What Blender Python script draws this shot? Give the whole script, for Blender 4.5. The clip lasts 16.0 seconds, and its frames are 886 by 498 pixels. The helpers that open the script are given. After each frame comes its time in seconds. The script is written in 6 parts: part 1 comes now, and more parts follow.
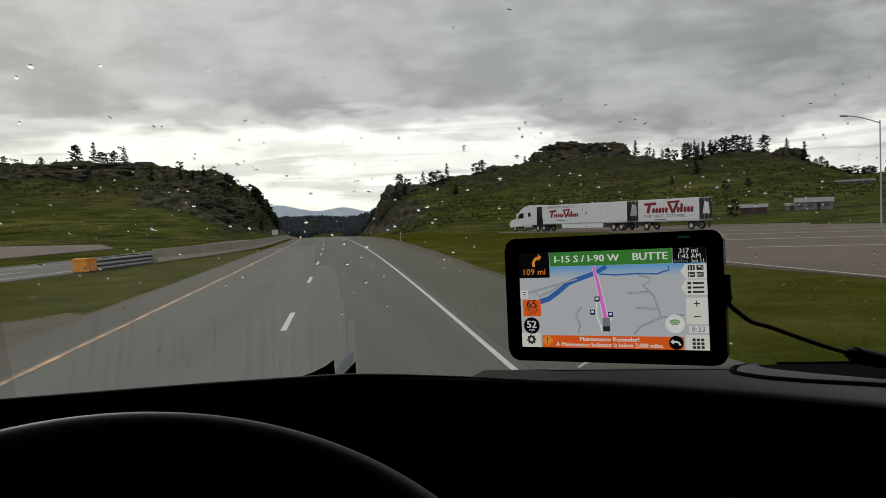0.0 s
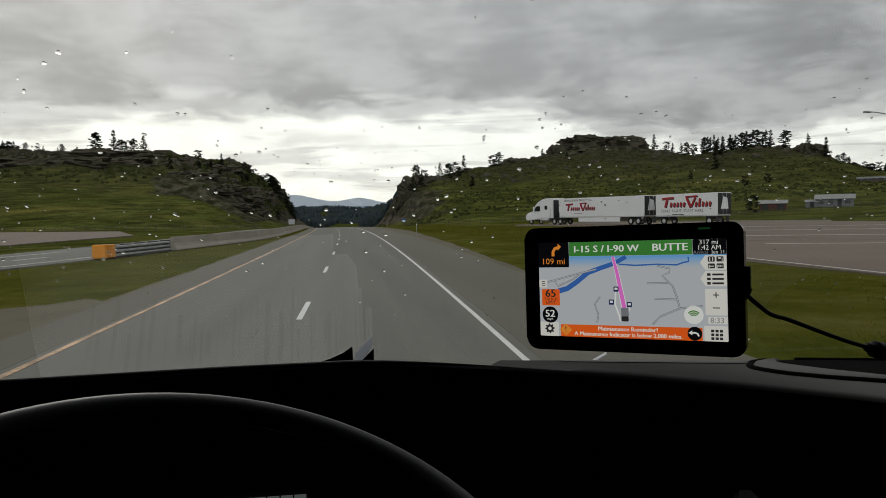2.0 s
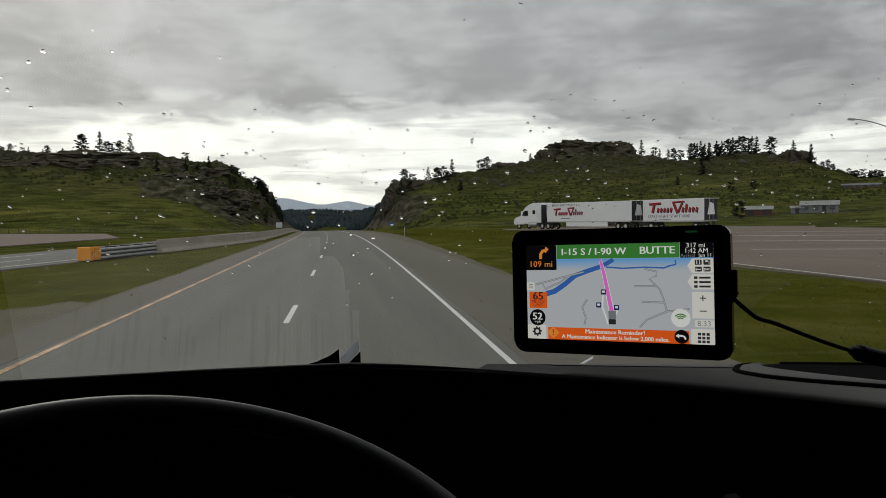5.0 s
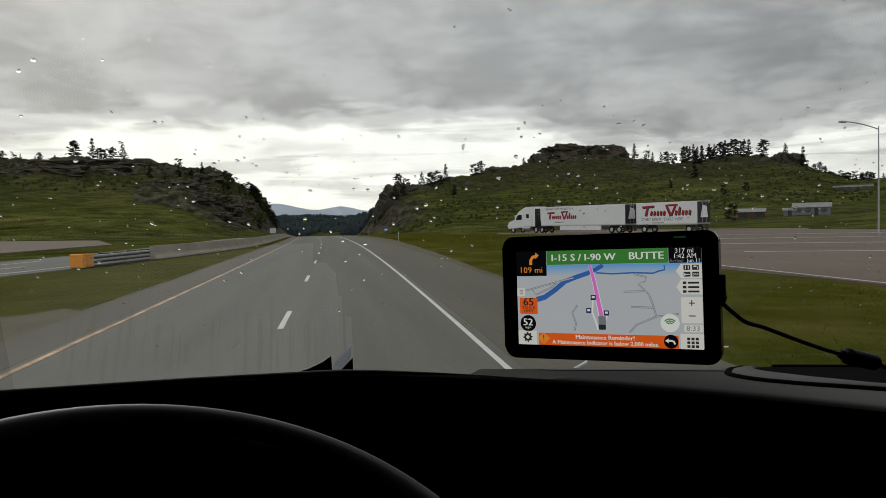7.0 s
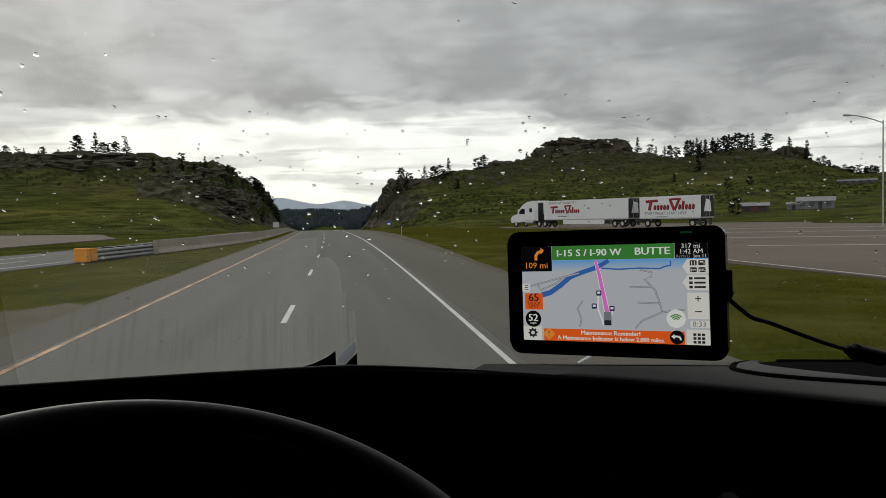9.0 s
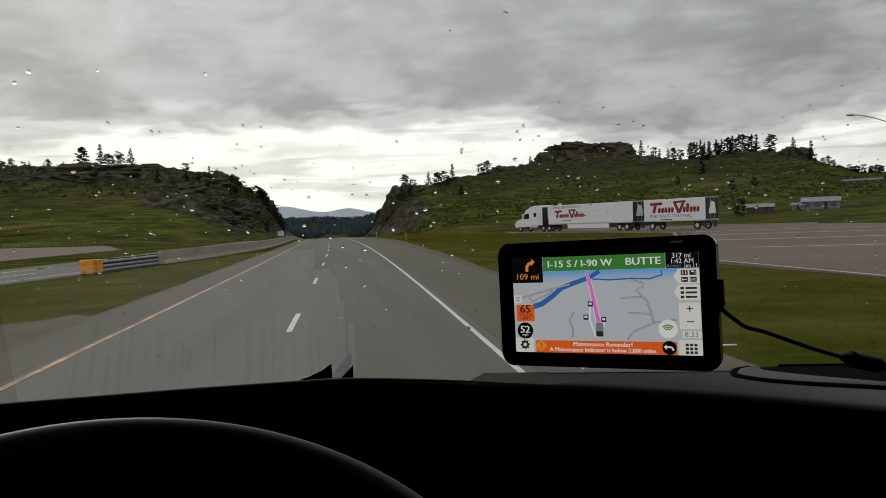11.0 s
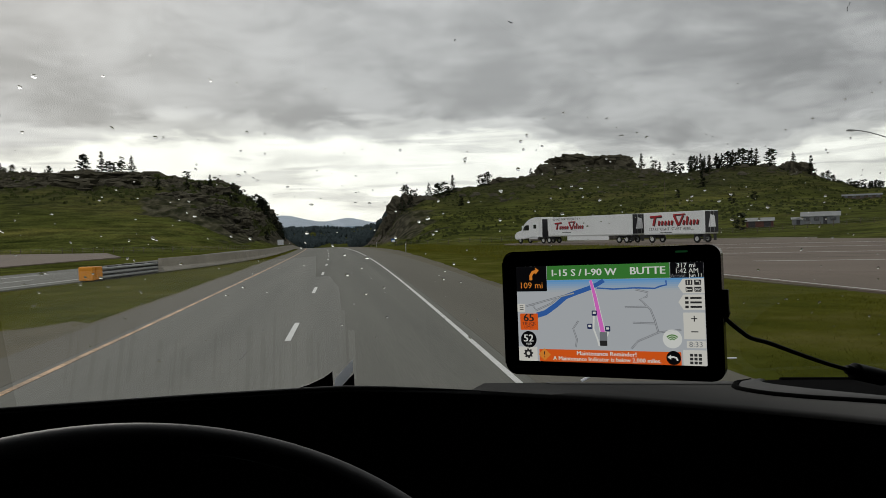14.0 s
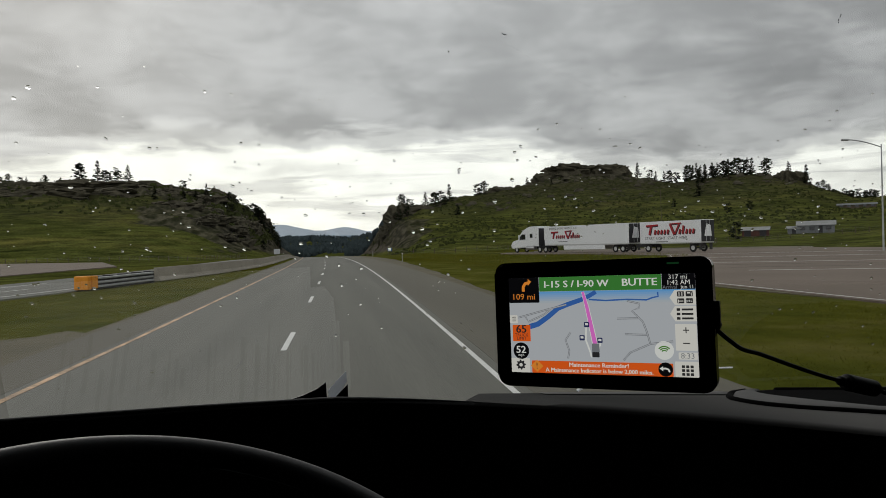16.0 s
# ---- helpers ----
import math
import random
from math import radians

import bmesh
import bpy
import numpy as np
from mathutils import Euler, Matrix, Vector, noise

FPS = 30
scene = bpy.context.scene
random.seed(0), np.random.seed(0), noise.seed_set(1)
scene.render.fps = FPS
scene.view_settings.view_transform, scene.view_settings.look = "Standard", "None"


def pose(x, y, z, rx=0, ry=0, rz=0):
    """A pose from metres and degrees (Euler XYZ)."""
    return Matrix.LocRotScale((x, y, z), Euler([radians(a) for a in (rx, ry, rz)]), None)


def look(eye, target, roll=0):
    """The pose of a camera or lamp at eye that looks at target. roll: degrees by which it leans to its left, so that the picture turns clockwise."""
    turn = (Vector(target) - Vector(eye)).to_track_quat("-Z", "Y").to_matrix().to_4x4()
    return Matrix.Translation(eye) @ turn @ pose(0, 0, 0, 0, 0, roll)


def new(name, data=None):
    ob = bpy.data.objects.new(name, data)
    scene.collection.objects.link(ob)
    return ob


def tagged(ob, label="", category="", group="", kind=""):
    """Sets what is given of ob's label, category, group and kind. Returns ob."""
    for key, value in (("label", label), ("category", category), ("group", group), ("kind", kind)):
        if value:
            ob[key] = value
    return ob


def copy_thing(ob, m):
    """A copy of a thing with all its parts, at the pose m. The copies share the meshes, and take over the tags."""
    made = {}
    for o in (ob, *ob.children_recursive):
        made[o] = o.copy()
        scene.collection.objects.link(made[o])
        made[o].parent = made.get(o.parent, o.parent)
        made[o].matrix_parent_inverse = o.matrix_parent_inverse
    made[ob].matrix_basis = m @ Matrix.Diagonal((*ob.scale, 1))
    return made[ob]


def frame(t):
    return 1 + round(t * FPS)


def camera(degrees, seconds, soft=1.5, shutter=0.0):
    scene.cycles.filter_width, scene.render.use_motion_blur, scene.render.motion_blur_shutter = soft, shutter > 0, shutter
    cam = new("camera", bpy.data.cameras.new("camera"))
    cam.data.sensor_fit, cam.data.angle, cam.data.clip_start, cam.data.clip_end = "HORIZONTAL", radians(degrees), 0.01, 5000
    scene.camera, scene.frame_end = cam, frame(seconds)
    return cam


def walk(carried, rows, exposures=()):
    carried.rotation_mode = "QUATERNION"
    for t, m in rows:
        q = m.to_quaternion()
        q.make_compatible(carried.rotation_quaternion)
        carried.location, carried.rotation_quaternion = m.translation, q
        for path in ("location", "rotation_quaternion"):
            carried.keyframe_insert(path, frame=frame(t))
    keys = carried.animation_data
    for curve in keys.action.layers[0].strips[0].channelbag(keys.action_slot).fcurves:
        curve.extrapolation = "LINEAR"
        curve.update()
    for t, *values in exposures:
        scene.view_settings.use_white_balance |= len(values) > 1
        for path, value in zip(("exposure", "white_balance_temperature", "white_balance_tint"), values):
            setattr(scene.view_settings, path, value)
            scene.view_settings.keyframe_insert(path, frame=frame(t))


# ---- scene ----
# ---------------------------------------------------------------- camera
# The camera rides behind the windscreen of a lorry; world origin is the road surface below it, y runs along the road.
EYE = (0.0, 0.0, 2.2)
cam = camera(61.8, 16.0, soft=0.8)
# seconds, then the sway of the camera round EYE in metres, then its turn in degrees
PATH = [
    (0, 0.0006, 0.0051, 0.0052, 87.79, 2.11, -8.72), (0.5, -0.0018, 0.0021, 0.0004, 88.01, 1.80, -8.74),
    (1, -0.0003, 0.0007, 0.0039, 87.83, 1.94, -8.55), (1.5, -0.0012, -0.0005, 0.0027, 87.63, 1.69, -8.25),
    (2, -0.0043, -0.0000, 0.0023, 87.19, 1.32, -7.47), (2.5, -0.0051, -0.0009, 0.0022, 87.32, 1.14, -7.64),
    (3, 0.0005, -0.0007, 0.0001, 87.79, 1.12, -8.15), (3.5, -0.0033, 0.0047, 0.0028, 87.29, 1.36, -8.50),
    (4, -0.0037, 0.0033, 0.0003, 87.51, 0.97, -8.44), (6.5, -0.0023, 0.0016, 0.0017, 87.43, 1.06, -8.32),
    (7, -0.0006, -0.0001, 0.0025, 87.82, 1.37, -8.86), (7.5, -0.0027, -0.0029, 0.0034, 87.61, 1.22, -8.50),
    (8, -0.0023, 0.0023, 0.0013, 87.48, 1.27, -8.23), (8.5, -0.0000, 0.0000, 0.0000, 87.70, 1.30, -8.55),
    (9, -0.0018, 0.0026, 0.0035, 87.37, 1.40, -8.63), (9.5, 0.0047, 0.0053, 0.0017, 87.86, 1.58, -9.52),
    (10, 0.0019, 0.0034, 0.0014, 88.27, 1.70, -9.64), (10.2, 0.0050, 0.0047, 0.0042, 87.86, 1.72, -8.92),
    (12.3, 0.0137, 0.0039, 0.0100, 88.23, 2.45, -8.05), (12.5, 0.0082, 0.0065, 0.0050, 88.59, 2.13, -8.00),
    (13, 0.0148, 0.0104, 0.0093, 88.90, 2.02, -8.85), (13.5, 0.0099, 0.0039, 0.0069, 89.16, 1.91, -8.89),
    (14, 0.0079, 0.0059, 0.0060, 88.68, 1.68, -8.30), (14.5, 0.0087, 0.0027, 0.0049, 89.46, 1.58, -8.64),
    (15, 0.0127, 0.0019, 0.0048, 89.88, 1.89, -9.11), (15.5, 0.0087, 0.0058, 0.0061, 89.29, 1.76, -8.21),
    (16, 0.0113, 0.0047, 0.0079, 89.38, 1.69, -8.57)]
walk(cam, [(t, pose(EYE[0] + x, EYE[1] + y, EYE[2] + z, rx, ry, rz)) for t, x, y, z, rx, ry, rz in PATH])

# ---------------------------------------------------------------- sky and light
scene.view_settings.exposure = 0.0
world = bpy.data.worlds.new("overcast_sky")
scene.world = world
world.use_nodes = True
NT = world.node_tree
NT.nodes.clear()


def wmath(op, a, b=None, clamp=False):
    n = NT.nodes.new("ShaderNodeMath")
    n.operation, n.use_clamp = op, clamp
    for i, v in enumerate((a, b)):
        if v is None:
            continue
        if isinstance(v, (int, float)):
            n.inputs[i].default_value = v
        else:
            NT.links.new(v, n.inputs[i])
    return n.outputs[0]


def wrange(v, a, b, c, d, smooth=True):
    n = NT.nodes.new("ShaderNodeMapRange")
    n.interpolation_type = "SMOOTHSTEP" if smooth else "LINEAR"
    NT.links.new(v, n.inputs["Value"])
    for key, value in (("From Min", a), ("From Max", b), ("To Min", c), ("To Max", d)):
        n.inputs[key].default_value = value
    return n.outputs["Result"]


def wnoise(vec, scale, detail, rough=0.55, distortion=0.0):
    n = NT.nodes.new("ShaderNodeTexNoise")
    NT.links.new(vec, n.inputs["Vector"])
    n.inputs["Scale"].default_value, n.inputs["Detail"].default_value = scale, detail
    n.inputs["Roughness"].default_value, n.inputs["Distortion"].default_value = rough, distortion
    return n.outputs["Fac"]


def sky_nodes():
    co = NT.nodes.new("ShaderNodeTexCoord").outputs["Generated"]
    sep = NT.nodes.new("ShaderNodeSeparateXYZ")
    NT.links.new(co, sep.inputs[0])
    x, y, z = sep.outputs
    zc = wmath("MAXIMUM", z, 0.0)
    flat = wmath("ADD", zc, 0.24)
    comb = NT.nodes.new("ShaderNodeCombineXYZ")      # the cloud deck as a flat layer overhead
    NT.links.new(wmath("DIVIDE", x, flat), comb.inputs[0])
    NT.links.new(wmath("MULTIPLY", wmath("DIVIDE", y, flat), 1.0), comb.inputs[1])
    deck = comb.outputs[0]
    big = wnoise(deck, 0.95, 7.0, 0.52, 0.7)
    mid = wnoise(deck, 3.4, 10.0, 0.62, 0.35)
    streak = wnoise(deck, 1.6, 5.0, 0.55, 0.1)
    flatco = NT.nodes.new("ShaderNodeCombineXYZ")    # long thin layers seen edge on
    NT.links.new(wmath("MULTIPLY", x, 4.5), flatco.inputs[0])
    NT.links.new(wmath("MULTIPLY", y, 4.5), flatco.inputs[1])
    NT.links.new(wmath("MULTIPLY", z, 55.0), flatco.inputs[2])
    wisp = wnoise(flatco.outputs[0], 1.0, 6.0, 0.55, 0.6)
    tone = wmath("ADD", wmath("MULTIPLY", big, 0.5), wmath("MULTIPLY", mid, 0.5))
    grey = wmath("ADD", wrange(tone, 0.40, 0.60, 0.39, 0.61), wrange(z, 0.14, 0.32, 0.0, 0.06))
    # bright clear strip low in front, its edge broken by cloud
    wavy = wmath("ADD", wmath("MULTIPLY", mid, 0.5), wmath("MULTIPLY", streak, 0.5))
    edge = wmath("ADD", zc, wmath("MULTIPLY", wmath("SUBTRACT", wavy, 0.5), -0.12))
    bank = wmath("SUBTRACT", wrange(x, 0.20, 0.40, 0.0, 0.050), wrange(x, 0.525, 0.575, 0.0, 0.026))
    edge = wmath("ADD", edge, wmath("ADD", bank, wrange(x, -0.25, -0.40, 0.0, 0.022)))
    low = wmath("ADD", wrange(edge, 0.144, 0.160, 0.34, 0.0), wrange(edge, 0.120, 0.138, 0.66, 0.0))
    front = wrange(y, -0.2, 0.75, 0.25, 1.0)
    bars = wmath("MULTIPLY", wrange(streak, 0.50, 0.62, 1.0, 0.75), wrange(wisp, 0.54, 0.66, 1.0, 0.55))
    strip = wmath("MULTIPLY", wmath("MULTIPLY", low, front), bars)
    grey = wmath("SUBTRACT", grey, wrange(x, 0.28, 0.6, 0.0, 0.09))
    grey = wmath("ADD", grey, wmath("MULTIPLY", wmath("SUBTRACT", wisp, 0.5), 0.11))
    behind = wrange(y, 0.1, -0.7, 0.0, 0.46)
    lum = wmath("ADD", wmath("ADD", grey, behind), wmath("MULTIPLY", strip, 0.66))
    rgb = NT.nodes.new("ShaderNodeCombineColor")
    NT.links.new(wmath("MULTIPLY", lum, 0.99), rgb.inputs[0])
    NT.links.new(lum, rgb.inputs[1])
    NT.links.new(wmath("MULTIPLY", lum, wrange(strip, 0.0, 0.8, 1.0, 0.94)), rgb.inputs[2])
    sky = NT.nodes.new("ShaderNodeTexSky")
    sky.sky_type, sky.sun_disc = "NISHITA", False
    sky.sun_elevation, sky.sun_rotation = radians(24), radians(-20)
    dim = NT.nodes.new("ShaderNodeVectorMath")
    dim.operation = "SCALE"
    dim.inputs["Scale"].default_value = 0.08
    NT.links.new(sky.outputs[0], dim.inputs[0])
    mix = NT.nodes.new("ShaderNodeMix")
    mix.data_type = "RGBA"
    mix.inputs[0].default_value = 0.94
    NT.links.new(dim.outputs[0], mix.inputs[6])
    NT.links.new(rgb.outputs[0], mix.inputs[7])
    bg = NT.nodes.new("ShaderNodeBackground")
    bg.inputs["Strength"].default_value = 1.0
    NT.links.new(mix.outputs[2], bg.inputs["Color"])
    out = NT.nodes.new("ShaderNodeOutputWorld")
    NT.links.new(bg.outputs[0], out.inputs[0])


sky_nodes()
sun = new("sun", bpy.data.lights.new("sun", "SUN"))
sun.data.energy, sun.data.angle, sun.data.color = 0.5, radians(25), (1.0, 0.96, 0.9)
sun.matrix_basis = look((-200, 560, 300), (0, 0, 0))


# ---------------------------------------------------------------- materials
def material(name, dark, light, rough=0.85, scale=1.0, fine=20.0, bump=0.2, metal=0.0, spec=0.3, spread=0.5, stretch=(1, 1, 1),
             emit=0.0, jitter=0.0):
    """Two-scale noise between a dark and a light tone, with fine relief, at real-world size."""
    m = bpy.data.materials.new(name)
    m.use_nodes = True
    t = m.node_tree
    b = t.nodes["Principled BSDF"]
    b.inputs["Roughness"].default_value, b.inputs["Metallic"].default_value = rough, metal
    b.inputs["Specular IOR Level"].default_value = spec
    co = t.nodes.new("ShaderNodeTexCoord")
    mp = t.nodes.new("ShaderNodeMapping")
    mp.inputs["Scale"].default_value = stretch
    t.links.new(co.outputs["Object"], mp.inputs[0])
    n1, n2 = t.nodes.new("ShaderNodeTexNoise"), t.nodes.new("ShaderNodeTexNoise")
    for n, s, d in ((n1, scale, 4.0), (n2, fine, 3.0)):
        n.inputs["Scale"].default_value, n.inputs["Detail"].default_value = s, d
        t.links.new(mp.outputs[0], n.inputs["Vector"])
    add = t.nodes.new("ShaderNodeMath")
    add.operation = "MULTIPLY_ADD"
    add.inputs[1].default_value = 0.6
    t.links.new(n1.outputs["Fac"], add.inputs[0])
    half = t.nodes.new("ShaderNodeMath")
    half.operation = "MULTIPLY"
    half.inputs[1].default_value = 0.4
    t.links.new(n2.outputs["Fac"], half.inputs[0])
    t.links.new(half.outputs[0], add.inputs[2])
    fac = add.outputs[0]
    if jitter:
        info = t.nodes.new("ShaderNodeObjectInfo")
        j = t.nodes.new("ShaderNodeMath")
        j.operation = "MULTIPLY_ADD"
        j.inputs[1].default_value, j.inputs[2].default_value = jitter, -jitter / 2
        t.links.new(info.outputs["Random"], j.inputs[0])
        s = t.nodes.new("ShaderNodeMath")
        t.links.new(fac, s.inputs[0])
        t.links.new(j.outputs[0], s.inputs[1])
        fac = s.outputs[0]
    ramp = t.nodes.new("ShaderNodeValToRGB")
    ramp.color_ramp.elements[0].position, ramp.color_ramp.elements[1].position = 0.5 - spread / 2, 0.5 + spread / 2
    ramp.color_ramp.elements[0].color, ramp.color_ramp.elements[1].color = (*dark, 1), (*light, 1)
    t.links.new(fac, ramp.inputs[0])
    t.links.new(ramp.outputs[0], b.inputs["Base Color"])
    if bump:
        bp = t.nodes.new("ShaderNodeBump")
        bp.inputs["Strength"].default_value, bp.inputs["Distance"].default_value = bump, 0.3 / fine
        t.links.new(n2.outputs["Fac"], bp.inputs["Height"])
        t.links.new(bp.outputs[0], b.inputs["Normal"])
    return m


def glowing(name, colour, strength=0.55):
    """A lit patch of a display."""
    m = bpy.data.materials.new(name)
    m.use_nodes = True
    b = m.node_tree.nodes["Principled BSDF"]
    b.inputs["Base Color"].default_value = (0.01, 0.01, 0.01, 1)
    b.inputs["Roughness"].default_value = 0.3
    b.inputs["Emission Color"].default_value = (*colour, 1)
    b.inputs["Emission Strength"].default_value = strength
    return m


def ground_material():
    """Meadow grass, drier patches, sage and bare rock where the land is steep."""
    m = bpy.data.materials.new("hill_grass")
    m.use_nodes = True
    t = m.node_tree
    b = t.nodes["Principled BSDF"]
    b.inputs["Roughness"].default_value, b.inputs["Specular IOR Level"].default_value = 0.95, 0.0
    co = t.nodes.new("ShaderNodeTexCoord").outputs["Object"]

    def noise_at(scale, detail, stretch=(1, 1, 1)):
        mp = t.nodes.new("ShaderNodeMapping")
        mp.inputs["Scale"].default_value = stretch
        t.links.new(co, mp.inputs[0])
        n = t.nodes.new("ShaderNodeTexNoise")
        n.inputs["Scale"].default_value, n.inputs["Detail"].default_value = scale, detail
        t.links.new(mp.outputs[0], n.inputs["Vector"])
        return n.outputs["Fac"]

    def ramp(fac, *stops):
        r = t.nodes.new("ShaderNodeValToRGB")
        e = r.color_ramp.elements
        while len(e) < len(stops):
            e.new(0.5)
        for el, (p, c) in zip(e, stops):
            el.position, el.color = p, (*c, 1)
        t.links.new(fac, r.inputs[0])
        return r.outputs[0]

    def mixed(fac, a, c):
        n = t.nodes.new("ShaderNodeMix")
        n.data_type = "RGBA"
        t.links.new(fac, n.inputs[0])
        t.links.new(a, n.inputs[6])
        t.links.new(c, n.inputs[7])
        return n.outputs[2]

    meadow = ramp(noise_at(0.018, 6, (1, 2.2, 1)), (0.30, (0.048, 0.058, 0.015)), (0.50, (0.076, 0.088, 0.023)), (0.70, (0.124, 0.121, 0.036)))
    sage = ramp(noise_at(0.25, 5), (0.40, (0.029, 0.037, 0.012)), (0.60, (0.090, 0.102, 0.030)))
    grass = mixed(ramp(noise_at(0.05, 5), (0.42, (0, 0, 0)), (0.62, (0.7, 0.7, 0.7))), meadow, sage)
    fine = t.nodes.new("ShaderNodeMath")
    fine.operation = "MULTIPLY_ADD"
    fine.inputs[1].default_value = 0.5
    t.links.new(noise_at(1.7, 5), fine.inputs[0])
    band = t.nodes.new("ShaderNodeMath")
    band.operation = "MULTIPLY"
    band.inputs[1].default_value = 0.5
    t.links.new(noise_at(0.30, 7, (0.35, 0.35, 3.0)), band.inputs[0])
    t.links.new(band.outputs[0], fine.inputs[2])
    blades = ramp(fine.outputs[0], (0.39, (0.40, 0.40, 0.40)), (0.61, (1.40, 1.35, 1.2)))
    mul = t.nodes.new("ShaderNodeMix")
    mul.data_type, mul.blend_type = "RGBA", "MULTIPLY"
    mul.inputs[0].default_value = 1.0
    t.links.new(grass, mul.inputs[6])
    t.links.new(blades, mul.inputs[7])
    sep_z = t.nodes.new("ShaderNodeSeparateXYZ")
    t.links.new(co, sep_z.inputs[0])
    up = t.nodes.new("ShaderNodeMath")
    up.operation = "MULTIPLY_ADD"
    up.inputs[1].default_value = 26.0
    t.links.new(noise_at(0.03, 5), up.inputs[0])
    t.links.new(sep_z.outputs[2], up.inputs[2])
    rise = t.nodes.new("ShaderNodeMapRange")
    rise.inputs["From Min"].default_value, rise.inputs["From Max"].default_value = 20.0, 48.0
    rise.inputs["To Max"].default_value = 0.75
    t.links.new(up.outputs[0], rise.inputs["Value"])
    stony = ramp(noise_at(0.35, 7), (0.35, (0.016, 0.015, 0.010)), (0.65, (0.060, 0.056, 0.036)))
    high = mixed(rise.outputs[0], mul.outputs[2], stony)
    rock = ramp(noise_at(0.30, 8, (1, 1, 2.5)), (0.35, (0.035, 0.032, 0.028)), (0.65, (0.150, 0.130, 0.105)))
    geo = t.nodes.new("ShaderNodeNewGeometry")
    sep = t.nodes.new("ShaderNodeSeparateXYZ")
    t.links.new(geo.outputs["Normal"], sep.inputs[0])
    steep = t.nodes.new("ShaderNodeMath")
    steep.operation = "MULTIPLY_ADD"
    steep.inputs[1].default_value = 0.22
    t.links.new(noise_at(0.12, 4), steep.inputs[0])
    t.links.new(sep.outputs[2], steep.inputs[2])
    mask = ramp(steep.outputs[0], (0.88, (1, 1, 1)), (0.99, (0, 0, 0)))
    attr = t.nodes.new("ShaderNodeAttribute")
    attr.attribute_name = "bare_rock"
    grain = t.nodes.new("ShaderNodeMath")
    grain.operation = "MULTIPLY_ADD"
    grain.inputs[1].default_value = 0.9
    t.links.new(noise_at(0.22, 6), grain.inputs[0])
    t.links.new(attr.outputs["Fac"], grain.inputs[2])
    bare = ramp(grain.outputs[0], (0.72, (0, 0, 0)), (1.12, (0.88, 0.88, 0.88)))
    scree = ramp(noise_at(0.30, 9, (1, 0.45, 1)), (0.36, (0.018, 0.019, 0.012)), (0.50, (0.044, 0.042, 0.028)), (0.66, (0.104, 0.094, 0.066)))
    mown = t.nodes.new("ShaderNodeAttribute")
    mown.attribute_name = "dry_verge"
    straw = ramp(noise_at(0.35, 7), (0.34, (0.052, 0.059, 0.008)), (0.52, (0.084, 0.085, 0.014)), (0.68, (0.128, 0.116, 0.032)))
    t.links.new(mixed(mown.outputs["Fac"], mixed(bare, mixed(mask, high, rock), scree), straw), b.inputs["Base Color"])
    bp = t.nodes.new("ShaderNodeBump")
    bp.inputs["Strength"].default_value, bp.inputs["Distance"].default_value = 0.6, 0.5
    t.links.new(noise_at(0.9, 6), bp.inputs["Height"])
    t.links.new(bp.outputs[0], b.inputs["Normal"])
    return m


def daylit_vinyl():
    """Black vinyl, painted paler towards the passenger's side, where more daylight reaches it."""
    m = material("dash_vinyl_daylit", (0.006, 0.006, 0.006), (0.010, 0.010, 0.010), 0.75, 5, 900, 0.25, spec=0.14)
    t = m.node_tree
    b = t.nodes["Principled BSDF"]
    shaded_tone = b.inputs["Base Color"].links[0].from_socket
    sep = t.nodes.new("ShaderNodeSeparateXYZ")
    t.links.new(t.nodes.new("ShaderNodeTexCoord").outputs["Object"], sep.inputs[0])
    amount = t.nodes.new("ShaderNodeMapRange")
    amount.interpolation_type = "SMOOTHSTEP"
    for key, value in (("From Min", 0.42), ("From Max", 0.90), ("To Min", 0.0), ("To Max", 0.9)):
        amount.inputs[key].default_value = value
    t.links.new(sep.outputs[0], amount.inputs["Value"])
    mix = t.nodes.new("ShaderNodeMix")
    mix.data_type = "RGBA"
    mix.inputs[7].default_value = (0.135, 0.130, 0.122, 1)
    t.links.new(amount.outputs["Result"], mix.inputs[0])
    t.links.new(shaded_tone, mix.inputs[6])
    t.links.new(mix.outputs[2], b.inputs["Base Color"])
    return m


def asphalt_material():
    """Worn grey asphalt: wheel tracks, patches and stone grain."""
    m = material("asphalt", (0.100, 0.100, 0.087), (0.180, 0.178, 0.154), 0.9, 1.1, 40, 0.35, spec=0.25, spread=0.5, stretch=(1, 0.035, 1))
    return m


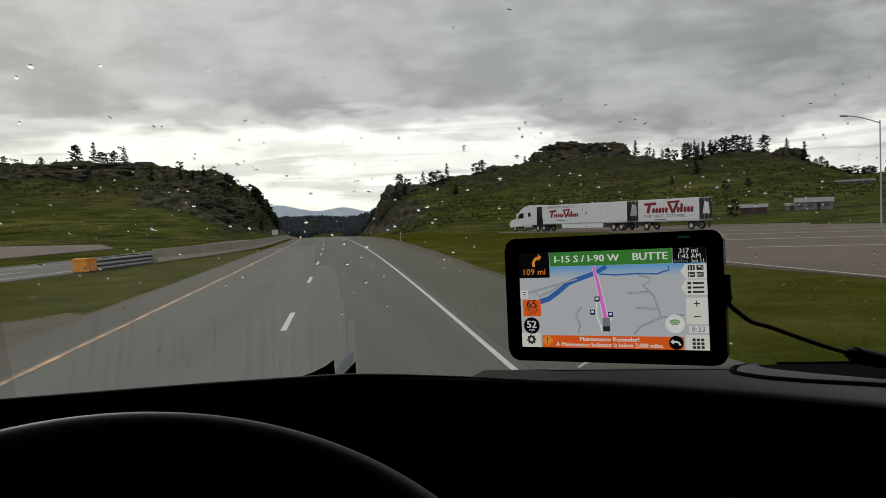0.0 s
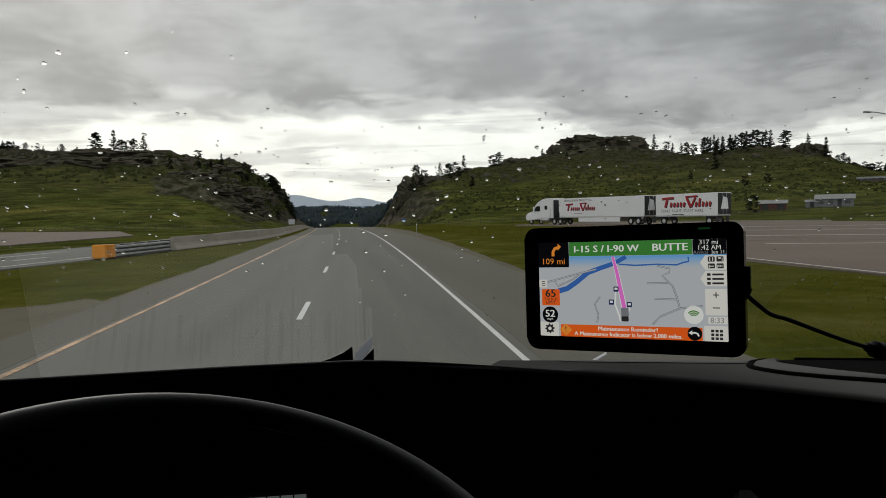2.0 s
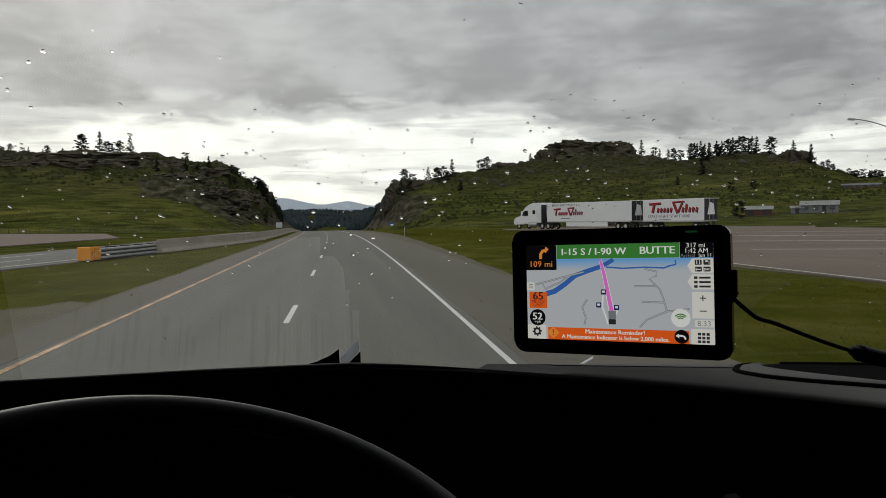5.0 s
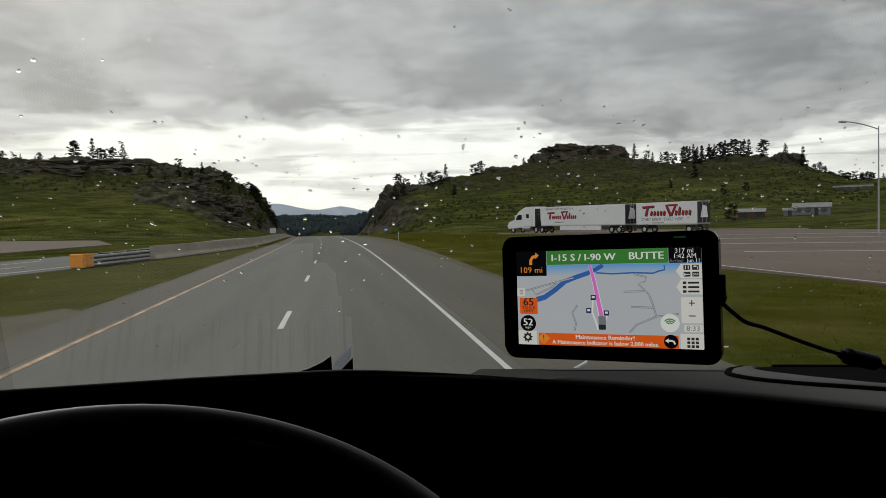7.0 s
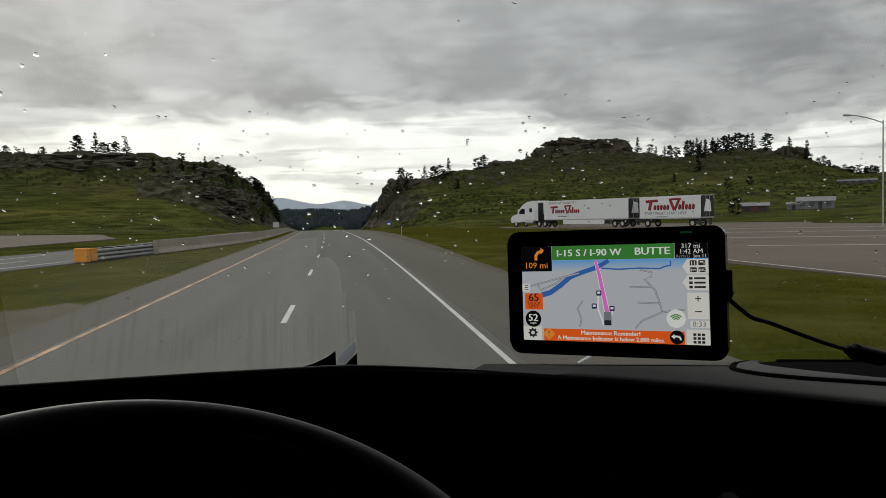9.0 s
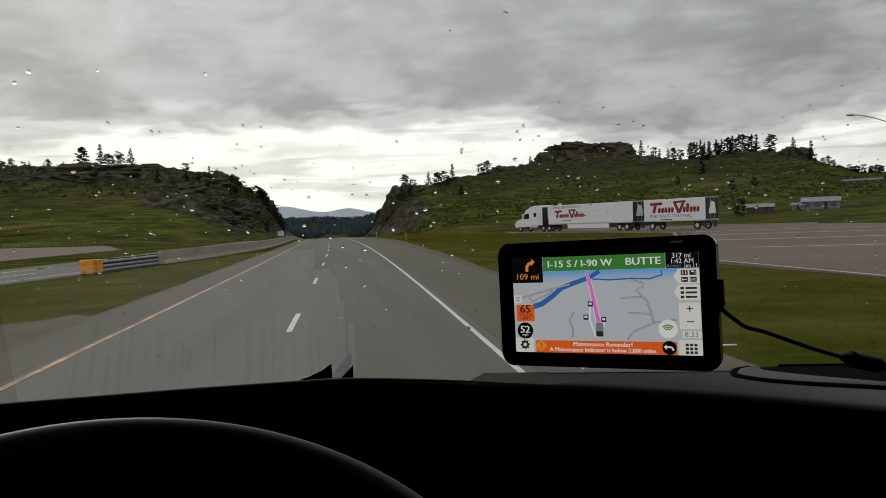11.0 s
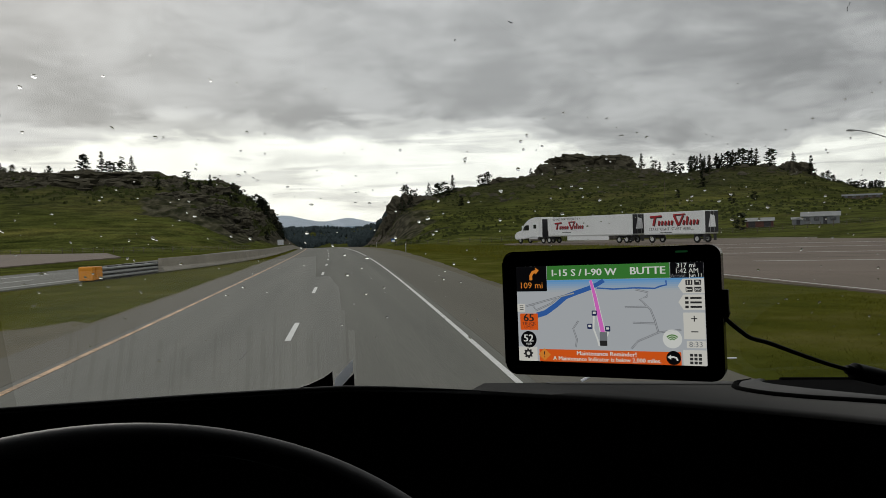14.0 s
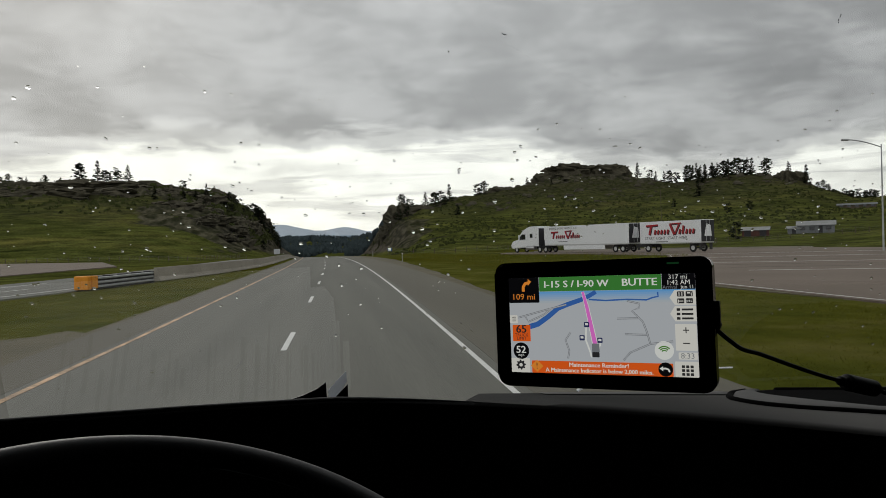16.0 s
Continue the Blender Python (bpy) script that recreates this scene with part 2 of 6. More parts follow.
M = {
    "ground": ground_material(),
    "asphalt": asphalt_material(),
    "gravel": material("verge_gravel", (0.062, 0.056, 0.030), (0.140, 0.120, 0.076), 0.95, 0.5, 25, 0.5, spread=0.5),
    "lot": material("lot_paving", (0.122, 0.096, 0.074), (0.194, 0.154, 0.124), 0.9, 0.15, 8, 0.2, spread=0.5),
    "white_line": material("road_paint_white", (0.50, 0.50, 0.48), (0.80, 0.80, 0.77), 0.7, 1.5, 30, 0.1, spread=0.6),
    "yellow_line": material("road_paint_yellow", (0.25, 0.17, 0.10), (0.68, 0.43, 0.25), 0.7, 0.9, 12, 0.1, spread=0.22),
    "concrete": material("barrier_concrete", (0.21, 0.19, 0.155), (0.36, 0.33, 0.28), 0.9, 0.6, 12, 0.2, spread=0.6),
    "galv": material("galvanised_steel", (0.28, 0.29, 0.29), (0.48, 0.49, 0.49), 0.5, 2, 30, 0.05, metal=0.6),
    "dark_gap": material("rail_shadow_rubber", (0.02, 0.02, 0.02), (0.05, 0.05, 0.05), 0.8, 3, 20, 0.1),
    "hazard": material("attenuator_yellow", (0.55, 0.20, 0.01), (0.72, 0.29, 0.025), 0.6, 2, 20, 0.1),
    "bark": material("pine_bark", (0.03, 0.022, 0.015), (0.10, 0.07, 0.045), 0.9, 3, 20, 0.4),
    "needles": material("pine_needles", (0.005, 0.009, 0.003), (0.026, 0.036, 0.012), 0.9, 0.6, 5, 0.0, spec=0.1, jitter=0.3),
    "brush": material("sagebrush", (0.028, 0.037, 0.011), (0.078, 0.088, 0.030), 0.95, 0.4, 4, 0.0, spec=0.0),
    "blade": material("grass_blades", (0.072, 0.078, 0.006), (0.150, 0.138, 0.020), 0.9, 0.16, 1.5, 0.0, spec=0.0, spread=0.4),
    # forest green greyed and blued: distance haze is in the colour
    "hazed_wood": material("hazed_forest", (0.028, 0.039, 0.042), (0.052, 0.066, 0.070), 0.95, 0.02, 0.3, 0.0, spec=0.0),
    # blue haze of distance is painted into the hill colour
    "hazed_hill": material("hazed_hills", (0.20, 0.265, 0.33), (0.27, 0.34, 0.41), 1.0, 0.006, 0.03, 0.0, spec=0.0),
    "shoulder": material("shoulder_asphalt", (0.094, 0.088, 0.070), (0.158, 0.148, 0.120), 0.92, 0.35, 30, 0.4, spec=0.2, spread=0.6, stretch=(1, 0.12, 1)),
    # mountain colour, with still paler haze painted in
    "hazed_blue": material("hazed_mountains", (0.40, 0.455, 0.52), (0.50, 0.555, 0.62), 1.0, 0.004, 0.02, 0.0, spec=0.0),
    "rock": material("cliff_rock", (0.021, 0.0195, 0.014), (0.112, 0.101, 0.070), 0.95, 0.22, 1.2, 0.8, spec=0.08, spread=0.5, stretch=(1, 1, 2)),
    "wood": material("weathered_wood", (0.05, 0.04, 0.03), (0.14, 0.11, 0.08), 0.9, 3, 20, 0.2),
    "wire": material("fence_wire", (0.12, 0.12, 0.12), (0.25, 0.25, 0.25), 0.5, 5, 20, 0.0, metal=0.5),
    "truck_white": material("truck_white_paint", (0.70, 0.71, 0.72), (0.82, 0.83, 0.84), 0.45, 0.3, 6, 0.02, spread=0.7),
    "truck_red": material("lettering_red", (0.30, 0.008, 0.012), (0.46, 0.014, 0.022), 0.5, 1, 10, 0.0),
    "truck_dark": material("door_dark_film", (0.012, 0.012, 0.015), (0.035, 0.035, 0.04), 0.5, 1, 10, 0.02),
    "rubber": material("tyre_rubber", (0.010, 0.010, 0.010), (0.028, 0.028, 0.028), 0.9, 4, 40, 0.2),
    "glass_dark": material("vehicle_glass", (0.008, 0.010, 0.012), (0.015, 0.018, 0.020), 0.06, 2, 10, 0.0, spec=0.6),
    "alu": material("brushed_aluminium", (0.45, 0.45, 0.46), (0.65, 0.65, 0.66), 0.35, 3, 40, 0.02, metal=0.9),
    "red_barn": material("barn_red_boards", (0.065, 0.026, 0.020), (0.115, 0.045, 0.034), 0.9, 1, 8, 0.2),
    "joint_grey": material("lot_joint_grey", (0.10, 0.085, 0.075), (0.14, 0.12, 0.10), 0.9, 0.4, 8, 0.1),
    "tar": material("tar_seal", (0.070, 0.070, 0.063), (0.11, 0.108, 0.096), 0.7, 1.5, 20, 0.1, spec=0.3),
    "tin": material("tin_roof", (0.20, 0.205, 0.205), (0.34, 0.345, 0.34), 0.6, 0.5, 5, 0.05, metal=0.2),
    "siding": material("grey_siding", (0.11, 0.115, 0.12), (0.20, 0.21, 0.22), 0.8, 0.6, 6, 0.1),
    "sign_blue": material("sign_blue", (0.006, 0.06, 0.22), (0.010, 0.09, 0.30), 0.5, 1, 10, 0.0),
    "sign_white": material("sign_white", (0.70, 0.70, 0.70), (0.80, 0.80, 0.80), 0.5, 1, 10, 0.0),
    "sign_back": material("sign_back_metal", (0.30, 0.31, 0.32), (0.44, 0.45, 0.46), 0.5, 1, 10, 0.02, metal=0.4),
    "orange": material("marker_orange", (0.38, 0.08, 0.02), (0.48, 0.12, 0.03), 0.6, 2, 10, 0.0),
    "dash": material("dash_vinyl_black", (0.006, 0.006, 0.007), (0.012, 0.012, 0.013), 0.62, 5, 900, 0.25, spec=0.25),
    "dash_daylit": daylit_vinyl(),
    "wheel": material("wheel_leather_black", (0.026, 0.026, 0.027), (0.042, 0.042, 0.043), 0.45, 6, 700, 0.25, spec=0.3),
    "black": material("black_plastic", (0.004, 0.004, 0.004), (0.008, 0.008, 0.008), 0.38, 6, 400, 0.05, spec=0.25),
    "black_gloss": material("black_glossy_bezel", (0.003, 0.003, 0.003), (0.006, 0.006, 0.006), 0.22, 6, 200, 0.0, spec=0.15),
    "cable": material("cable_rubber", (0.006, 0.006, 0.006), (0.012, 0.012, 0.012), 0.55, 10, 300, 0.05, spec=0.25),
    "paper": material("paper_sheets", (0.60, 0.61, 0.62), (0.76, 0.77, 0.78), 0.9, 3, 60, 0.02),
    "ink": material("printed_ink", (0.40, 0.40, 0.40), (0.54, 0.54, 0.54), 0.9, 5, 60, 0.0),
    "cab_trim": material("cab_trim_grey", (0.012, 0.012, 0.013), (0.022, 0.022, 0.024), 0.85, 2, 60, 0.1),
    "dash_rim": material("dash_rim_grey", (0.070, 0.068, 0.064), (0.105, 0.102, 0.097), 0.6, 4, 300, 0.1),
    "tray_black": material("tray_inside_black", (0.004, 0.004, 0.004), (0.008, 0.008, 0.008), 0.95, 5, 300, 0.3, spec=0.02),
    "lip_light": material("lip_highlight_grey", (0.16, 0.16, 0.155), (0.22, 0.22, 0.215), 0.8, 4, 200, 0.1),
    "cab_paint": material("cab_paint_blue", (0.02, 0.04, 0.10), (0.03, 0.06, 0.14), 0.35, 1, 20, 0.0),
}


def windscreen_glass():
    m = bpy.data.materials.new("windscreen_glass")
    m.use_nodes = True
    t = m.node_tree
    t.nodes.clear()
    out, mix = t.nodes.new("ShaderNodeOutputMaterial"), t.nodes.new("ShaderNodeMixShader")
    clear, gloss = t.nodes.new("ShaderNodeBsdfTransparent"), t.nodes.new("ShaderNodeBsdfGlossy")
    clear.inputs["Color"].default_value = (0.96, 0.97, 0.96, 1)
    gloss.inputs["Roughness"].default_value = 0.0
    fres = t.nodes.new("ShaderNodeFresnel")
    fres.inputs["IOR"].default_value = 1.55
    twice = t.nodes.new("ShaderNodeMath")
    twice.operation = "MULTIPLY"
    twice.inputs[1].default_value = 2.1
    t.links.new(fres.outputs[0], twice.inputs[0])
    t.links.new(twice.outputs[0], mix.inputs[0])
    t.links.new(clear.outputs[0], mix.inputs[1])
    t.links.new(gloss.outputs[0], mix.inputs[2])
    t.links.new(mix.outputs[0], out.inputs[0])
    return m


def water_glass():
    m = bpy.data.materials.new("rain_water")
    m.use_nodes = True
    b = m.node_tree.nodes["Principled BSDF"]
    b.inputs["Base Color"].default_value = (1, 1, 1, 1)
    b.inputs["Roughness"].default_value, b.inputs["IOR"].default_value = 0.05, 1.33
    b.inputs["Transmission Weight"].default_value = 1.0
    return m


def thin_paper():
    """Sheet of paper that lets light through."""
    m = material("thin_paper", (0.78, 0.80, 0.84), (0.88, 0.90, 0.92), 0.9, 3, 60, 0.02)
    t = m.node_tree
    b = t.nodes["Principled BSDF"]
    out = next(n for n in t.nodes if n.type == "OUTPUT_MATERIAL")
    mix, tr = t.nodes.new("ShaderNodeMixShader"), t.nodes.new("ShaderNodeBsdfTranslucent")
    tr.inputs["Color"].default_value = (0.85, 0.88, 0.92, 1)
    mix.inputs[0].default_value = 0.55
    t.links.new(b.outputs[0], mix.inputs[1])
    t.links.new(tr.outputs[0], mix.inputs[2])
    t.links.new(mix.outputs[0], out.inputs[0])
    return m


M["thin_paper"] = thin_paper()
M["screen_glass"], M["water"] = windscreen_glass(), water_glass()
GLOW = {
    "map": glowing("lit_map_grey", (0.54, 0.57, 0.595)),
    "green": glowing("lit_green", (0.055, 0.25, 0.045)), "white": glowing("lit_white", (0.85, 0.87, 0.82)),
    "button": glowing("lit_button", (0.80, 0.79, 0.72)), "orange": glowing("lit_orange", (0.90, 0.13, 0.015)),
    "amber": glowing("lit_amber", (0.90, 0.30, 0.04)), "river": glowing("lit_river", (0.045, 0.15, 0.48)),
    "route": glowing("lit_magenta", (0.86, 0.20, 0.70)), "street_mid": glowing("lit_street_middle", (0.50, 0.52, 0.54)), "street": glowing("lit_street", (0.22, 0.235, 0.25)),
    "dark": glowing("lit_black", (0.004, 0.004, 0.005)), "navy": glowing("lit_navy", (0.03, 0.04, 0.12)),
    "wifi": glowing("lit_wifi_green", (0.10, 0.28, 0.05)), "text_dark": glowing("lit_dark_text", (0.03, 0.03, 0.03)),
    "led": glowing("green_led", (0.006, 0.04, 0.012)), "tile": glowing("lit_tile", (0.10, 0.11, 0.11)), "tile_hi": glowing("lit_tile_blue", (0.25, 0.33, 0.36)),
}


# ---------------------------------------------------------------- mesh helpers
def mesh_ob(name, bm, mat, smooth=False):
    me = bpy.data.meshes.new(name)
    bm.to_mesh(me)
    bm.free()
    if smooth:
        for p in me.polygons:
            p.use_smooth = True
    if mat is not None:
        me.materials.append(mat)
    return new(name, me)


def thing(name, m, label, category, group="", kind=""):
    e = new(name)
    e.empty_display_size = 0.2
    e.matrix_basis = m
    return tagged(e, label, category, group, kind)


def part(name, bm, mat, parent, label="", smooth=False, world=False):
    """One mesh under a thing or under a part; world: its coordinates are the world's."""
    ob = mesh_ob(name, bm, mat, smooth)
    ob.parent = parent
    if world:
        up, m = parent, Matrix()
        while up is not None:
            m = up.matrix_basis @ m if up.parent is None else up.matrix_parent_inverse @ up.matrix_basis @ m
            up = up.parent
        ob.matrix_parent_inverse = m.inverted()
    if label:
        ob["label"] = label
    return ob


def box(bm, x0, x1, y0, y1, z0, z1, bevel=0.0):
    vs = bmesh.ops.create_cube(bm, size=1.0)["verts"]
    for v in vs:
        v.co = Vector((x0 + (v.co.x + 0.5) * (x1 - x0), y0 + (v.co.y + 0.5) * (y1 - y0), z0 + (v.co.z + 0.5) * (z1 - z0)))
    if bevel:
        es = list({e for v in vs for e in v.link_edges})
        bmesh.ops.bevel(bm, geom=es, offset=bevel, segments=2, affect="EDGES", profile=0.6)
    return bm


def boxed(*a, bevel=0.0):
    return box(bmesh.new(), *a, bevel=bevel)


def rod(bm, a, b, r0, r1=None, sides=8, caps=True):
    a, b = Vector(a), Vector(b)
    r1 = r0 if r1 is None else r1
    q = (b - a).to_track_quat("Z", "Y")
    rings = []
    for c, r in ((a, r0), (b, r1)):
        rings.append([bm.verts.new(c + q @ Vector((r * math.cos(2 * math.pi * i / sides), r * math.sin(2 * math.pi * i / sides), 0))) for i in range(sides)])
    for i in range(sides):
        bm.faces.new((rings[0][i], rings[0][(i + 1) % sides], rings[1][(i + 1) % sides], rings[1][i]))
    if caps:
        bm.faces.new(list(reversed(rings[0])))
        bm.faces.new(rings[1])
    return bm


def tube(bm, pts, r, sides=10, closed=False):
    """A round tube along a line of points."""
    pts = [Vector(p) for p in pts]
    rings, side = [], None
    for i, p in enumerate(pts):
        a = pts[i - 1] if i or closed else pts[i]
        b = pts[(i + 1) % len(pts)] if i < len(pts) - 1 or closed else pts[i]
        d = (b - a).normalized()
        if side is None:
            side = d.orthogonal().normalized()
        side = (side - d * side.dot(d)).normalized()
        up = d.cross(side)
        rr = r(i / (len(pts) - 1)) if callable(r) else r
        rings.append([bm.verts.new(p + rr * (side * math.cos(2 * math.pi * k / sides) + up * math.sin(2 * math.pi * k / sides))) for k in range(sides)])
    n = len(rings)
    for i in range(n if closed else n - 1):
        for k in range(sides):
            bm.faces.new((rings[i][k], rings[i][(k + 1) % sides], rings[(i + 1) % n][(k + 1) % sides], rings[(i + 1) % n][k]))
    if not closed:
        bm.faces.new(list(reversed(rings[0])))
        bm.faces.new(rings[-1])
    return bm


def prism(bm, outline, z0, z1):
    """An outline in x and y, raised from z0 to z1."""
    lo, hi = [bm.verts.new((x, y, z0)) for x, y in outline], [bm.verts.new((x, y, z1)) for x, y in outline]
    n = len(outline)
    bm.faces.new(list(reversed(lo)))
    bm.faces.new(hi)
    for i in range(n):
        bm.faces.new((lo[i], lo[(i + 1) % n], hi[(i + 1) % n], hi[i]))
    return bm


def rounded(w, h, r, n=6, cx=0.0, cy=0.0):
    pts = []
    for sx, sy, a0 in ((1, 1, 0), (-1, 1, 90), (-1, -1, 180), (1, -1, 270)):
        for k in range(n + 1):
            a = radians(a0 + 90 * k / n)
            pts.append((cx + sx * (w / 2 - r) + r * math.cos(a), cy + sy * (h / 2 - r) + r * math.sin(a)))
    return pts


def lettering(text, size, align="CENTER"):
    """A text as a flat mesh in x and y."""
    cu = bpy.data.curves.new("lettering", "FONT")
    cu.body, cu.size, cu.align_x, cu.align_y = text, size, align, "CENTER"
    cu.extrude, cu.resolution_u = 0.0, 2
    ob = bpy.data.objects.new("lettering", cu)
    me = bpy.data.meshes.new_from_object(ob)
    bpy.data.objects.remove(ob)
    bm = bmesh.new()
    bm.from_mesh(me)
    bpy.data.meshes.remove(me)
    return bm


# ---------------------------------------------------------------- the land
RIDGE_EAST = [(40, 431, 24), (78, 474, 26), (115, 507, 36), (143, 521, 41), (169, 521, 47), (209, 514, 45), (238, 485, 38),
              (260, 450, 38.5), (278, 416, 24), (292, 382, 16), (340, 330, 12), (520, 300, 13)]
RIDGE_WEST = [(-520, 560, 55), (-204, 500, 49), (-165, 483, 44), (-129, 473, 44), (-98, 480, 40), (-79, 494, 34), (-59, 517, 21), (-43, 543, 8)]


def smooth(a, b, v):
    t = np.clip((v - a) / (b - a), 0, 1)
    return t * t * (3 - 2 * t)


def ridge_height(x, y, ridge, front, back, end, power):
    """Height of a hill from its crest line: long slope in front, shorter behind, steep at the ends."""
    best = np.zeros_like(x)
    for k, ((ax, ay, ah), (bx, by, bh)) in enumerate(zip(ridge, ridge[1:])):
        lx, ly = bx - ax, by - ay
        ll = math.hypot(lx, ly)
        ux, uy = lx / ll, ly / ll
        s = (x - ax) * ux + (y - ay) * uy
        c = np.clip(s, 0, ll)
        along, across = s - c, (x - ax) * -uy + (y - ay) * ux
        nearer = across * (1 if ux > 0 else -1) < 0
        w = np.where(nearer, front, back)
        we = end if (k in (0, len(ridge) - 2)) else front
        d = np.sqrt((along / we) ** 2 + (across / w) ** 2)
        h = (ah + (bh - ah) * c / ll) * np.clip(1 - d, 0, 1) ** power
        best = np.maximum(best, h)
    return best


def road_x(y):
    """How far the road has bent from straight ahead: a long gentle curve to the west."""
    c = np.clip(y, 0, 200)
    return 0.022 * np.minimum(y, 200) - 0.000181 * c * c - 5.0 * (1 - np.exp(-np.maximum(0, y - 200) / 100.0))


def valley(y):
    """The road climbs a little, then dips beyond a slight crest."""
    y = np.asarray(y, float)
    near = 0.004647 * y - 0.00004994 * np.clip(y, 0, 265) ** 2
    v = np.maximum(0, y - 265)
    return np.where(y < 265, near, -2.276 - 0.0225 * v * (1 - 0.0004 * np.minimum(v + 160, 1200)))


def road_z(x, y):
    """Level of the made ground: the rise stays close to the road, the dip is as wide as the valley."""
    v = valley(y)
    return np.minimum(v, 0) * np.exp(-(x / 75.0) ** 2) + np.maximum(v, 0) * np.exp(-(x / 14.0) ** 4)


def land(x, y):
    """Height of the ground at x, y, without small relief."""
    x, y = np.asarray(x, float), np.asarray(y, float)
    east = ridge_height(x, y, RIDGE_EAST, 285, 160, 30, 1.22) * smooth(20, 41, x)
    east = east * (1 - 0.27 * smooth(0.67, 0.78, x / np.maximum(y, 1.0)) * smooth(230, 300, y))
    west = ridge_height(x, y, RIDGE_WEST, 270, 160, 34, 1.15) * smooth(22, 60, -x)
    dip = road_z(x, y) + valley(np.minimum(y, 700)) * smooth(560, 800, y) * (1 - np.exp(-(x / 75.0) ** 2))
    knoll = 27 * np.exp(-((x - 195) ** 2 + (y - 30) ** 2) / 7800.0) * smooth(84, 135, x)
    return np.maximum(np.maximum(east, west), knoll) + dip + 0.9 * smooth(8, 60, np.abs(x + 1)) * smooth(150, 250, y) + 27 * smooth(680, 1450, y)


def step01(a, b, v):
    t = min(1.0, max(0.0, (v - a) / (b - a)))
    return t * t * (3 - 2 * t)


def rockiness(x, y, h):
    """Share of bare rock and scree: the crest band and the cut faces of both hills."""
    if y < 265 or y > 640 or h < 0.5:
        return 0.0
    n = noise.fractal(Vector((x * 0.03, y * 0.03, 4.4)), 0.9, 2.1, 4)
    if x < 0:
        band = step01(29, 34, h + 6.0 * n)
        face = step01(-20, 14, x - float(np.interp(y, (277, 299, 318, 424, 480), (-36, -49, -64, -94, -112))) + 22 * n)
        return min(1.0, max(band, face))
    cut = step01(8, -5, x - 41 + 14 * n)
    crest = step01(38, 43, h + 5 * n) * 0.9
    return min(1.0, max(cut, crest))


def relief(x, y, h):
    """Small forms of the hills: rolling grass, broken rock where it lies bare."""
    k = step01(3, 22, h)
    if k < 0.01:
        return 0.0
    d = k * (2.6 * noise.fractal(Vector((x * 0.035, y * 0.035, 0.3)), 0.9, 2.1, 5) + 1.0 * abs(noise.noise(Vector((x * 0.11, y * 0.11, 2.0)))))
    r = rockiness(x, y, h)
    if r > 0.02:
        d += r * (2.4 * abs(noise.noise(Vector((x * 0.10, y * 0.10, 5.0)))) + 1.3 * noise.cell(Vector((x * 0.13, y * 0.13, 1.0))) - 0.9)
    return d


def axis(lo, hi, step, far, grow=1.16):
    mid = list(np.arange(lo, hi + 0.01, step))
    left, s = [], step
    while (left[-1] if left else lo) > -far:
        s *= grow
        left.append((left[-1] if left else lo) - s)
    right, s = [], step
    while (right[-1] if right else hi) < far:
        s *= grow
        right.append((right[-1] if right else hi) + s)
    return np.array(left[::-1] + mid + right)


def build_ground():
    xs, ys = axis(-330, 330, 2.7, 4600), axis(-30, 620, 2.7, 4600)
    gx, gy = np.meshgrid(xs, ys)
    z = land(gx, gy)
    far = np.hypot(gx, gy) > 1700
    rows, cols = gx.shape
    co, bare, dry = [], [], []
    for j in range(rows):
        for i in range(cols):
            x, y, h = float(gx[j, i]), float(gy[j, i]), float(z[j, i])
            r = 0.0
            if not far[j, i]:
                r = rockiness(x, y, h)
                h += relief(x, y, h)
            near = abs(x) < 120 and -200 < y < 160
            h -= 0.10 if near else 0.3
            if not near or abs(x) > 70:
                h += 0.25 * noise.noise(Vector((x * 0.06, y * 0.06, 9.0)))
            co.append((x, y, h))
            bare.append(r)
            dry.append(0.75 * step01(34, 10, abs(x - float(road_x(y)))) * step01(320, 200, y))
    faces = [(j * cols + i, j * cols + i + 1, (j + 1) * cols + i + 1, (j + 1) * cols + i) for j in range(rows - 1) for i in range(cols - 1)]
    me = bpy.data.meshes.new("ground")
    me.from_pydata(co, [], faces)
    me.attributes.new("bare_rock", "FLOAT", "POINT").data.foreach_set("value", bare)
    me.attributes.new("dry_verge", "FLOAT", "POINT").data.foreach_set("value", dry)
    for p in me.polygons:
        p.use_smooth = True
    me.materials.append(M["ground"])
    ob = new("ground", me)
    return tagged(ob, "green meadow and grassy hills with rocky slopes", "ground", kind="structure")


def strip(bm, left, right, y0, y1, step, top, thick):
    """A ribbon along the road between two edges, which may vary with y."""
    ys = list(np.arange(y0, y1, step)) + [y1]
    rings = []
    for y in ys:
        a, b = (left(y) if callable(left) else left), (right(y) if callable(right) else right)
        z = float(road_z((a + b) / 2, y)) + top
        rings.append([bm.verts.new(p) for p in ((a, y, z), (b, y, z), (b, y, z - thick), (a, y, z - thick))])
    for r, s in zip(rings, rings[1:]):
        for k in range(4):
            bm.faces.new((r[k], s[k], s[(k + 1) % 4], r[(k + 1) % 4]))
    bm.faces.new(rings[0])
    bm.faces.new(list(reversed(rings[-1])))
    bmesh.ops.recalc_face_normals(bm, faces=bm.faces)
    return bm


def opposite_edge(y):
    """Near edge of the other carriageway, which closes in on this one ahead."""
    bend = float(road_x(max(y, 0)))
    if y > 100:
        return -8.3 + bend
    if y > 40:
        return -8.3 - 0.00217 * (100 - y) ** 2 + bend
    return max(-16.1 - 0.26 * (40 - y), -46.0) + bend


def lane(offset, wobble=0.0, seed=0.0):
    """A line at a fixed offset along the bending road."""
    return lambda y: offset + float(road_x(y)) + (wobble * noise.noise(Vector((y * 0.3, seed, 0))) if wobble else 0.0)


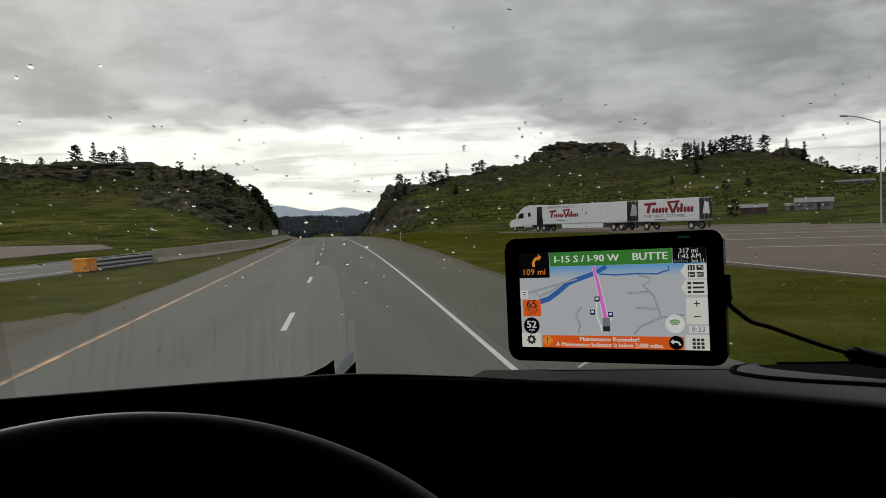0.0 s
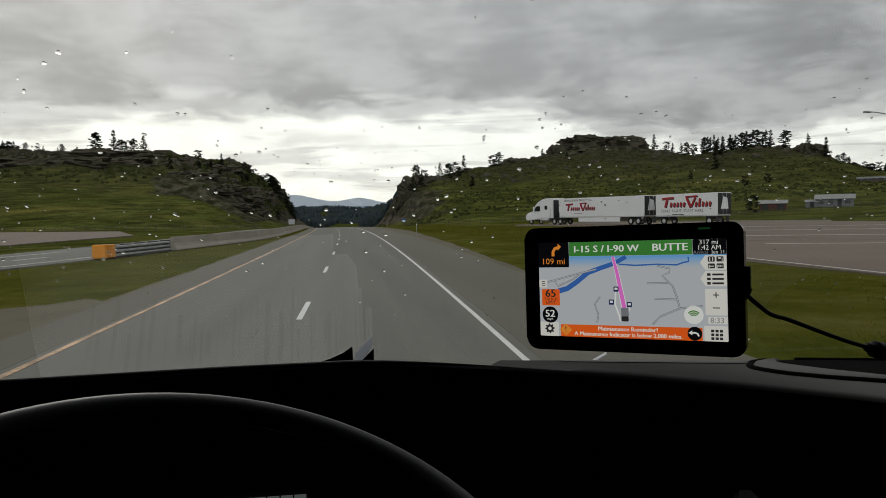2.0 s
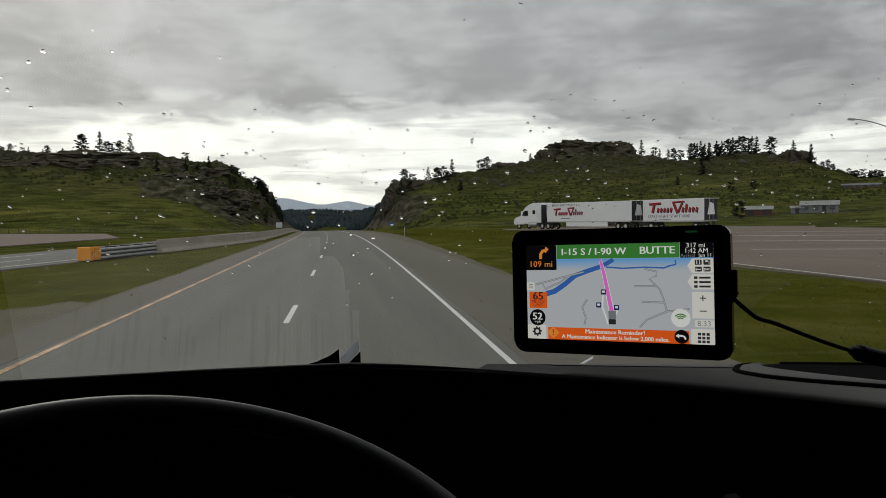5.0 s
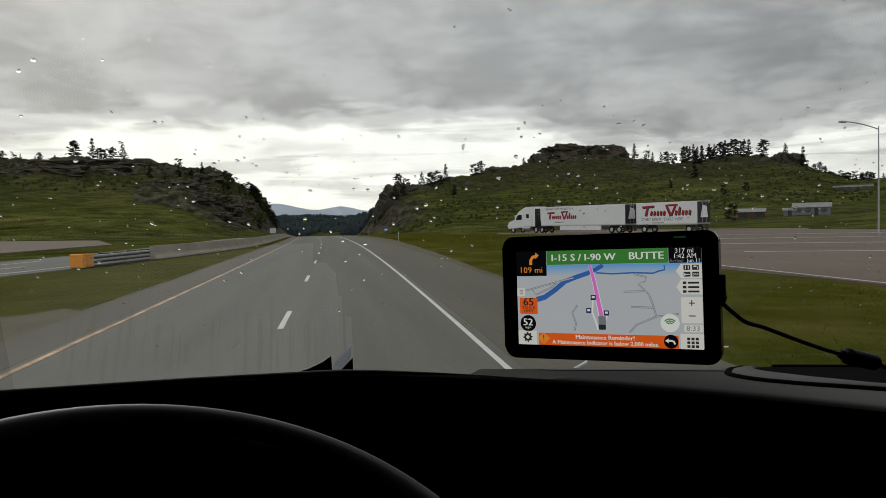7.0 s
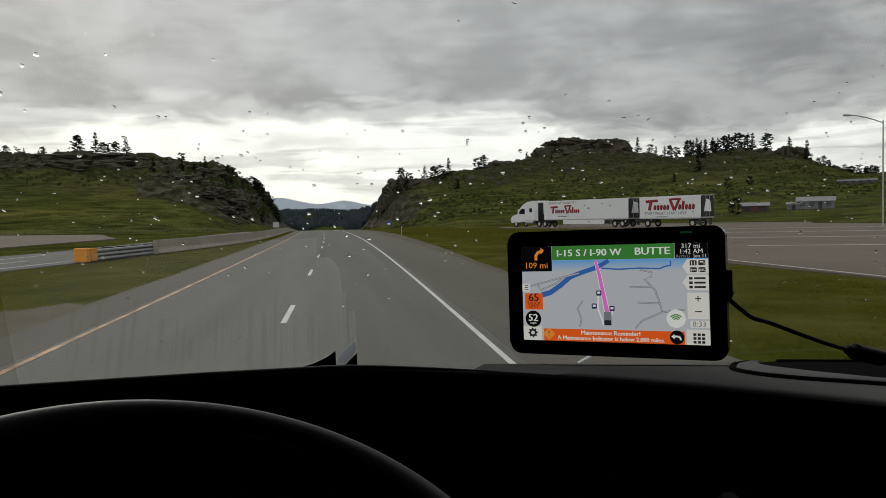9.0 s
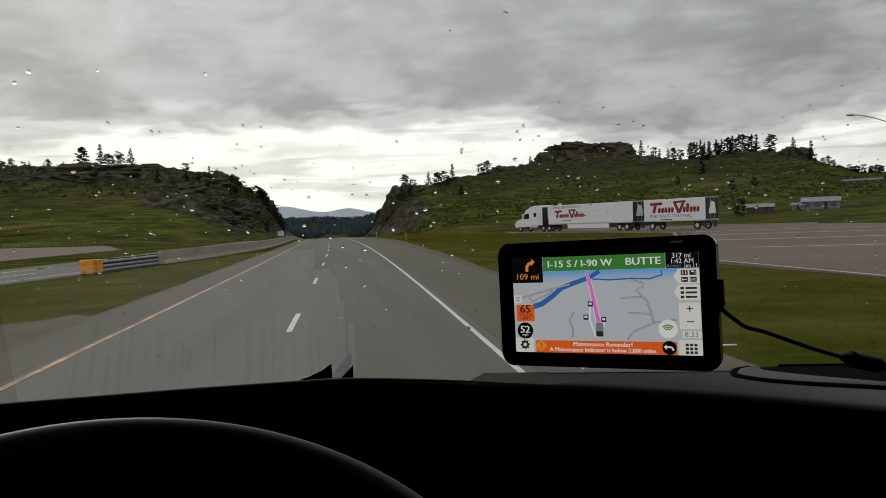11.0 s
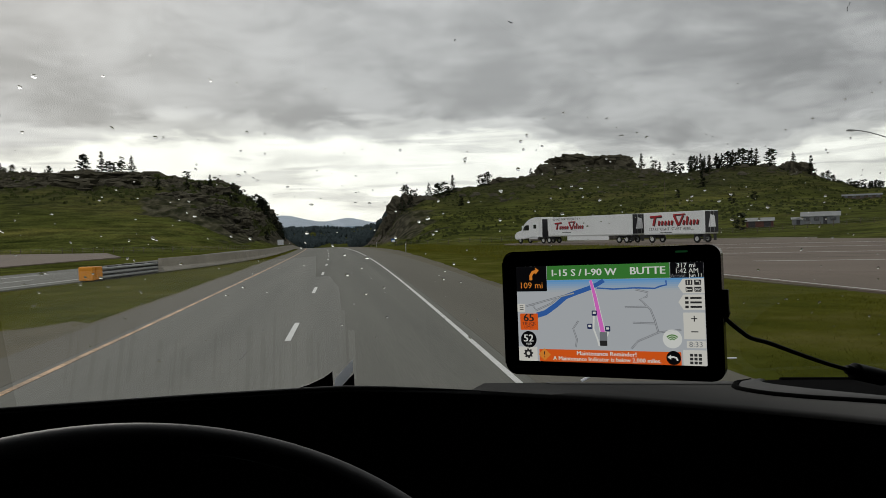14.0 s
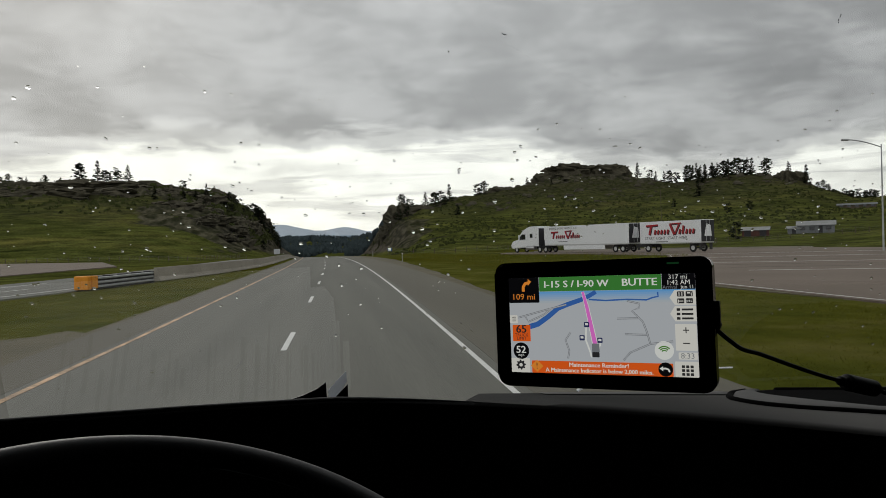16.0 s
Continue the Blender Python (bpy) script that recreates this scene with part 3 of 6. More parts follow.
def verge_edge(y):
    return 5.75 + 0.026 * min(80.0, max(0.0, y - 20)) + float(road_x(y)) + 0.35 * noise.noise(Vector((y * 0.13, 1.0, 0))) + 0.10 * noise.noise(Vector((y * 0.55, 8.0, 0)))


def build_roads():
    road = tagged(mesh_ob("road", strip(bmesh.new(), lane(-6.6), lane(5.5), -330, 620, 5, 0.0, 0.35), M["asphalt"]), "worn grey asphalt motorway with paved shoulders", "road", kind="structure")
    part("edge_line", strip(bmesh.new(), lane(2.26), lane(2.36), -330, 620, 5, 0.008, 0.006), M["white_line"], road, "solid white edge line")
    part("yellow_line", strip(bmesh.new(), lane(-5.135, 0.035, 9.0), lane(-5.015, 0.035, 12.0), -330, 620, 1.2, 0.008, 0.006), M["yellow_line"], road, "worn yellow median line")
    for k in range(-8, 22):
        y0 = 15.47 + 12.19 * k
        part("lane_dash", strip(bmesh.new(), lane(-1.385), lane(-1.265), y0, y0 + 3.05, 3.05, 0.008, 0.006), M["white_line"], road)
    part("shoulder", strip(bmesh.new(), lane(2.55, 0.05, 2.0), lane(5.49), -330, 620, 2, 0.005, 0.004), M["shoulder"], road, "browner gritty paved shoulder")
    part("shoulder", strip(bmesh.new(), lane(-6.59), lane(-5.30, 0.05, 7.0), -330, 620, 2, 0.005, 0.004), M["shoulder"], road, "browner gritty paved shoulder")
    rng = random.Random(17)
    for k in range(9):                                    # tar-sealed cracks near the lane line
        y0, x0, span = rng.uniform(10, 60), rng.choice((-1.6, -1.75, -0.95, -1.9)), rng.uniform(0.8, 2.6)
        w, sd = rng.uniform(0.008, 0.016), rng.uniform(0, 50)
        part("tar_seal", strip(bmesh.new(), lane(x0 - w, 0.22, sd), lane(x0 + w, 0.22, sd), y0, y0 + span, 0.3, 0.0055, 0.004), M["tar"], road, "dark tar-sealed crack")
    tagged(mesh_ob("verge", strip(bmesh.new(), lane(5.48), verge_edge, -330, 300, 0.8, -0.035, 0.2), M["gravel"]), "brown gravel verge beside the asphalt", "verge", kind="structure")
    tagged(mesh_ob("verge", strip(bmesh.new(), lane(-6.92, 0.14, 5.0), lane(-6.58), -330, 92, 0.8, -0.035, 0.2), M["gravel"]), "brown gravel verge beside the asphalt", "verge", kind="structure")
    other = tagged(mesh_ob("opposite_road", strip(bmesh.new(), lambda y: opposite_edge(y) - 11.6, opposite_edge, -200, 600, 5, 0.0, 0.35), M["asphalt"]),
                   "grey asphalt opposite carriageway beyond the median", "road", kind="structure")
    part("edge_line", strip(bmesh.new(), lambda y: opposite_edge(y) - 1.4, lambda y: opposite_edge(y) - 1.22, -200, 600, 5, 0.008, 0.006), M["white_line"], other)
    part("edge_line", strip(bmesh.new(), lambda y: opposite_edge(y) - 8.8, lambda y: opposite_edge(y) - 8.62, -200, 600, 5, 0.008, 0.006), M["white_line"], other)
    for k in range(-6, 20):
        y0 = 9.0 + 12.19 * k
        part("lane_dash", strip(bmesh.new(), lambda y: opposite_edge(y) - 5.1, lambda y: opposite_edge(y) - 4.97, y0, y0 + 3.05, 1.5, 0.008, 0.006), M["white_line"], other)
    lot = bmesh.new()
    prism(lot, [(16.5, -60), (16.5, 40), (28, 58), (36, 76), (33, 92), (26, 111), (27, 117), (33, 119), (46, 112), (62, 88), (72, 40), (72, -60)], -0.4, -0.02)
    lot = tagged(mesh_ob("rest_area_pavement", lot, M["lot"]), "pinkish brown paved rest area lot", "pavement", kind="structure")
    ux, uy = 0.883, -0.469                                # stall lines and dark joints across the lot
    for k in range(11):
        px, py = 24 + 1.25 * k, 40 + 4.15 * k
        mat, w = ("white_line", 0.14) if k % 3 == 0 else ("joint_grey", 0.2)
        part("stall_line" if k % 3 == 0 else "joint", prism(bmesh.new(), [(px, py), (px + w * 0.47, py + w * 0.88), (px + 34 * ux, py + 34 * uy + w), (px + 34 * ux, py + 34 * uy)], -0.02, -0.012), M[mat], lot)
    edge = [(16.8, -40.0), (16.8, 40.2), (28.4, 58.3), (36.3, 76.0)]    # painted line just inside the near edge of the lot
    for (ax, ay), (bx, by) in zip(edge, edge[1:]):
        part("edge_line", prism(bmesh.new(), [(ax, ay), (bx, by), (bx + 0.07, by - 0.03), (ax + 0.07, ay - 0.03)], -0.02, -0.011), M["white_line"], lot)
    dirt = bmesh.new()
    prism(dirt, [(16.5, 22), (16.5, 40), (19.4, 44.6), (17.0, 45.4), (15.3, 42.5), (14.5, 38.8), (15.0, 34.6), (15.9, 31.0), (16.1, 26.0)], -0.35, -0.045)
    tagged(mesh_ob("bare_verge", dirt, M["gravel"]), "bare brown earth along the edge of the paved lot", "earth", kind="structure")
    kerb = bmesh.new()
    prism(kerb, [(33.2, 119.2), (46.2, 112.2), (62.0, 88.6), (62.5, 88.9), (46.6, 112.6), (33.5, 119.6)], -0.3, 0.14)
    part("kerb", kerb, M["concrete"], lot)
    cross = bmesh.new()
    prism(cross, [(-6.4, 27), (-7.0, 23.6), (-7.9, 21.2), (-9.2, 20.2), (-13, 19.4), (-17, 18.5), (-17, 6), (-6.4, 4)], -0.35, -0.028)
    tagged(mesh_ob("median_crossover", cross, M["gravel"]), "brown gravel crossing place in the grassy median", "gravel", kind="structure")
    west = bmesh.new()
    prism(west, [(-33, 78), (-30, 110), (-44, 152), (-86, 190), (-130, 186), (-130, 120), (-60, 80)], -0.4, 0.0)
    west = tagged(mesh_ob("west_lot_pavement", west, M["lot"]), "pinkish brown paved lot across the motorway", "pavement", kind="structure")
    for k in range(9):
        x = -42 - 7.5 * k
        part("joint", prism(bmesh.new(), [(x, 94), (x + 0.25, 94), (x - 9.75, 132), (x - 10, 132)], 0.0, 0.008), M["joint_grey"], west)


build_ground()
build_roads()


def zland(x, y):
    h = float(land(x, y))
    h += relief(x, y, h)
    near = abs(x) < 120 and -200 < y < 160
    return h - (0.10 if near else 0.3)


# ---------------------------------------------------------------- rock
def rock_mass(name, x, y, z, sx, sy, sz, turn, seed, label, sub=5, rough=0.35):
    """A craggy outcrop: blocky, broken by joints, flat-topped."""
    bm = bmesh.new()
    bmesh.ops.create_icosphere(bm, subdivisions=sub, radius=1.0)
    for v in bm.verts:
        p = v.co.copy()
        q = Vector((math.copysign(abs(p.x) ** 0.55, p.x), math.copysign(abs(p.y) ** 0.55, p.y), math.copysign(abs(p.z) ** 0.5, p.z)))
        d = noise.fractal(q * 1.7 + Vector((seed, 0, 0)), 0.8, 2.2, 6) * rough
        ledge = 0.10 * math.floor(3.5 * (q.z + 0.6 * noise.noise(q * 2.2 + Vector((0, seed, 0)))))
        q *= 1 + d
        cell = noise.cell(Vector((q.x * 5 + seed, q.y * 5, q.z * 3)))
        v.co = Vector((q.x * sx * (1 + 0.10 * cell - 0.05 * ledge), q.y * sy * (1 + 0.10 * cell), q.z * sz * (1 + 0.12 * noise.cell(Vector((q.x * 4, q.y * 4, seed))))))
    ob = mesh_ob(name, bm, M["rock"])
    ob.matrix_basis = pose(x, y, z, 0, 0, turn)
    return tagged(ob, label, "rock")


def build_rocks():
    rock_mass("rock_butte", 172, 519, 48.4, 17, 9, 6.0, -4, 3, "flat-topped dark rock butte crowning the hill", 5, 0.27)
    rock_mass("rock_butte", 199, 516, 47.0, 15, 9, 6.6, -12, 7, "flat-topped dark rock butte crowning the hill", 5, 0.27)
    rock_mass("rock_ledge", 152, 519, 42.0, 8, 6, 6.0, 5, 11, "stepped dark rock ledge on the hilltop", 4)
    rock_mass("rock_ledge", 117, 505, 33.5, 7, 6, 4.6, 0, 13, "stepped dark rock ledge on the hilltop", 4)
    rock_mass("rock_cliff", 46, 432, 9.0, 13, 12, 14.0, 10, 17, "weathered brown cliff at the road cutting", 5, 0.28)
    rock_mass("rock_cliff", 38, 438, 1.0, 10, 14, 12.0, 0, 19, "weathered brown cliff at the road cutting", 5, 0.28)
    rock_mass("rock_outcrop", 279, 418, 29.0, 9, 7, 9.0, 0, 21, "pointed dark rock outcrop on the ridge", 4)
    rock_mass("rock_cliff", -106, 472, 32.5, 22, 9, 8.0, 2, 23, "long dark rock band along the west hill", 5, 0.42)
    rock_mass("rock_cliff", -150, 472, 34.5, 24, 9, 8.0, -4, 29, "long dark rock band along the west hill", 5, 0.42)
    rock_mass("rock_cliff", -196, 488, 38.5, 24, 9, 6.0, -18, 31, "long dark rock band along the west hill", 5, 0.42)
    for k, (x, y, sx, sz) in enumerate(((-172, 402, 15, 5.0), (-150, 396, 14, 5.5), (-130, 394, 13, 5.0), (-112, 404, 12, 5.5), (-140, 428, 18, 5.0), (-182, 436, 18, 5.0), (-116, 440, 12, 4.5))):
        rock_mass("rock_ledge", x, y, zland(x, y) - 0.5, sx, 8, 0.62 * sz, 4 * k - 10, 51 + k, "low broken rock ledge below the west crest", 4, 0.42)
    for k, (x, y, sx, sz) in enumerate(((-78, 380, 9, 4.5), (-67, 364, 8, 4.0), (-56, 330, 6, 3.0), (-52, 346, 7, 4.0), (-46, 318, 5, 2.6), (-45, 358, 7, 4.5), (-44, 413, 9, 6.0), (-76, 424, 10, 5.5),
                                        (-60, 380, 8, 5.0), (-50, 384, 8, 5.0), (-90, 430, 9, 4.5), (-64, 410, 9, 5.0), (-40, 338, 5, 3.5))):
        rock_mass("rock_outcrop", x, y, zland(x, y) - 0.6, 0.85 * sx, 6, 0.66 * sz, 25 + 9 * k, 71 + k, "dark broken outcrop on the slope by the cutting", 4, 0.42)
    rock_mass("rock_cliff", -74, 488, 22.0, 14, 12, 14.0, 24, 37, "dark cliff falling to the road cutting", 5)
    rock_mass("rock_cliff", -55, 508, 8.0, 12, 14, 14.0, 30, 41, "dark cliff falling to the road cutting", 5)


build_rocks()


# ---------------------------------------------------------------- trees
def pine_meshes(seed, height, spread, bare, kind):
    """Trunk with limbs, and a crown of many small needle sprays with gaps."""
    rng = random.Random(seed)
    trunk, crown = bmesh.new(), bmesh.new()
    lean = Vector((rng.uniform(-0.04, 0.04), rng.uniform(-0.04, 0.04), 1))
    rod(trunk, (0, 0, -0.6), lean * height * 0.55, height * 0.022, height * 0.013, 7)
    rod(trunk, lean * height * 0.55, lean * height * 0.97, height * 0.013, height * 0.004, 6)
    levels = int(height * 1.5)
    for k in range(levels):
        f = (k + rng.uniform(-0.4, 0.4)) / levels
        h = height * (bare + (1 - bare) * max(f, 0))
        if kind == "fir":
            r = spread * (1 - max(f, 0)) ** 0.95 * (0.8 + 0.2 * math.sin(k * 2.3)) + 0.15
        else:
            r = spread * (0.35 + 0.75 * math.sin(math.pi * min(0.97, 0.15 + 0.8 * max(f, 0))))
        for j in range(rng.randint(4, 6)):
            if rng.random() < 0.2:
                continue
            a = rng.uniform(0, 2 * math.pi)
            reach = r * rng.uniform(0.55, 1.15)
            base = lean * h
            tip = base + Vector((math.cos(a) * reach, math.sin(a) * reach, rng.uniform(-0.12, 0.22) * reach))
            rod(trunk, base, base.lerp(tip, 0.8), 0.06, 0.02, 3, False)
            for s in range(10 if kind == "fir" else 9):
                c = base.lerp(tip, rng.uniform(0.3, 1.0)) + Vector((rng.gauss(0, 0.2), rng.gauss(0, 0.2), rng.gauss(0, 0.22)))
                w = rng.uniform(0.5, 1.1) * (1.0 - 0.55 * max(f, 0) if kind == "fir" else 1.0) * (0.9 if kind == "fir" else 1.0)
                ax = (tip - base).normalized() + Vector((rng.gauss(0, 0.35), rng.gauss(0, 0.35), rng.gauss(0, 0.15)))
                ay = Vector((-ax.y, ax.x, rng.gauss(0, 0.7))).normalized() * rng.uniform(0.35, 0.6)
                q = [c + ax * w, c + ay * w, c - ax * w * 0.8, c - ay * w]
                crown.faces.new([crown.verts.new(p) for p in q])
    return trunk, crown


def pine(name, seed, height, spread, bare, kind, label):
    e = thing(name, pose(0, -900 - 20 * seed, 0), label, "tree", "pines on the hills")
    trunk, crown = pine_meshes(seed, height, spread, bare, kind)
    part("trunk", trunk, M["bark"], e)
    part("crown", crown, M["needles"], e)
    return e


KINDS = [pine("pine_tree", 1, 14, 4.9, 0.12, "fir", "tall dark pointed conifer on a hill crest"), pine("pine_tree", 2, 12, 3.6, 0.10, "pine", "dark ponderosa pine with a ragged crown"),
         pine("pine_tree", 3, 15, 4.6, 0.14, "fir", "tall dark pointed conifer on a hill crest"), pine("pine_tree", 4, 11, 3.9, 0.12, "pine", "dark ponderosa pine with a ragged crown"),
         pine("pine_tree", 5, 9, 3.7, 0.08, "fir", "small dark conifer on a hillside")]
USED = set()


def plant(k, x, y, size, turn, sink=0.7):
    m = pose(x, y, zland(x, y) - sink, 0, 0, turn) @ Matrix.Scale(size, 4)
    if k not in USED:                                    # the first one is the model itself
        USED.add(k)
        KINDS[k].matrix_basis = m
        return KINDS[k]
    return copy_thing_scaled(KINDS[k], m)


def copy_thing_scaled(ob, m):
    c = copy_thing(ob, m)
    c.matrix_basis = m
    return c


WEST_TREES = [(1, -149, 475, 1.1), (2, -139, 475, 0.92), (1, -135, 475, 0.78), (3, -131, 474, 0.86), (1, -127, 474, 0.8), (0, -121, 474, 0.9), (4, -161, 478, 0.62), (4, -103, 480, 0.6), (3, -91, 484, 0.72),
              (1, -78, 490, 0.6), (3, -74, 499, 0.85), (1, -65, 511, 0.8), (3, -61, 514, 0.8), (4, -55, 520, 0.65), (4, -81, 430, 0.5), (2, -71, 432, 0.42), (4, -67, 428, 0.55), (0, -62, 430, 0.4)]
EAST_TREES = [(1, 42, 436, 0.85), (3, 47, 440, 0.7), (0, 58, 452, 0.9), (1, 64, 456, 0.95), (3, 69, 462, 0.9), (2, 76, 470, 0.85), (4, 72, 464, 0.8), (3, 98, 488, 0.85), (1, 103, 492, 0.9),
              (4, 140, 516, 0.7), (2, 218, 503, 0.8), (0, 232, 490, 0.7), (1, 243, 476, 0.9)]
EAST_FAR = [(3, 224, 496, 0.75), (2, 227, 493, 0.6), (1, 234, 486, 0.8), (3, 237, 482, 0.75), (2, 244, 472, 0.7), (0, 246, 468, 0.6), (2, 249, 464, 0.65), (1, 251, 458, 0.75), (0, 253, 456, 0.8),
            (1, 255, 452, 0.95), (3, 257, 449, 0.9), (1, 260, 445, 1.05), (3, 262, 440, 1.1), (0, 263, 438, 0.9), (2, 265, 435, 0.85), (1, 270, 428, 1.0), (0, 277, 415, 0.9), (2, 281, 404, 0.85)]
SLOPE_TREES = [(4, 68, 395, 0.75), (0, 37, 405, 0.75), (2, 42, 408, 0.7), (4, 189, 361, 0.95), (4, 161, 331, 0.6), (3, 164, 288, 0.45), (3, 174, 288, 0.4), (3, 108, 186, 0.5), (0, 232, 440, 0.9), (2, 246, 430, 0.9), (4, 150, 490, 0.6), (2, 240, 448, 0.8)]


def build_trees():
    rng = random.Random(12)
    for k, x, y, s in WEST_TREES + EAST_TREES + EAST_FAR + SLOPE_TREES:
        plant(k, x, y, s, rng.uniform(0, 360))
    for i in range(14):                                   # thin stand on the west slope by the cutting
        u = rng.random()
        plant(rng.randrange(5), -84 + 40 * u + rng.gauss(0, 5), 395 + 85 * u + rng.gauss(0, 14), rng.uniform(0.3, 0.6), rng.uniform(0, 360))
    for i in range(34):                                  # trees and scrub down the face beside the cutting
        u = rng.random()
        plant(rng.randrange(5), -64 + 32 * u ** 0.8 + rng.gauss(0, 3), 372 + 140 * rng.random(), rng.uniform(0.22, 0.45), rng.uniform(0, 360))
    for i in range(30):                                   # dark wood at the foot of the west cliff, down to the road
        u = rng.random()
        plant(rng.choice((1, 3, 3, 4)), -48 + 15 * u + rng.gauss(0, 1.5), 470 + 55 * rng.random(), (0.95 - 0.35 * u) * rng.uniform(0.75, 1.1), rng.uniform(0, 360))
    for i in range(48):                                   # thin line along the crests
        x = rng.uniform(-330, -168)
        plant(rng.randrange(5), x, 490 - 0.12 * (x + 165) + rng.gauss(0, 4), rng.uniform(0.3, 0.58), rng.uniform(0, 360))
    for i in range(30):
        x = rng.uniform(288, 420)
        plant(rng.randrange(5), x, 385 - 0.45 * (x - 290) + rng.gauss(0, 8), rng.uniform(0.3, 0.55), rng.uniform(0, 360))
    for i in range(24):
        x = rng.uniform(283, 318)
        plant(rng.choice((1, 3, 3, 4)), x, 398 - 0.9 * (x - 283) + rng.gauss(0, 5), rng.uniform(0.3, 0.55), rng.uniform(0, 360))
    for i in range(6):
        x = rng.uniform(206, 262)
        plant(rng.randrange(5), x, 512 - 1.1 * (x - 209) + rng.gauss(0, 3), rng.uniform(0.45, 0.8), rng.uniform(0, 360))


build_trees()


def build_brush():
    """Low sagebrush and scrub over both hillsides."""
    rng = random.Random(3)
    co, fa = [], []

    def clump(x, y, s):
        z = zland(x, y)
        for j in range(5):
            a, t = rng.uniform(0, 6.28), rng.uniform(0.25, 1.0)
            c = Vector((x + rng.gauss(0, s * 0.4), y + rng.gauss(0, s * 0.4), z + s * 0.3))
            i = len(co)
            co.extend([(c.x + math.cos(a) * s * 0.7, c.y + math.sin(a) * s * 0.7, z - 0.2), (c.x + math.cos(a) * s * 0.3, c.y + math.sin(a) * s * 0.3, c.z + s * t * 0.8),
                       (c.x - math.cos(a) * s * 0.4, c.y - math.sin(a) * s * 0.4, c.z + s * t * 0.6), (c.x - math.cos(a) * s * 0.7, c.y - math.sin(a) * s * 0.7, z - 0.2)])
            fa.append((i, i + 1, i + 2, i + 3))

    for i in range(12000):
        x, y = rng.uniform(20, 330), rng.uniform(230, 520)
        if noise.noise(Vector((x * 0.02, y * 0.02, 4))) + rng.uniform(-0.35, 0.35) > -0.05:
            clump(x, y, rng.choice((0.25, 0.3, 0.4, 0.5, 0.8)))
    for i in range(2200):
        x, y = rng.uniform(-330, -45), rng.uniform(330, 500)
        if land(x, y) > 14 and noise.noise(Vector((x * 0.02, y * 0.02, 7))) + rng.uniform(-0.3, 0.3) > -0.1:
            clump(x, y, rng.choice((0.4, 0.6, 0.9, 1.3)))
    for i in range(2600):                                 # thick scrub on the face by the cutting
        x, y = rng.uniform(-110, -36), rng.uniform(350, 505)
        if land(x, y) > 2 and x > -36 - 0.62 * (y - 345) + rng.gauss(0, 8):
            clump(x, y, rng.choice((0.6, 0.9, 1.3, 1.8)))
    me = bpy.data.meshes.new("sagebrush")
    me.from_pydata(co, [], fa)
    me.materials.append(M["brush"])
    tagged(new("sagebrush", me), "low dark sagebrush scattered over the hillsides", "shrub", kind="stuff")


build_brush()


def build_boulders():
    """Broken rock strewn over the upper slopes."""
    rng = random.Random(31)
    co, fa = [], []
    for i in range(1500):
        if rng.random() < 0.55:
            x, y = rng.uniform(-330, -50), rng.uniform(400, 500)
        else:
            x, y = rng.uniform(30, 300), rng.uniform(380, 520)
        h = float(land(x, y))
        if h < 17 or rng.random() > (h - 12) / 26 or noise.noise(Vector((x * 0.03, y * 0.03, 1))) < -0.15:
            continue
        z, s = zland(x, y), rng.choice((0.5, 0.7, 0.9, 1.3, 2.0))
        k = len(co)
        for a, b, c in ((-1, -1, 0), (1, -1, 0), (1, 1, 0), (-1, 1, 0), (-0.7, -0.6, 1), (0.6, -0.7, 1), (0.7, 0.6, 1), (-0.6, 0.7, 1)):
            co.append((x + s * 1.3 * a * rng.uniform(0.6, 1.2), y + s * b * rng.uniform(0.6, 1.2), z - 0.3 + s * c * rng.uniform(0.5, 1.2)))
        for q in ((0, 1, 5, 4), (1, 2, 6, 5), (2, 3, 7, 6), (3, 0, 4, 7), (4, 5, 6, 7)):
            fa.append(tuple(k + v for v in q))
    me = bpy.data.meshes.new("boulders")
    me.from_pydata(co, [], fa)
    me.materials.append(M["rock"])
    tagged(new("boulders", me), "dark broken boulders over the upper slopes", "rocks", kind="stuff")


build_boulders()


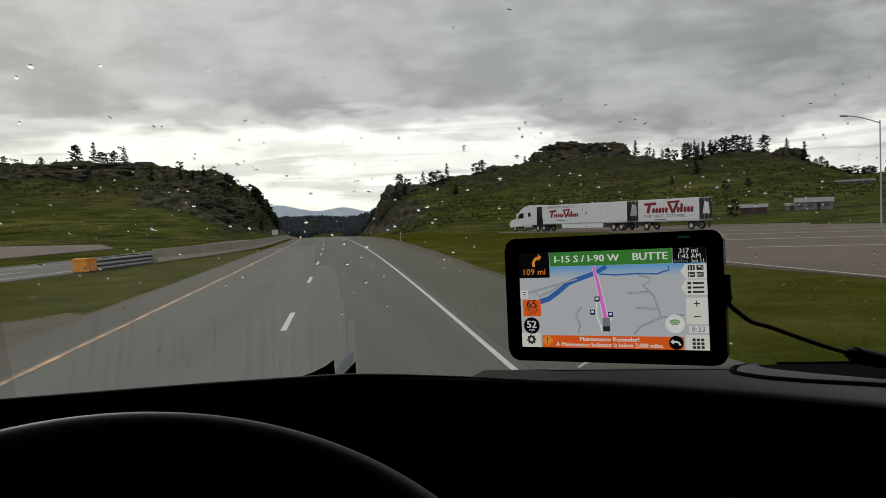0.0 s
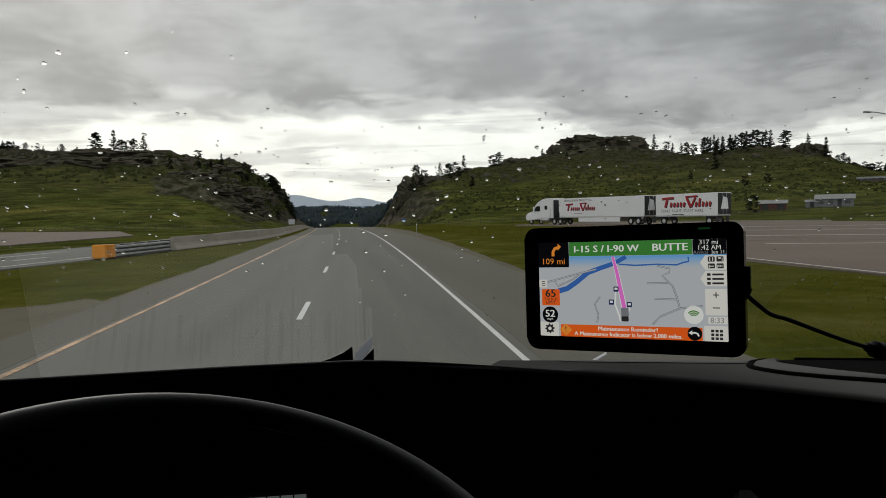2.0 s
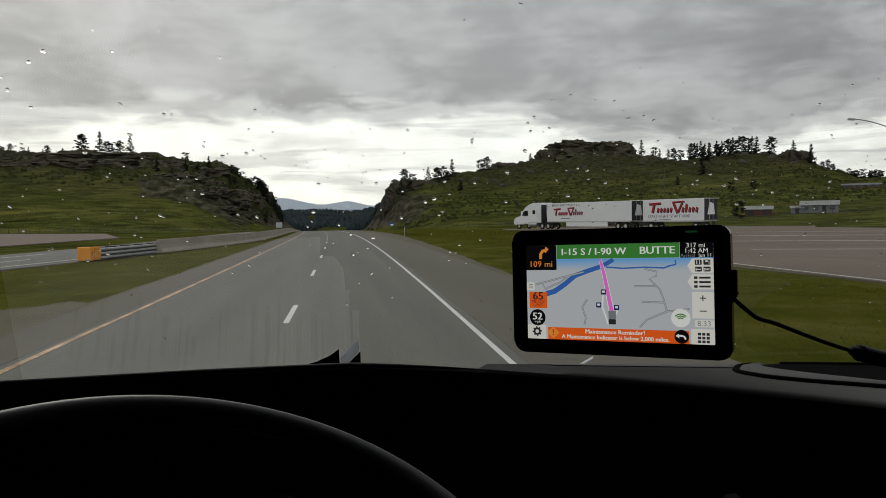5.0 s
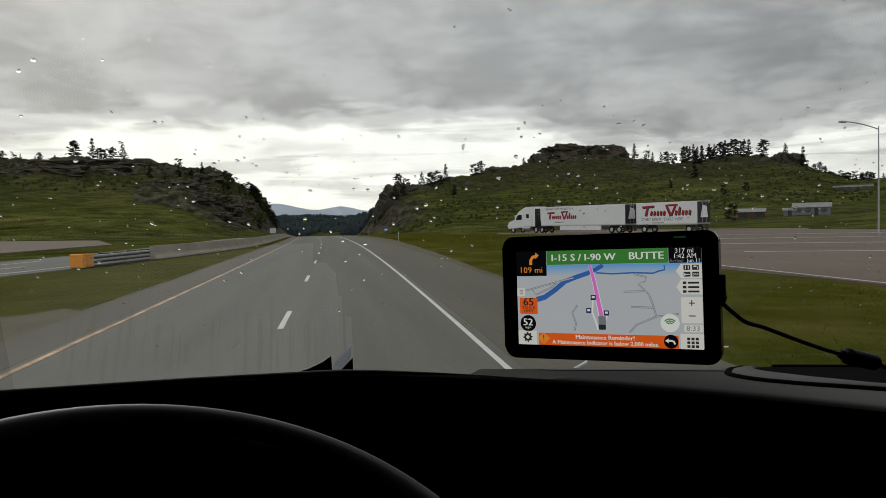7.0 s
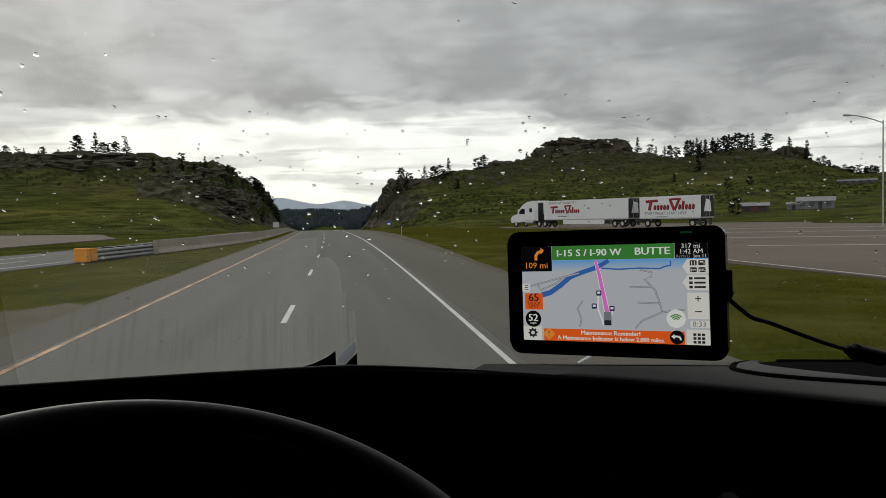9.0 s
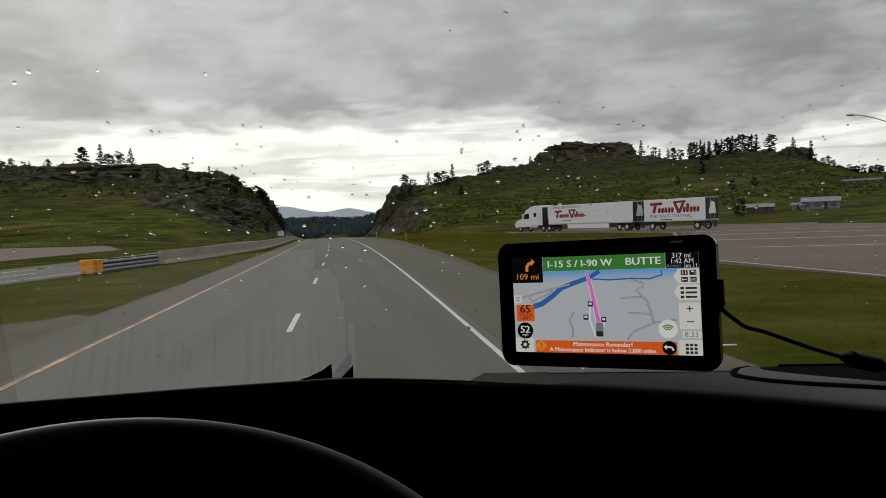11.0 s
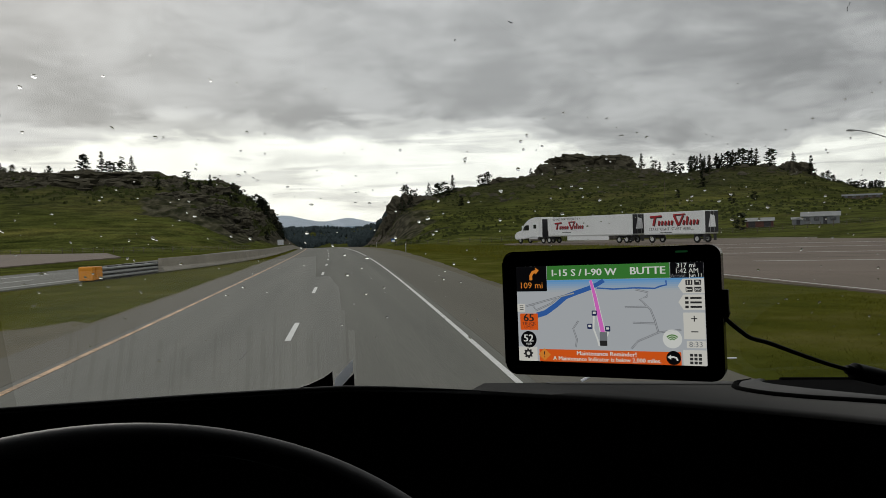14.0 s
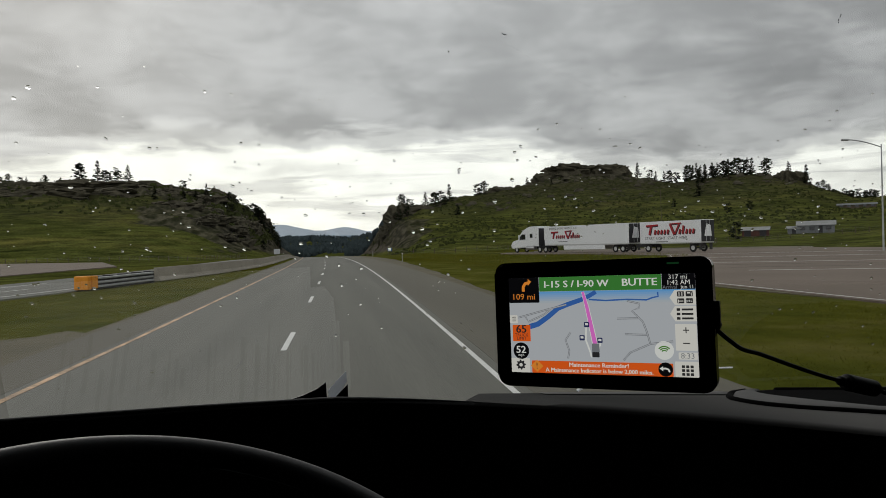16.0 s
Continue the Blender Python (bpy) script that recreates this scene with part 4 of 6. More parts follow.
def build_distance():
    """Wooded valley seen through the cutting, and mountains on the horizon, tinted with haze."""
    rng = random.Random(8)
    co, fa = [], []

    def spire(x, y, z, h, w):
        i = len(co)
        for t, f in ((0.0, 0.8), (0.5, 0.85), (0.8, 0.55)):
            for k in range(4):
                a = k * math.pi / 2 + rng.uniform(0, 1)
                co.append((x + math.cos(a) * w * f, y + math.sin(a) * w * f, z + h * t))
        co.append((x, y, z + h))
        for r in range(2):
            for k in range(4):
                fa.append((i + 4 * r + k, i + 4 * r + (k + 1) % 4, i + 4 * r + 4 + (k + 1) % 4, i + 4 * r + 4 + k))
        for k in range(4):
            fa.append((i + 8 + k, i + 8 + (k + 1) % 4, i + 12))

    for row, (y, top, wide) in enumerate(((780, 0, 130), (900, 0, 170), (1020, 0, 210), (1150, 0, 240), (1290, 0, 260), (1430, 0, 300))):
        for k in range(620):
            x = rng.uniform(-wide, wide)
            if y < 800 and abs(x) < 14:
                continue
            yy = y + rng.uniform(-60, 60)
            spire(x, yy, float(land(x, yy)) - 1.5 + 7.0 * max(-0.4, noise.noise(Vector((x * 0.016, row * 3.1, 2.0)))), rng.uniform(4.5, 8.5), rng.uniform(2.2, 3.8))
    for k in range(360):                                  # woods low on both sides of the road past the cutting
        s = rng.choice((-1, 1))
        y = rng.uniform(560, 760)
        x = s * rng.uniform(18, 75) - 4 if s < 0 else rng.uniform(14, 40)
        spire(x, y, float(land(x, y)) - 1.0, rng.uniform(5, 9), rng.uniform(2, 3.4))
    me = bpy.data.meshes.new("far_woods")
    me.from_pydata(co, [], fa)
    me.materials.append(M["hazed_wood"])
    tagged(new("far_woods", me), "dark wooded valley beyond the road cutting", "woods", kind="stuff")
    for y, base, amp, seed, mat, name in ((3300, 44, 20, 2.0, "hazed_hill", "backdrop_hills"), (4200, 74, 12, 5.0, "hazed_blue", "backdrop_mountains")):
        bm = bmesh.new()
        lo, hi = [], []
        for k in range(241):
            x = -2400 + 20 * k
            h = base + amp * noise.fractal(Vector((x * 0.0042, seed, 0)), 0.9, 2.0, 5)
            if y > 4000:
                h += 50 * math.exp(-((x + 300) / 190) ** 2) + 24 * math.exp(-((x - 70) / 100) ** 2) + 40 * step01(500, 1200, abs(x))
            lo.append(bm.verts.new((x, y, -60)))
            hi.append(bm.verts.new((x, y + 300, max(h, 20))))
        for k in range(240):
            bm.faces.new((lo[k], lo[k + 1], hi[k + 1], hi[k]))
        tagged(mesh_ob(name, bm, M[mat], True), "distant mountains with blue haze in their colour", "mountains", kind="structure")


build_distance()


def build_grass():
    """Roadside and median grass, as blades."""
    rng = random.Random(21)
    co, fa = [], []

    def tuft(x, y, n, h):
        for j in range(n):
            a = rng.uniform(0, 6.28)
            px, py, hh, w = x + rng.gauss(0, 0.08), y + rng.gauss(0, 0.08), h * rng.uniform(0.6, 1.3), 0.009
            bx, by = rng.gauss(0, 0.12), rng.gauss(0, 0.12)
            i = len(co)
            co.extend([(px - w * math.cos(a), py - w * math.sin(a), -0.12), (px + w * math.cos(a), py + w * math.sin(a), -0.12), (px + bx, py + by, -0.10 + hh)])
            fa.append((i, i + 1, i + 2))

    for i in range(34000):
        y = 6 + 100 * rng.random() ** 1.7
        x0 = verge_edge(y) - 0.25
        x = x0 + (16.4 - x0) * rng.random()
        edge = min(x - x0, 16.4 - x)
        if (y > 60 and x > 16.5 - 0.07 * (y - 40)) or (edge < 0.5 and rng.random() < 0.45):
            continue
        tuft(x, y, 5, (0.05 if edge < 0.9 else 0.085) * rng.uniform(0.6, 1.3))
    for i in range(9000):                                 # meadow between the verge and the lot
        x, y = 12 + 26 * rng.random(), 40 + 100 * rng.random()
        if y < 40 + 1.55 * (x - 16.5) or (x > 18 and abs((x - 44.6) * 0.9 + (y - 83) * 0.44) < 6.5):
            continue
        tuft(x, y, 4, 0.30 * rng.uniform(0.6, 1.3))
    for i in range(18000):
        y = 14 + 78 * rng.random() ** 1.5
        hi, lo = -6.85 + float(road_x(y)), opposite_edge(y) + 0.3
        if hi - lo < 0.4 or y < 20.5:
            continue
        tuft(rng.uniform(lo, hi), y, 5, 0.11 * rng.uniform(0.5, 1.3))
    me = bpy.data.meshes.new("roadside_grass")
    me.from_pydata(co, [], fa)
    me.materials.append(M["blade"])
    tagged(new("roadside_grass", me), "short green and straw roadside grass", "grass", kind="stuff")


build_grass()


# ---------------------------------------------------------------- median barrier
def barrier_x(y):
    off = -7.6 if y > 92 else -7.6 - 0.0029 * (92 - y) ** 2 if y > 52 else -12.24 - 0.232 * (52 - y)
    return off + float(road_x(y)) - 0.6


def build_barrier():
    y = 53.0
    outline = [(-0.30, 0.0), (0.30, 0.0), (0.30, 0.08), (0.17, 0.30), (0.10, 0.92), (-0.10, 0.92), (-0.17, 0.30), (-0.30, 0.08)]
    whole = thing("concrete_barrier", pose(barrier_x(53), 53, 0), "long pale concrete median barrier with tall profile", "barrier")
    while y < 330:
        y1 = y + 6.0
        bm = bmesh.new()
        ends = []
        for yy in (y + 0.012, y1 - 0.012):
            cx, z = barrier_x(yy), float(valley(yy)) - 0.06
            ends.append([bm.verts.new((cx + a, yy, z + b)) for a, b in outline])
        n = len(outline)
        for k in range(n):
            bm.faces.new((ends[0][k], ends[0][(k + 1) % n], ends[1][(k + 1) % n], ends[1][k]))
        bm.faces.new(ends[0])
        bm.faces.new(list(reversed(ends[1])))
        bmesh.ops.recalc_face_normals(bm, faces=bm.faces)
        part("barrier_panel", bm, M["concrete"], whole, world=True)
        y = y1


def build_attenuator():
    """Crash cushion of nested steel rails with a yellow nose, in front of the barrier's end."""
    a, b = Vector((-14.0, 44.6, 0)), Vector((-12.3, 52.7, 0))
    turn = math.degrees(math.atan2(-(b.x - a.x), b.y - a.y))
    e = thing("crash_cushion", pose(a.x, a.y, -0.1, 0, 0, turn), "grey steel crash cushion with a yellow nose", "crash cushion")
    length = (b - a).length
    part("nose", boxed(-0.42, 0.42, -0.25, 0.15, 0.12, 0.92, bevel=0.09), M["hazard"], e, "faded yellow plastic nose")
    part("wrap", boxed(-0.46, 0.46, 0.16, 0.80, 0.16, 0.90, bevel=0.04), M["hazard"], e)
    for s in (-1, 1):
        for k in range(4):
            y0 = 0.81 + k * (length - 1.1) / 4
            for z in (0.26, 0.50, 0.74):
                bm = bmesh.new()
                prof = [(0.0, -0.07), (0.05, -0.035), (0.05, 0.035), (0.0, 0.07)]
                ends = [[bm.verts.new((s * (0.36 + 0.012 * (3 - k) + d), yy, z + h)) for d, h in prof] for yy in (y0, y0 + (length - 1.1) / 4 + 0.1)]
                for i in range(3):
                    bm.faces.new((ends[0][i], ends[0][i + 1], ends[1][i + 1], ends[1][i]))
                part("rail", bm, M["galv"], e)
    # added dark box puts shade into the gaps between the rails
    part("gap_filler", boxed(-0.33, 0.33, 0.85, length, 0.1, 0.8), M["dark_gap"], e, "dark box filling the gaps between the rails")
    for k in range(5):
        y0 = 1.0 + k * (length - 1.1) / 4
        part("diaphragm", boxed(-0.34, 0.34, y0, y0 + 0.08, 0.0, 0.86), M["dark_gap"], e)


build_barrier()
build_attenuator()


# ---------------------------------------------------------------- parked lorry with two trailers
def wheel_part(parent, x, y, r=0.5, w=0.28):
    bm = bmesh.new()
    s = 1 if x > 0 else -1
    tube(bm, [(x + s * 0.0, y + (r - 0.13) * math.cos(a), r + (r - 0.13) * math.sin(a)) for a in np.linspace(0, 2 * math.pi, 20, endpoint=False)], 0.13, 8, True)
    tyre = part("wheel", bm, M["rubber"], parent, "black tyre", True)
    rim = bmesh.new()
    rod(rim, (x - 0.06, y, r), (x + 0.06, y, r), r - 0.16, r - 0.2, 16)
    part("rim", rim, M["alu"], tyre, "bright metal rim")


def box_trailer(m, length, name, label, front_mark):
    e = thing(name, m, label, "lorry trailer", "trailers of the parked lorry")
    part("box", boxed(-1.3, 1.3, 0, length, 1.18, 3.86, bevel=0.05), M["truck_white"], e)
    part("lower_rail", boxed(-1.31, 1.31, 0.05, length - 0.05, 1.06, 1.2), M["alu"], e)
    part("rear_door", boxed(-1.22, 1.22, -0.05, -0.001, 1.25, 3.80), M["truck_dark"], e, "dark film on the rear doors")
    for k in (-1, 1):
        part("lock_rod", rod(bmesh.new(), (0.35 * k, -0.075, 1.3), (0.35 * k, -0.075, 3.76), 0.02), M["alu"], e)
    pane = bmesh.new()
    prism(pane, [(-0.7, 0.8), (0.7, 0.8), (0.5, 2.1), (-0.3, 2.3)], 0, 0.01)
    bmesh.ops.transform(pane, matrix=pose(0, -0.06, 1.1, 90, 0, 0), verts=pane.verts)
    part("door_graphic", pane, M["truck_white"], e, "white emblem patch")
    # red script on the near side, as plain strokes
    size = 1.0 if front_mark else 1.25
    y1 = length - 1.4 if front_mark else length - 1.0
    z0 = 2.45 if front_mark else 2.68
    strokes = [((0.0, 0.62), (1.25, 0.70), 0.14), ((0.55, 0.6), (0.35, -0.45), 0.2)]
    strokes += [((1.0 + 0.33 * k, 0.12), (0.9 + 0.33 * k, -0.42), 0.17) for k in range(5)]
    strokes += [((2.5, 0.72), (2.9, -0.48), 0.2), ((2.95, -0.48), (3.4, 0.74), 0.14)]
    strokes += [((3.5 + 0.33 * k, 0.14 if k != 1 else 0.55), (3.4 + 0.33 * k, -0.42), 0.17) for k in range(5)] + [((2.4, 0.78), (3.6, 0.84), 0.09)]
    for side, slip, grow, paint, words in ((-1.306, 0.07, 0.80, "truck_dark", "black drop edge of the script emblem"), (-1.310, 0.0, 0.62, "truck_red", "slanted red script emblem")):
        mark = bmesh.new()
        for (a, b), (c, d), w in strokes:
            p, q = Vector((a * 1.2, b * 0.82)), Vector((c * 1.2, d * 0.82))
            n = Vector((-(q - p).y, (q - p).x)).normalized() * w * grow
            mark.faces.new([mark.verts.new((side, y1 - size * (v.x + slip), z0 + size * (v.y - slip))) for v in (p + n, q + n, q - n, p - n)])
        part("side_emblem", mark, M[paint], e, words)
    text = lettering("BEHIND EVERY PROJECT IS A" if front_mark else "START RIGHT. START HERE.", 0.42 if front_mark else 0.50)
    middle = y1 - 2.5 if front_mark else y1 - 3.1
    bmesh.ops.transform(text, matrix=Matrix.Translation((-1.309, middle, z0 + (1.05 if front_mark else -0.95))) @ pose(0, 0, 0, 90, 0, -90) @ Matrix.Diagonal((1.05, 1, 1, 1)), verts=text.verts)
    part("caption", text, M["truck_dark"], e, "dark capital letters")
    small = boxed(-1.309, -1.306, y1 - 3.4, y1 - 1.6, z0 - (0.9 if front_mark else 1.42), z0 - (0.82 if front_mark else 1.34))
    part("caption_bar", small, M["truck_dark"], e)
    for y in ((1.2, 2.5) if front_mark else (1.3,)):
        for x in (-1.05, 1.05):
            wheel_part(e, x, y)
        part("axle", rod(bmesh.new(), (-1.0, y, 0.5), (1.0, y, 0.5), 0.08), M["dark_gap"], e)
    part("cooling_unit", boxed(-1.0, 1.0, length, length + 0.45, 1.9, 3.7, bevel=0.06), M["truck_white" if front_mark else "truck_dark"], e, "cooling unit on the front wall")
    part("bogie", boxed(-0.5, 0.5, 0.6, 3.3 if front_mark else 2.2, 0.7, 1.06), M["dark_gap"], e)
    if front_mark:
        part("skirt", boxed(-1.29, -1.25, 4.2, length - 4.0, 0.45, 1.05), M["truck_white"], e, "white side skirt")
        part("skirt", boxed(1.25, 1.29, 4.2, length - 4.0, 0.45, 1.05), M["truck_white"], e, "white side skirt")
    else:
        for x in (-1.0, 1.0):
            wheel_part(e, x, length - 1.1)
        part("dolly", boxed(-0.45, 0.45, length - 1.9, length + 1.4, 0.6, 1.05), M["dark_gap"], e, "black converter dolly")
    part("mud_flap", boxed(-1.25, -0.7, 0.25, 0.28, 0.25, 1.05), M["dark_gap"], e)
    part("mud_flap", boxed(0.7, 1.25, 0.25, 0.28, 0.25, 1.05), M["dark_gap"], e)
    return e


def tractor(m):
    e = thing("lorry_tractor", m, "white streamlined lorry tractor parked on the lot", "lorry")
    side = [(0.9, 1.0), (2.2, 1.0), (4.6, 0.75), (6.4, 0.65), (6.75, 0.75), (6.8, 1.35), (6.5, 1.75), (5.2, 2.05), (4.75, 2.75), (4.1, 3.35), (3.0, 3.85), (2.2, 4.0), (0.9, 4.02)]
    bm = bmesh.new()
    a, b = [bm.verts.new((-1.2, y, z)) for y, z in side], [bm.verts.new((1.2, y, z)) for y, z in side]
    n = len(side)
    bm.faces.new(a)
    bm.faces.new(list(reversed(b)))
    for k in range(n):
        bm.faces.new((a[k], b[k], b[(k + 1) % n], a[(k + 1) % n]))
    bmesh.ops.recalc_face_normals(bm, faces=bm.faces)
    bmesh.ops.bevel(bm, geom=list(bm.edges), offset=0.09, segments=2, affect="EDGES")
    body = part("body", bm, M["truck_white"], e)
    for s in (-1, 1):
        w = bmesh.new()
        pts = [(3.35, 2.05), (4.7, 2.05), (4.5, 2.6), (4.1, 2.85), (3.35, 2.85)]
        lo, hi = [w.verts.new((s * 1.19, y, z)) for y, z in pts], [w.verts.new((s * 1.212, y, z)) for y, z in pts]
        w.faces.new(hi)
        for k in range(5):
            w.faces.new((lo[k], lo[(k + 1) % 5], hi[(k + 1) % 5], hi[k]))
        part("side_window", w, M["glass_dark"], body)
        part("sleeper_window", boxed(*sorted((s * 1.19, s * 1.212)), 1.7, 2.3, 2.3, 2.9), M["glass_dark"], body)
        part("mirror", boxed(*sorted((s * 1.32, s * 1.5)), 4.55, 4.7, 1.9, 2.8, bevel=0.04), M["truck_white"], e)
        part("mirror_arm", boxed(*sorted((s * 1.19, s * 1.34)), 4.6, 4.64, 2.3, 2.36), M["black"], e)
        part("fairing", boxed(*sorted((s * 1.05, s * 1.2)), 0.45, 0.9, 1.0, 4.0, bevel=0.03), M["truck_white"], e, "white cab side extender")
        part("fuel_tank", rod(bmesh.new(), (s * 0.95, 1.4, 0.75), (s * 0.95, 3.3, 0.75), 0.3, sides=16), M["alu"], e)
        part("headlight", boxed(*sorted((s * 0.75, s * 1.19)), 6.66, 6.83, 1.05, 1.3, bevel=0.03), M["alu"], e)
        for y in (5.6, 0.3, -1.0):
            wheel_part(e, s * 1.0, y)
    front = bmesh.new()
    front.faces.new([front.verts.new(p) for p in ((-1.05, 5.17, 2.13), (1.05, 5.17, 2.13), (1.0, 4.78, 2.74), (-1.0, 4.78, 2.74))])
    part("windscreen", front, M["glass_dark"], e)
    part("grille", boxed(-0.6, 0.6, 6.78, 6.84, 0.85, 1.5, bevel=0.02), M["truck_dark"], e)
    part("chassis", boxed(-0.45, 0.45, -1.6, 5.5, 0.6, 0.98), M["dark_gap"], e)
    # added dark panel gives the gap behind the cab its shade
    part("gap_panel", boxed(-1.04, 1.04, 0.5, 0.88, 1.0, 3.7, bevel=0.03), M["truck_dark"], e, "dark panel shading the gap behind the cab")
    part("fifth_wheel", boxed(-0.5, 0.5, -0.9, 0.1, 0.98, 1.1), M["dark_gap"], e)
    return e


def build_parked_lorry():
    turn, tail = 26.0, Vector((44.6, 83.0, 0.0))
    ahead = Vector((-math.sin(radians(turn)), math.cos(radians(turn)), 0))
    at = lambda d: pose(*(tail + ahead * d), 0, 0, turn)
    box_trailer(at(0), 9.2, "rear_trailer", "short white lorry trailer with red script emblem", False)
    box_trailer(at(11.1), 16.2, "front_trailer", "long white lorry trailer with red script emblem", True)
    tractor(at(28.4))


build_parked_lorry()


# ---------------------------------------------------------------- poles, fences, signs, buildings
def street_lamp(x, y, height, arm, turn):
    z = zland(x, y)
    e = thing("street_lamp", pose(x, y, z, 0, 0, turn), "tall grey metal street lamp with a curved arm", "street lamp")
    part("base", rod(bmesh.new(), (0, 0, -0.3), (0, 0, 0.35), 0.28, 0.24, 12), M["concrete"], e)
    part("pole", rod(bmesh.new(), (0, 0, 0.3), (0, 0, height), 0.085, 0.05, 10), M["galv"], e)
    pts = [(-arm * t, 0, height - 0.25 + 0.55 * math.sin(t * math.pi / 2)) for t in np.linspace(0, 1, 9)]
    part("arm", tube(bmesh.new(), pts, 0.045, 8), M["galv"], e)
    part("lamp_head", boxed(-arm - 0.65, -arm + 0.05, -0.14, 0.14, height + 0.2, height + 0.36, bevel=0.05), M["galv"], e)


def utility_pole(x, y, height):
    e = thing("utility_pole", pose(x, y, zland(x, y)), "slim dark wooden utility pole on the meadow", "pole")
    part("pole", rod(bmesh.new(), (0, 0, -0.5), (0, 0, height), 0.075, 0.05, 8), M["wood"], e)
    part("insulator", rod(bmesh.new(), (0, 0, height), (0, 0, height + 0.14), 0.035, 0.025, 8), M["dark_gap"], e)


def fence(pts, step, height, label, seed):
    rng = random.Random(seed)
    x0, y0 = pts[0]
    e = thing("wire_fence", pose(x0, y0, zland(x0, y0)), label, "fence")
    tops = []
    for (ax, ay), (bx, by) in zip(pts, pts[1:]):
        n = max(1, int(math.hypot(bx - ax, by - ay) / step))
        for k in range(n):
            x, y = ax + (bx - ax) * k / n, ay + (by - ay) * k / n
            h = height * rng.uniform(0.92, 1.1)
            z = zland(x, y)
            part("post", rod(bmesh.new(), (x, y, z - 0.4), (x + rng.gauss(0, 0.03), y, z + h), 0.085, 0.075, 6), M["wood"], e, world=True)
            tops.append(Vector((x, y, z)))
    for f in (0.35, 0.65, 0.92):
        part("wire", tube(bmesh.new(), [p + Vector((0, -0.08, height * f)) for p in tops], 0.012, 3), M["wire"], e, world=True)


def gable_house(name, x, y, w, d, wall, roof, turn, wall_mat, roof_mat, label, openings):
    e = thing(name, pose(x, y, zland(x, y) - 0.2, 0, 0, turn), label, "building")
    part("wall", boxed(-w / 2, w / 2, -d / 2, d / 2, 0, wall), wall_mat, e)
    gab = bmesh.new()
    pr = [(-d / 2, wall), (d / 2, wall), (0, wall + roof)]
    a, b = [gab.verts.new((-w / 2 + 0.05, p, q)) for p, q in pr], [gab.verts.new((w / 2 - 0.05, p, q)) for p, q in pr]
    gab.faces.new(a)
    gab.faces.new(list(reversed(b)))
    part("gable", gab, wall_mat, e)
    for s in (-1, 1):
        r = bmesh.new()
        o = 0.4
        q = [(-w / 2 - o, s * (d / 2 + o), wall - roof * o / (d / 2)), (w / 2 + o, s * (d / 2 + o), wall - roof * o / (d / 2)), (w / 2 + o, 0, wall + roof), (-w / 2 - o, 0, wall + roof)]
        lo, hi = [r.verts.new(p) for p in q], [r.verts.new((p[0], p[1], p[2] + 0.12)) for p in q]
        r.faces.new(lo)
        r.faces.new(list(reversed(hi)))
        for k in range(4):
            r.faces.new((lo[k], lo[(k + 1) % 4], hi[(k + 1) % 4], hi[k]))
        bmesh.ops.recalc_face_normals(r, faces=r.faces)
        part("roof", r, roof_mat, e)
    for kind, px, pz, ww, hh in openings:
        part(kind, boxed(px - ww / 2, px + ww / 2, -d / 2 - 0.06, -d / 2 + 0.02, pz, pz + hh), M["glass_dark"] if kind == "window" else M["truck_dark"], e)
    return e


def road_sign(name, x, y, w, h, low, turn, face, label, two=True):
    e = thing(name, pose(x, y, zland(x, y), 0, 0, turn), label, "road sign")
    for px in ((-w * 0.3, w * 0.3) if two else (0,)):
        part("post", boxed(px - 0.05, px + 0.05, 0.02, 0.12, -0.4, low + h * 0.9), M["wood"], e)
    pan = bmesh.new()
    prism(pan, rounded(w, h, 0.08), 0, 0.02)
    bmesh.ops.transform(pan, matrix=pose(0, 0.015, low + h / 2, 90, 0, 0), verts=pan.verts)
    part("panel", pan, face, e)
    return e


